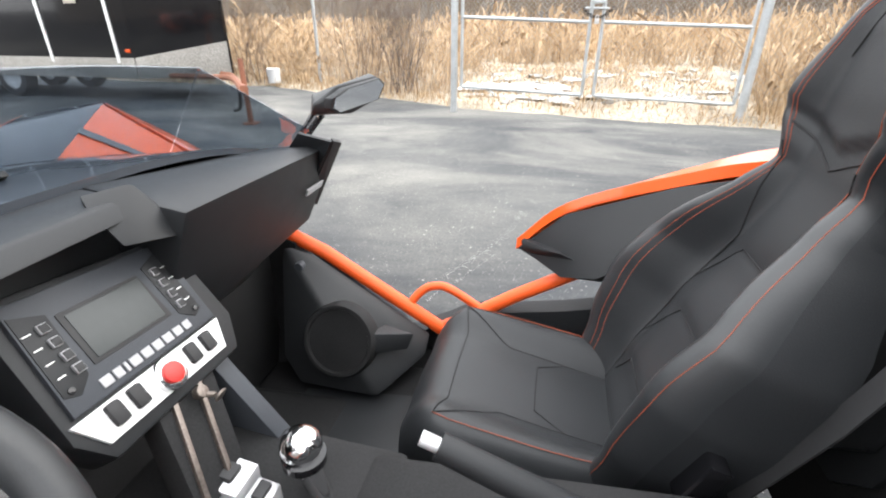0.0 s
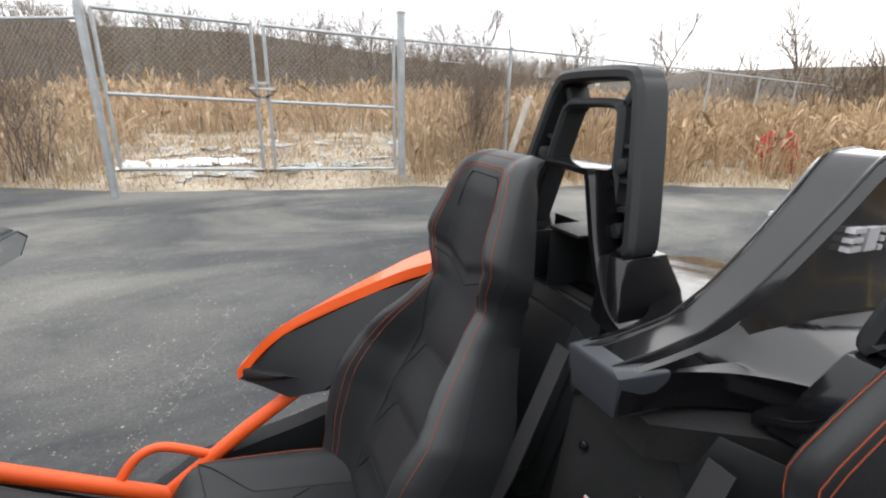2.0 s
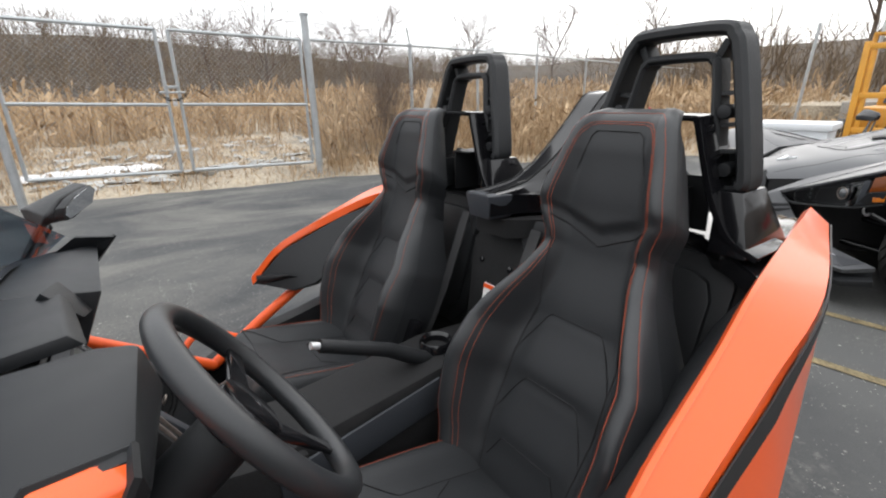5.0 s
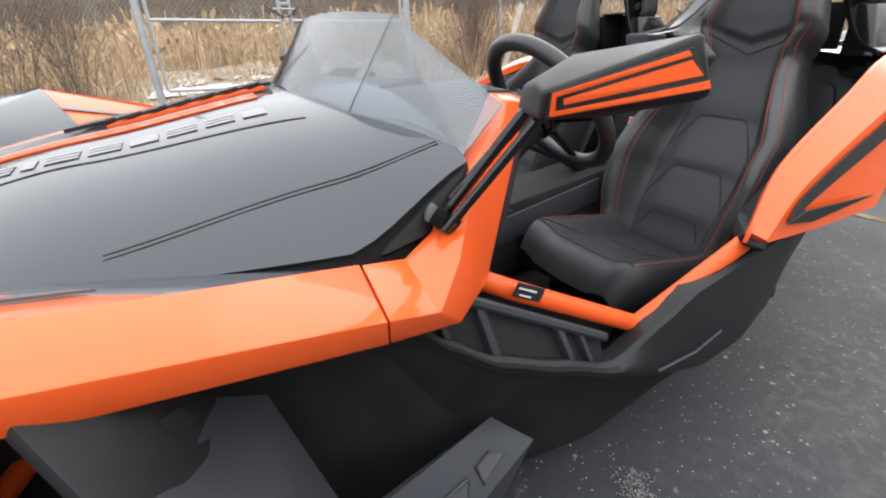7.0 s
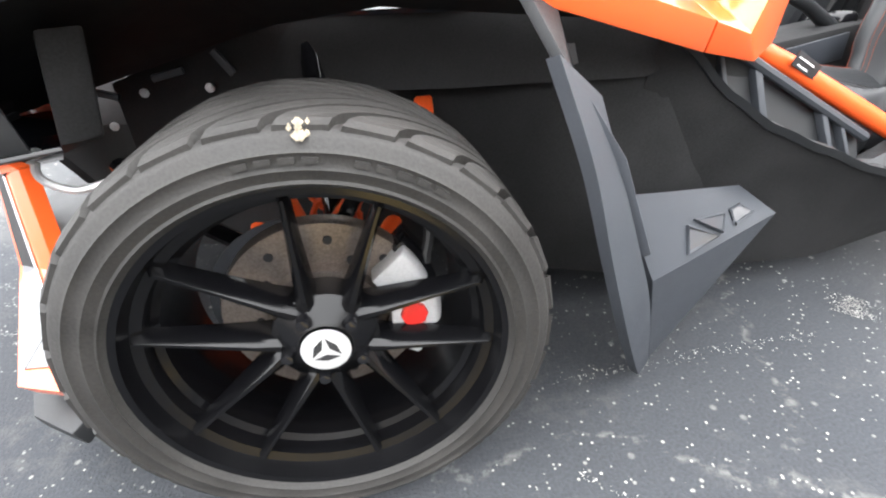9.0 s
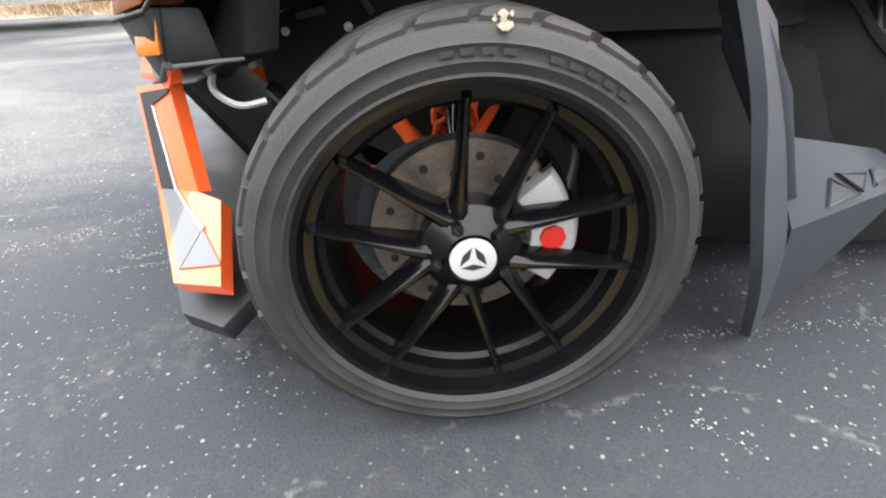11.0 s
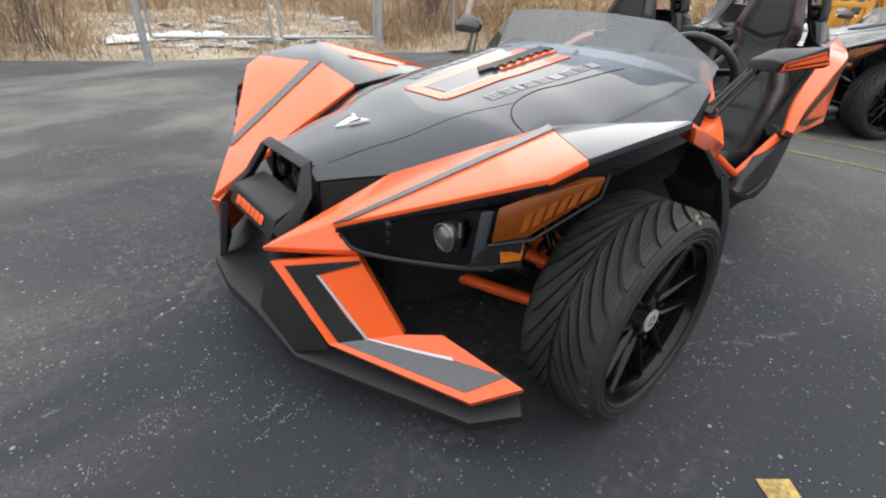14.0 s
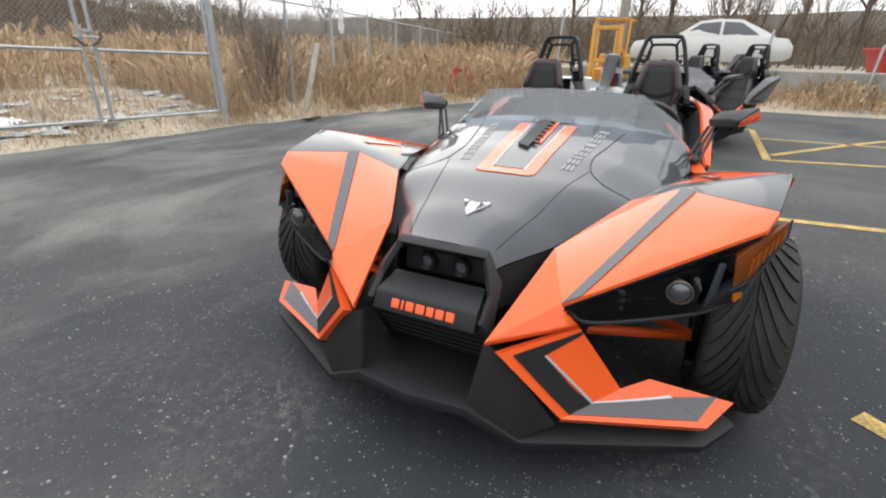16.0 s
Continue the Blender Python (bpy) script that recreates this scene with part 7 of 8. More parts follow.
    lv = part("handbrake", merged(tube([N(1.62, -0.02, 0.50), N(1.50, -0.02, 0.575), N(1.33, -0.02, 0.645)], [0.022, 0.019, 0.016], 12)), M_BLACK, tun, "black handbrake lever")
    part("handbrake_button", tube([N(1.335, -0.02, 0.643), N(1.31, -0.02, 0.652)], 0.009, 10), M_PANEL, tun, "pale button")
    gs = part("gear_lever", tube([N(1.16, 0.015, 0.45), N(1.135, 0.02, 0.52)], 0.016, 14), M_CHROME, tun, "chrome gear lever")
    ball = bmesh.new()
    bmesh.ops.create_uvsphere(ball, u_segments=28, v_segments=16, radius=0.029)
    part("gear_knob", moved(ball, pose(1.128, 0.024, 0.548) @ Matrix.Diagonal((1, 1, 0.9, 1))), M_CHROME, tun, "round chrome gear knob")
    part("knob_collar", moved(lathe([(0.02, -0.01), (0.03, -0.006), (0.03, 0.006), (0.02, 0.01)], 28), Matrix.Translation((1.131, 0.023, 0.528)) @ Matrix.Rotation(radians(90), 4, "X")), M_GLOSS, tun)
    for x0, x1, y0, y1 in ((1.008, 1.07, -0.046, 0.006), (1.08, 1.112, -0.048, -0.01)):
        sw = part("tunnel_switch", hull([N(x, y, z - 0.18 * (x - 1.0)) for x in (x0, x1) for y in (y0, y1) for z in (0.47, 0.53)], 0.003), M_PANEL, tun, "silver switch plate")
        xc, yc = (x0 + x1) / 2, (y0 + y1) / 2
        part("switch_rocker", box((x1 - x0) * 0.5, 0.026, 0.012, 0.003, pose(xc, yc, 0.532 - 0.18 * (xc - 1.0), 0, 10, 0)), M_INK, tun)
    part("tunnel_gusset", hull([N(0.955, y, z) for y in (0.08, 0.11) for z in (0.615, 0.40)] + [N(1.06, y, 0.47) for y in (0.08, 0.11)] + [N(1.06, 0.11, 0.40)], 0.003), M_GREY, tun, "grey side panel")
    # instrument console
    kx, ky = Vector((-0.03, 1.0, -0.07)).normalized(), Vector((-0.54, 0.02, 0.84)).normalized()
    kz = kx.cross(ky).normalized()
    ky = kz.cross(kx)
    K = Matrix(((kx.x, ky.x, kz.x, 0.924), (kx.y, ky.y, kz.y, 0.014), (kx.z, ky.z, kz.z, 0.727), (0, 0, 0, 1)))
    def slab(pts, z0, z1, w=0.004):
        return loft([[K @ Vector((x, y, z)) for x, y in pts] for z in (z0, z1)], w=w)
    con = part("console", slab([(-0.13, 0.088), (0.125, 0.078), (0.138, -0.07), (0.111, -0.12), (-0.113, -0.1235), (-0.138, -0.083)], -0.06, -0.004, 0.008), M_BLACK, root, "black instrument console with silver switch strip")
    part("bezel", slab([(-0.114, 0.077), (0.1, 0.0715), (0.103, -0.059), (-0.124, -0.06)], -0.006, 0.003, 0.003), M_GREY, con, "grey display bezel")
    part("display_rim", slab([(-0.073, 0.045), (0.0385, 0.045), (0.0465, -0.0235), (-0.073, -0.0235)], 0.0, 0.0045, 0.001), M_INK, con)
    part("display", box(0.103, 0.06, 0.004, 0.002, K @ pose(-0.0145, 0.0105, 0.004)), M_SCREEN, con, "dark unlit display")
    for e in (-1, 1):
        bx = 0.0635 if e > 0 else -0.0915
        part("button_field", slab([(bx - e * 0.0125, 0.05), (bx + e * 0.021, 0.063), (bx + e * 0.028, -0.036), (bx + e * 0.012, -0.043), (bx - e * 0.0075, -0.028)], 0.0, 0.0042, 0.001), M_BLACK, con)
        part("field_screw", disc(0.004, 0.003, 14, K @ pose(bx + e * 0.018, -0.033, 0.005)), M_GLOSS, con)
        for q in range(4):
            yy = 0.0375 - 0.018 * q
            b = part("button", box(0.0115, 0.0115, 0.005, 0.0015, K @ pose(bx + 0.0008 * q, yy, 0.006)), M_LETTER, con, "small outlined button")
            part("button_face", box(0.0092, 0.0092, 0.002, 0.0005, K @ pose(bx + 0.0008 * q, yy, 0.0085)), M_INK, con)
            part("button_mark", box(0.009, 0.0014, 0.001, 0, K @ pose(bx + e * 0.0165, yy + 0.001, 0.005)), M_LABEL, con)
    x = -0.082
    for w in (0.0145, 0.0115, 0.005, 0.0145, 0.0145, 0.014, 0.0145, 0.0145, 0.0125):
        part("lettering_bar", box(w, 0.0125, 0.002, 0.0008, K @ pose(x + w / 2, -0.0455, 0.004), 1), M_LETTER, con)
        x += w + 0.0033
    part("switch_strip", slab([(-0.132, -0.0645), (0.106, -0.0625), (0.088, -0.105), (-0.111, -0.1045)], -0.006, 0.001, 0.002), M_WHITE, con, "bright silver switch strip")
    for xx in (-0.0885, -0.0585, 0.034, 0.0645):
        part("rocker_switch", box(0.018, 0.028, 0.01, 0.004, K @ pose(xx, -0.081, 0.004, 0, 0, 0)), M_INK, con, "black rocker switch")
    st = part("start_button", disc(0.022, 0.01, 32, K @ pose(-0.0105, -0.084, 0.004)), M_CHROME, con, "round red start button")
    part("start_cap", disc(0.0145, 0.006, 32, K @ pose(-0.0105, -0.084, 0.011)), M_RED, con)
    part("ignition_key", merged(disc(0.009, 0.012, 20, K @ pose(0.006, -0.128, 0.004)), tube([K @ Vector((0.006, -0.13, 0.0)), K @ Vector((0.012, -0.142, 0.016))], 0.004, 8), disc(0.01, 0.004, 20, K @ pose(0.014, -0.146, 0.02, 60, 0, 0))), M_STEEL, con, "key in its lock")
    part("console_stem", slab([(-0.045, -0.11), (0.06, -0.11), (0.005, -0.25), (-0.085, -0.25)], -0.05, -0.012, 0.004), M_LINER, con)
    for xa, xb in ((-0.02, -0.07), (0.025, -0.025)):
        part("stem_rail", slab([(xa - 0.004, -0.112), (xa + 0.004, -0.112), (xb + 0.004, -0.24), (xb - 0.004, -0.24)], -0.013, -0.006, 0.001), M_STEEL, con, "dull steel bracket rail")
    # steering wheel
    c, nrm = N(1.125, -0.40, 0.812), Vector((0.82, 0, 0.57)).normalized()
    R = Matrix.Translation(c) @ nrm.to_track_quat("Z", "Y").to_matrix().to_4x4()
    ringp = [R @ Vector((0.158 * math.cos(a), 0.158 * math.sin(a), 0)) for a in [2 * math.pi * q / 64 for q in range(64)]]
    sw = part("steering_wheel", tube(ringp, 0.0165, 12, closed=True), M_VINYL2, root, "black leather-wrapped steering wheel")
    part("wheel_boss", merged(disc(0.05, 0.05, 32, R @ pose(0, 0, -0.03), 0.012), *[hull([R @ (Matrix.Rotation(radians(a), 4, "Z") @ Vector(p)) for p in ((0.03, -0.02, -0.03), (0.03, 0.02, -0.03), (0.15, -0.013, -0.004), (0.15, 0.013, -0.004), (0.03, -0.02, -0.018), (0.03, 0.02, -0.018), (0.15, -0.013, 0.004), (0.15, 0.013, 0.004))], 0.003) for a in (0, 180, 270)]), M_GLOSS, sw, "black boss and spokes")
    part("column", tube([R @ Vector((0, 0, -0.04)), R @ Vector((0, 0, -0.2))], 0.04, 16), M_BLACK, sw)
    part("stalk", tube([R @ Vector((0.03, 0, -0.07)), R @ Vector((0.17, 0.03, -0.06))], 0.008, 8), M_BLACK, sw)
    # knee panels with round speaker grilles
    for s in (-1, 1):
        S = side_pt(s)
        lo = 0.085 if s > 0 else 0.0
        kp = part("kick_panel", hull([S(0.78, 0.57, 0.60 - lo * 0.3), S(0.85, 0.61, 0.57 - lo * 0.45), S(1.15, 0.64, 0.40 - lo), S(1.15, 0.58, 0.37 - lo), S(1.06, 0.45, 0.235), S(0.85, 0.455, 0.235), S(0.80, 0.475, 0.3), S(0.78, 0.62, 0.235), S(1.1, 0.64, 0.235)], 0.012), M_BLACK, root, "black kick panel with a round speaker")
        part("speaker", moved(lathe([(0.0005, 0.003), (0.078, 0.005), (0.081, 0.011), (0.089, 0.011), (0.094, 0.0), (0.094, -0.03), (0.0005, -0.03)], 40), Matrix.Translation(S(0.955, 0.486, 0.365)) @ Matrix.Rotation(radians(180 if s > 0 else 0), 4, "Z") @ Matrix.Rotation(radians(20), 4, "X")), M_LINER, kp, "round speaker grille")
        part("speaker_rib", hull([S(1.03, 0.487, 0.395), S(1.13, 0.55, 0.37), S(1.115, 0.535, 0.33), S(1.03, 0.475, 0.345), S(1.05, 0.56, 0.38), S(1.05, 0.55, 0.34)], 0.004), M_BLACK, kp)
        part("kick_stud", disc(0.012, 0.02, 16, pose(0.83, s * 0.56, 0.52, 90, 0, 0)), M_GREY, kp)
    # seat belts and the warning tag on the tunnel
    for s in (-1, 1):
        part("seat_belt", shell([N(1.885, s * 0.13, 0.84), N(1.885, s * 0.165, 0.84), N(1.79, s * 0.16, 0.62), N(1.79, s * 0.125, 0.62), N(1.71, s * 0.13, 0.46), N(1.71, s * 0.165, 0.46)], [(0, 1, 2, 3), (3, 2, 5, 4)], 0.003, 0), M_INK, root, "black seat belt webbing")
        part("belt_latch", box(0.03, 0.05, 0.09, 0.006, pose(1.66, s * 0.135, 0.5, 0, 20, 0)), M_GLOSS, root)
    for s in (-1, 1):
        part("column_facet", hull([N(1.885, s * 0.07, 0.86), N(1.94, s * 0.19, 0.855), N(1.935, s * 0.2, 0.81), N(1.88, s * 0.11, 0.77), N(1.93, s * 0.06, 0.80), N(1.95, s * 0.15, 0.77)], 0.004), M_BLACK, tun, "angled moulding under the fairing")
        part("column_screw", disc(0.008, 0.01, 12, pose(1.875, s * 0.06, 0.71, 0, -70, 0)), M_GLOSS, tun)
    tagq = (N(1.843, -0.04, 0.555), N(1.843, 0.022, 0.555), N(1.864, 0.022, 0.652), N(1.864, -0.04, 0.652))
    tg = part("warning_tag", decal(tagq, [(0.0, 0.0), (0, 1), (1, 1), (1, 0)], 0.012, 0.002, (2.5, 0, 0.5)), M_LABEL, root, "white warning label with an orange head")
    part("tag_head", decal(tagq, [(0.02, 0.86), (0.02, 0.98), (0.98, 0.98), (0.98, 0.86)], 0.015, 0.002, (2.5, 0, 0.5)), M_TUBE, tg)
    part("tag_symbol", decal(tagq, [(0.5 + 0.27 * math.cos(a), 0.55 + 0.22 * math.sin(a)) for a in [-2 * math.pi * q / 20 for q in range(20)]], 0.015, 0.002, (2.5, 0, 0.5)), M_INK, tg)
    part("tag_lines", merged(*[decal(tagq, [(0.1, 0.06 + 0.05 * q), (0.1, 0.08 + 0.05 * q), (0.9, 0.08 + 0.05 * q), (0.9, 0.06 + 0.05 * q)], 0.015, 0.002, (2.5, 0, 0.5)) for q in range(5)]), M_INK, tg)
    # hand-sized cubby and studs on the floor mat
    for s in (-1, 1):
        part("floor_mat", shell([N(0.86, s * 0.16, 0.212), N(0.86, s * 0.47, 0.212), N(1.2, s * 0.5, 0.222), N(1.2, s * 0.17, 0.222)], [(0, 1, 2, 3)], 0.008, 0.003, ref=(1, 0, 0)), M_BLACK, root, "ribbed rubber floor mat")
    return root


car = make_car(pose(0, 0, -0.012, -0.7, 0, 0.6), M_ORANGE, M_HOOD, M_HOOD, "orange and charcoal three-wheeled roadster parked on the asphalt")
second = make_car(pose(4.98, 0.18, 0, 0, 0, -33.0), M_CARSIL, M_CARSIL, M_CARSIL, "silver and white three-wheeled roadster parked behind the orange one", False, M_STRIPE)


# ---- things round the lot ----
def simple_wheel(root, p, r, w, axis="y", dark=True):
    m = Matrix.Translation(p) @ (Matrix.Identity(4) if axis == "y" else Matrix.Rotation(radians(90), 4, "Z"))
    ty = part("wheel", moved(lathe([(r * 0.62, -w / 2), (r * 0.95, -w / 2), (r, -w * 0.35), (r, w * 0.35), (r * 0.95, w / 2), (r * 0.62, w / 2)], 32), m), M_RUBBER, root)
    part("rim", moved(lathe([(0.001, -w * 0.3), (r * 0.62, -w * 0.45), (r * 0.62, w * 0.45), (0.001, w * 0.3)], 24), m), M_ALU, ty)


# concrete retaining wall with the upper lot
wall = empty("retaining_wall", pose(0, 0, 0), "weathered grey concrete block retaining wall", "wall")
tagged(wall, kind="structure")
for k in range(9):
    y = 2.6 - 2.45 * k
    part("block", box(0.6, 2.4, 0.95, 0.03, pose(13.3 + 0.03 * math.sin(k * 2.1), y - 1.2, 0.32)), M_CONC, wall)
tagged(link("upper_ground", box(13, 40, 0.4, 0.02, pose(20.1, -8, 0.5)), M_SOIL), "brown earth of the raised lot behind the wall", "ground", kind="structure")

# silver saloon on the upper lot
sal = empty("saloon_car", pose(15.3, -0.6, 0.72, 0, 0, -90) @ Matrix.Scale(0.92, 4), "champagne silver four-door saloon parked above the wall", "car")
prof = [(-2.2, 0.35, 0.6, 0.78), (-2.1, 0.3, 0.8, 0.85), (-1.2, 0.25, 0.92, 0.88), (0.0, 0.22, 0.95, 0.88), (1.4, 0.25, 0.97, 0.87), (2.1, 0.3, 0.9, 0.8), (2.28, 0.4, 0.7, 0.72)]
part("body", loft([[Vector((x, -w, z0)), Vector((x, -w * 1.02, (z0 + z1) / 2)), Vector((x, -w * 0.93, z1)), Vector((x, w * 0.93, z1)), Vector((x, w * 1.02, (z0 + z1) / 2)), Vector((x, w, z0))] for x, z0, z1, w in prof], w=0.04), M_PALESIL, sal, "silver body")
cab = [(-0.95, 0.93, 0.8), (-0.3, 1.38, 0.66), (0.2, 1.45, 0.63), (0.85, 1.42, 0.63), (1.75, 0.98, 0.75)]
part("cabin", loft([[Vector((x, -0.82, 0.9)), Vector((x, -w, z)), Vector((x, 0, z + 0.02)), Vector((x, w, z)), Vector((x, 0.82, 0.9))] for x, z, w in cab], w=0.03), M_PALESIL, sal, "silver roof")
for s in (-1, 1):
    for pts in (((-0.72, 0.78, 0.98), (-0.25, 0.7, 1.32), (0.3, 0.68, 1.37), (0.3, 0.79, 0.98)), ((0.38, 0.79, 0.98), (0.38, 0.68, 1.37), (0.85, 0.68, 1.34), (1.35, 0.78, 1.0))):
        part("side_window", shell([Vector((x, s * y, z)) for x, y, z in pts], [(0, 1, 2, 3)], 0.02, 0.004, ref=(0.3, 0, 1.0)), M_GLASSDK, sal, "dark side window")
    for x in (-1.35, 1.4):
        simple_wheel(sal, Vector((x, s * 0.78, 0.31)), 0.31, 0.2)
    part("door_handle", box(0.16, 0.03, 0.03, 0.01, pose(0.15, s * 0.9, 0.8)), M_CHROME, sal)
    part("headlight", hull([Vector((-2.15, s * 0.5, 0.62)), Vector((-2.1, s * 0.82, 0.62)), Vector((-1.8, s * 0.84, 0.76)), Vector((-2.1, s * 0.55, 0.74)), Vector((-2.2, s * 0.6, 0.68))], 0.02), M_GLASSDK, sal)

# forklift mast and frame
fk = empty("forklift", pose(11.3, 1.6, 0), "yellow forklift with a raised mast parked by the grass", "forklift")
for s in (-1, 1):
    part("mast_rail", box(0.1, 0.09, 1.75, 0.012, pose(0, s * 0.32, 0.9)), M_YELLOW, fk, "yellow mast rail")
    part("mast_inner", box(0.06, 0.06, 1.6, 0.01, pose(0.02, s * 0.22, 0.85)), M_YELLOW, fk)
    part("fork", box(0.9, 0.1, 0.04, 0.01, pose(-0.5, s * 0.2, 0.1)), M_RUST, fk, "steel fork")
    part("guard_post", tube([(0.5, s * 0.42, 0.6), (0.62, s * 0.42, 1.9)], 0.035, 10), M_YELLOW, fk)
    simple_wheel(fk, Vector((0.35, s * 0.48, 0.28)), 0.28, 0.2)
    simple_wheel(fk, Vector((1.6, s * 0.45, 0.24)), 0.24, 0.18)
for z in (0.4, 0.95, 1.7):
    part("cross_bar", box(0.07, 0.72, 0.09, 0.012, pose(0, 0, z)), M_YELLOW, fk)
part("chassis", merged(box(1.5, 0.85, 0.5, 0.06, pose(1.1, 0, 0.5)), box(0.5, 0.8, 0.5, 0.08, pose(1.65, 0, 0.85))), M_YELLOW, fk, "yellow chassis")
part("overhead_guard", merged(*[box(0.05, 0.86, 0.04, 0.01, pose(0.55 + 0.16 * k, 0, 1.92)) for k in range(7)]), M_YELLOW, fk)
part("tilt_strut", tube([(0.1, -0.36, 1.2), (0.75, -0.42, 0.7)], 0.05, 10), M_YELLOW, fk)
part("driver_seat", hull([(1.0, -0.22, 0.76), (1.45, 0.22, 0.76), (1.0, 0.22, 0.8), (1.45, -0.22, 0.85), (1.45, 0.2, 1.2), (1.5, -0.2, 1.2)], 0.03), M_VINYL, fk)

# white plastic crate by the second vehicle
cr = empty("storage_crate", pose(9.2, 1.95, 0, 0, 0, 8), "white plastic storage box with a lid on the asphalt", "crate")
part("crate_body", loft([[Vector((x * k, y * k, z)) for x, y in ((-0.32, -0.46), (0.32, -0.46), (0.32, 0.46), (-0.32, 0.46))] for k, z in ((0.9, 0.0), (0.97, 0.55))], w=0.02), M_PLASTICWHITE, cr, "white tapered body")
part("crate_lid", box(0.70, 0.98, 0.1, 0.03, pose(0, 0, 0.59)), M_PLASTICWHITE, cr, "white overhanging lid")
part("crate_label", box(0.01, 0.42, 0.12, 0.003, pose(-0.318, 0.1, 0.43)), M_INK, cr, "dark product label")
part("label_bar", box(0.006, 0.3, 0.035, 0.001, pose(-0.325, 0.1, 0.43)), M_LABEL, cr)

# red snow-plough frame leaning at the fence
rd = empty("plough_frame", pose(9.7, 4.75, 0, 0, 0, 20), "red steel plough frame standing on the verge", "plough frame")
for e, lean in ((-1, 0.12), (1, -0.2)):
    part("side_plate", hull([(x, e * 0.28 + lean * z / 0.8 + w, z) for x in (-0.03, 0.03) for w, z in ((-0.06, 0.0), (0.1, 0.0), (-0.05, 0.72), (0.07, 0.8), (0.16, 0.62), (-0.1, 0.45))], 0.008), M_REDMET, rd, "slanted red plate")
part("cross_bar", tube([(0, -0.22, 0.66), (0, 0.16, 0.66)], 0.035, 10), M_INK, rd)
part("cross_bar", tube([(0, -0.3, 0.2), (0, 0.26, 0.15)], 0.045, 10), M_REDMET, rd)

# red skip above the wall
sk = empty("skip", pose(15.6, -5.6, 0.6), "faded red steel skip on the raised lot", "skip")
part("skip_body", loft([[Vector((x * k, y * k, z)) for x, y in ((-0.8, -1.0), (0.8, -1.0), (0.8, 1.0), (-0.8, 1.0))] for k, z in ((0.8, 0.0), (1.0, 0.7))], w=0.02), M_REDMET, sk)
part("skip_rim", box(1.68, 2.08, 0.08, 0.02, pose(0, 0, 0.72)), M_REDMET, sk)

# poles
tagged(link("utility_pole", tube([(13.0, 1.52, -0.1), (13.0, 1.5, 7.5)], [0.13, 0.1], 14), M_CONC), "grey concrete utility pole at the lot's edge", "pole")
for x, y, h in ((12.2, 2.1, 2.4), (12.0, 3.0, 2.2), (12.7, -1.9, 1.7), (12.9, -4.1, 1.4)):
    tagged(link("sign_post", tube([(x, y, 0), (x + 0.1, y - 0.08, h)], 0.03, 8), M_GALV), "thin leaning steel post in the grass", "post", "thin posts")
# plank leaning on the fence, torn sheet on the wire
tagged(link("plank", box(0.03, 0.1, 1.25, 0.006, pose(5.1, 5.6, 0.62, 14, 6, 20)), M_PALEWOOD), "grey weathered plank leaning at the fence", "plank")
tagged(link("broken_pallet", merged(box(0.5, 0.05, 0.02, 0.003, pose(4.6, 5.2, 0.03, 0, 0, 20)), box(0.4, 0.04, 0.02, 0.003, pose(4.5, 5.12, 0.05, 0, 0, -8))), M_INK), "dark broken pallet slats lying on the asphalt edge", "pallet")
vs, fs = [], []
for i in range(9):
    for j in range(13):
        vs.append((7.35 + 0.16 * (i / 8 - 0.5) * (1 - 0.5 * j / 12), 6.66 + 0.05 * math.sin(i * 1.3 + j * 0.8) - 0.03, 1.95 - 0.5 * j / 12 + 0.03 * math.sin(i * 2)))
for i in range(8):
    for j in range(12):
        a = i * 13 + j
        fs.append((a, a + 1, a + 14, a + 13))
bs = bmesh.new()
me = bpy.data.meshes.new("tmp")
me.from_pydata(vs, [], fs)
bs.from_mesh(me)
r = bmesh.ops.solidify(bs, geom=bs.faces, thickness=0.003)
tagged(link("torn_sheet", bs, M_BAG), "torn white plastic sheet caught on the fence", "plastic sheet")

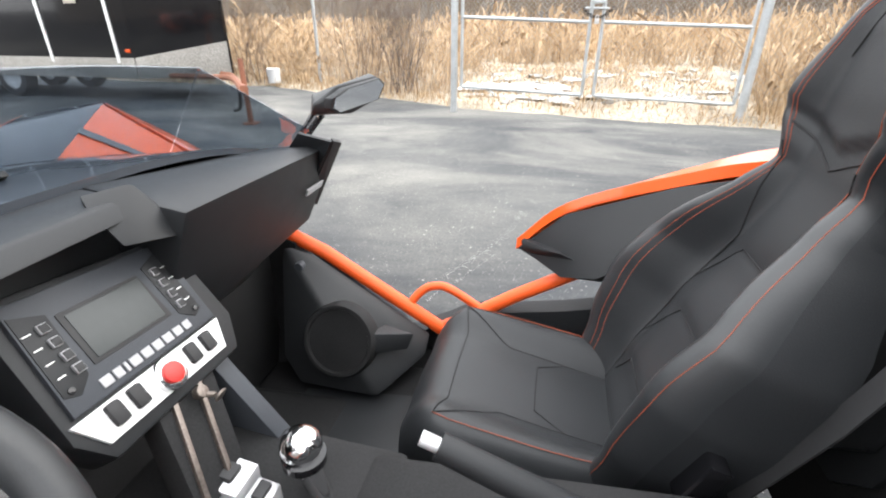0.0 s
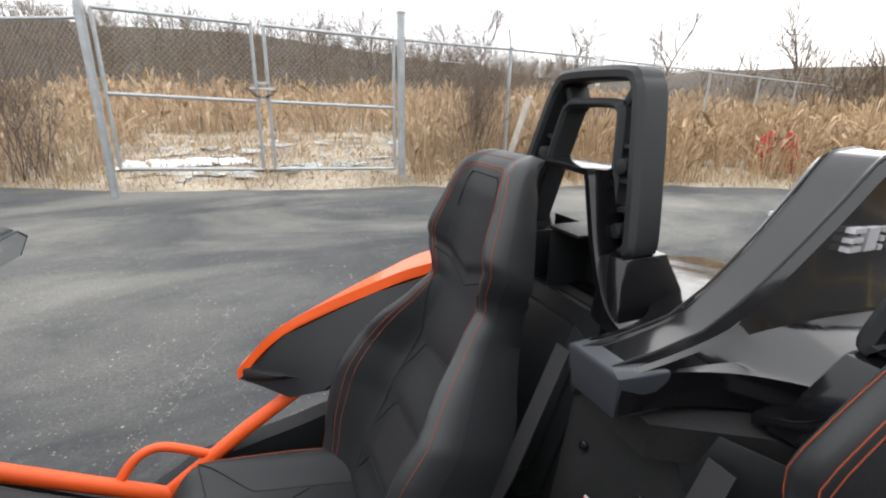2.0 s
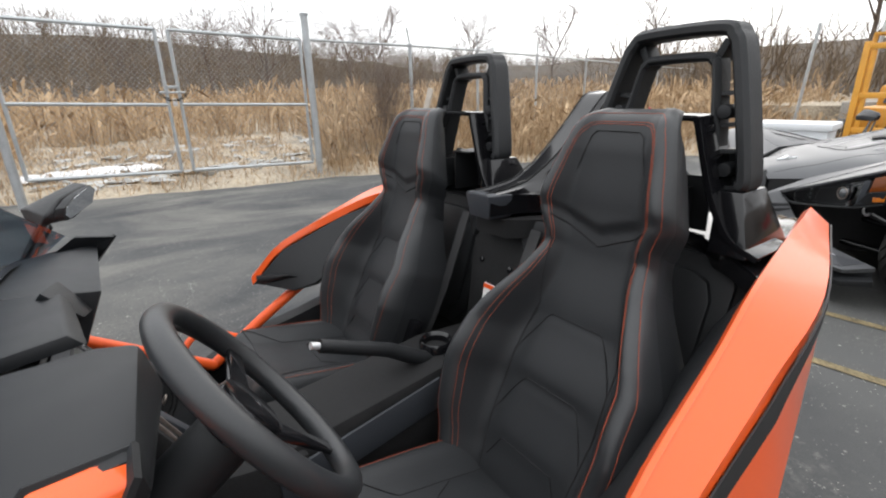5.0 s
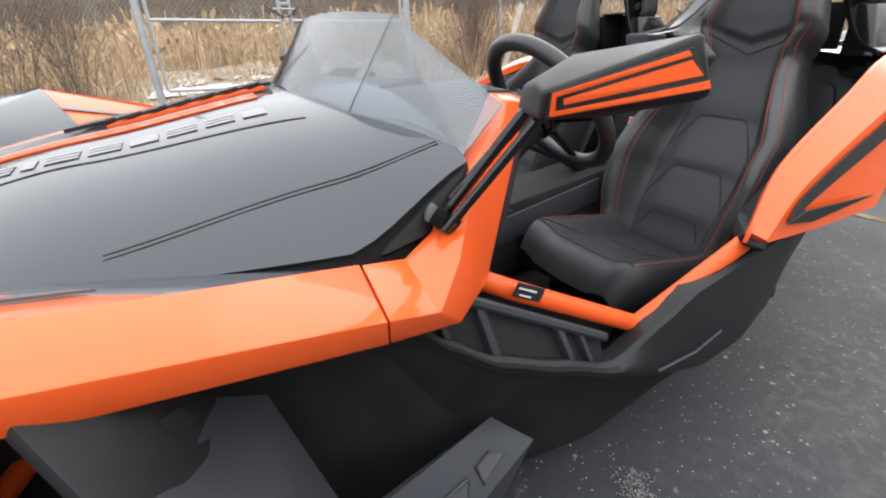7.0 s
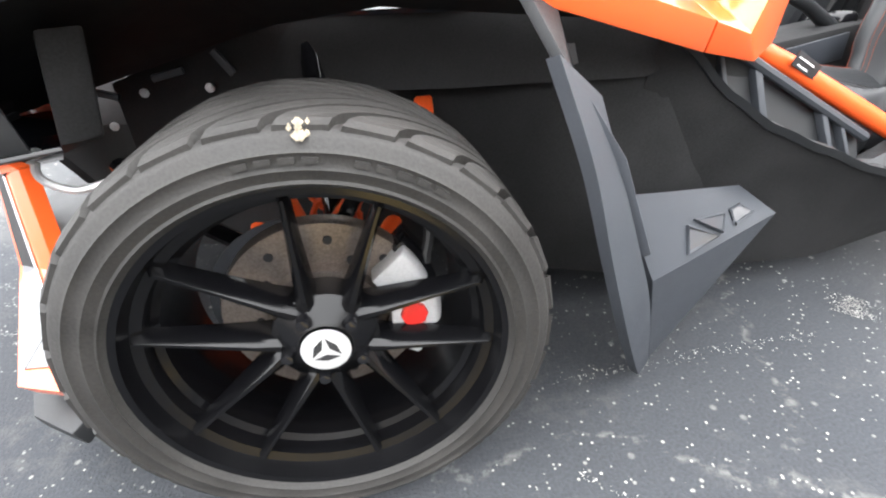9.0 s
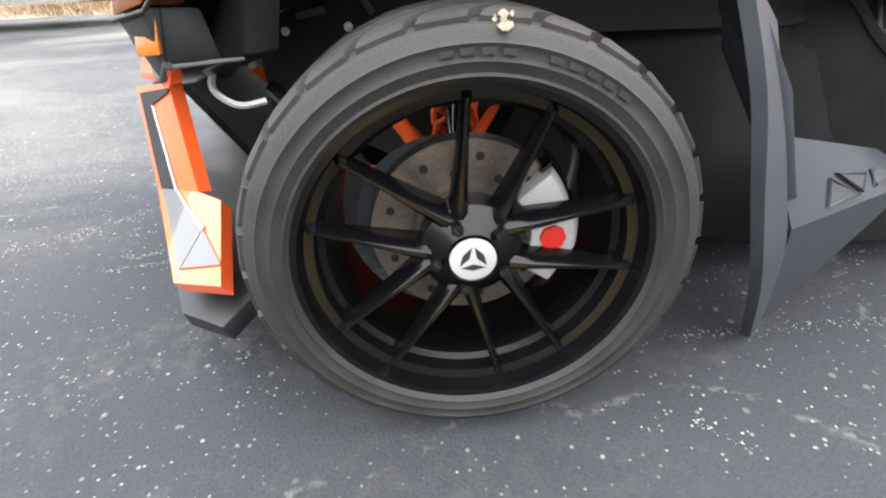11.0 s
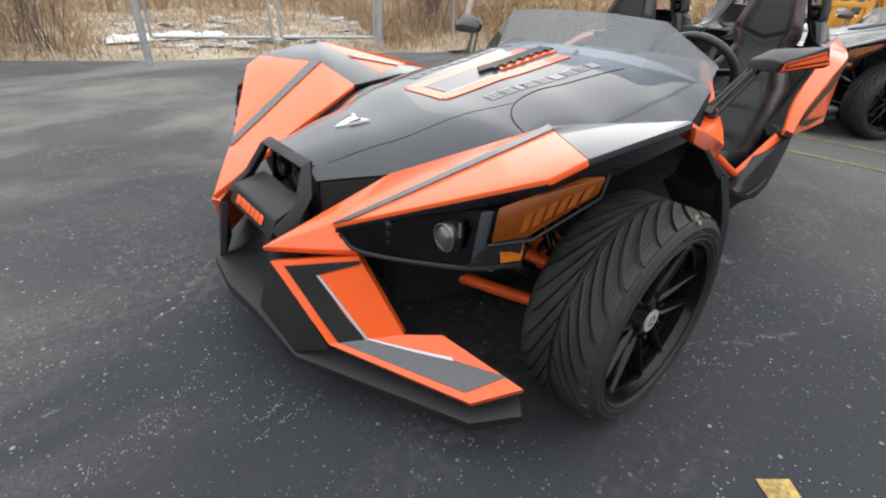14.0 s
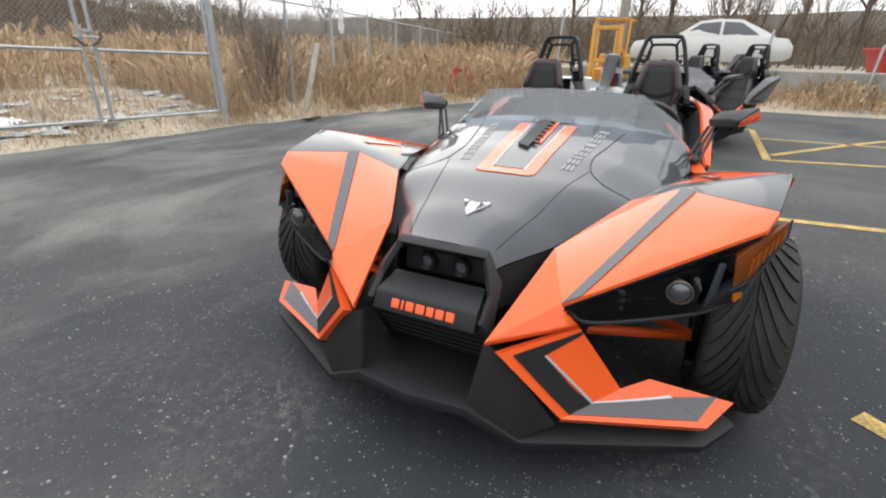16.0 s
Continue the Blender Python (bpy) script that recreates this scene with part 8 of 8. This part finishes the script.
# enclosed trailer with a pointed nose, its tongue and jack
tr = empty("cargo_trailer", pose(-3.75, 6.6, 0), "black enclosed trailer with a pale lower guard and pointed nose", "trailer")
plan = [(0, 0), (-1.05, -0.75), (-6.2, -0.75), (-6.2, 0.75), (-1.05, 0.75)]
part("trailer_body", loft([[Vector((x, y, z)) for x, y in plan] for z in (0.36, 2.5)], w=0.02), M_GLOSS, tr, "black smooth body")
part("roof_cap", loft([[Vector((x * 1.005, y * 1.01, z)) for x, y in plan] for z in (2.5, 2.56)], w=0.02), M_GREY, tr)
for e in (-1, 1):
    part("stone_guard", shell([Vector((0.012, 0, 0.33)), Vector((0.012, 0, 0.845)), Vector((-1.05, e * 0.765, 0.62)), Vector((-1.05, e * 0.765, 0.33))], [(0, 1, 2, 3)], 0.006, 0.002), M_CONC, tr, "pale nose guard")
    part("side_skirt", box(5.1, 0.012, 0.29, 0.003, pose(-3.62, e * 0.762, 0.475)), M_CONC, tr, "pale side skirt")
    for x in (-1.35, -2.6, -3.9):
        part("side_post", box(0.05, 0.02, 1.9, 0.004, pose(x, e * 0.762, 1.5)), M_WHITE, tr, "white upright trim")
    part("marker_lamp", box(0.07, 0.03, 0.045, 0.01, pose(-1.15, e * 0.76, 0.72)), M_TUBE, tr, "amber marker lamp")
    for x in (-3.6, -4.5):
        simple_wheel(tr, Vector((x, e * 0.66, 0.31)), 0.31, 0.19)
part("side_vent", merged(box(0.22, 0.02, 0.2, 0.01, pose(-1.95, -0.762, 1.45))), M_PALEWOOD, tr)
part("edge_trim", box(0.03, 0.03, 2.1, 0.006, pose(0.015, 0, 1.42, 0, 0, 45)), M_GLOSS, tr)
tg = part("tongue", merged(tube(curve_pts([(-0.9, -0.5, 0.36), (0.1, -0.55, 0.36), (0.9, -1.25, 0.43), (1.8, -2.3, 0.43)], 5), 0.04, 8), tube([(-0.9, 0.4, 0.36), (0.2, -0.3, 0.37), (1.8, -2.26, 0.43)], 0.036, 8)), M_WOOD, tr, "rusty brown steel tongue")
part("jack", merged(tube([(1.62, -2.0, 0.0), (1.6, -1.98, 0.72)], 0.03, 10), box(0.14, 0.14, 0.02, 0.004, pose(1.62, -2.0, 0.01))), M_WOOD, tr, "rusty tongue jack")
part("chain_guard", tube(curve_pts([(1.35, -1.75, 0.4), (1.32, -1.72, 0.2), (1.2, -1.6, 0.1), (0.9, -1.3, 0.02)], 5), 0.022, 8), M_INK, tr)
ob = tagged(link("paint_pot", loft([[Vector((r * math.cos(a), r * math.sin(a), z)) for a in [6.283 * q / 20 for q in range(20)]] for r, z in ((0.1, 0), (0.12, 0.02), (0.12, 0.24), (0.125, 0.26), (0.1, 0.265))]), M_PLASTICWHITE), "small white plastic bucket standing on the verge", "bucket")
ob.location = (-4.0, 8.15, 0.06)

# plain unseen wall closing the lot's south side, added to darken reflections
sw = tagged(link("unseen_south_wall", box(60, 0.3, 4.2, 0.01, pose(4, -11.5, 2.1)), mat("unseen_wall_beige", (0.24, 0.22, 0.2), 0.7, 0, 0.15, 2, 40, 0.2)), "plain dull beige unseen wall added to darken reflections from the south", "wall", kind="structure")
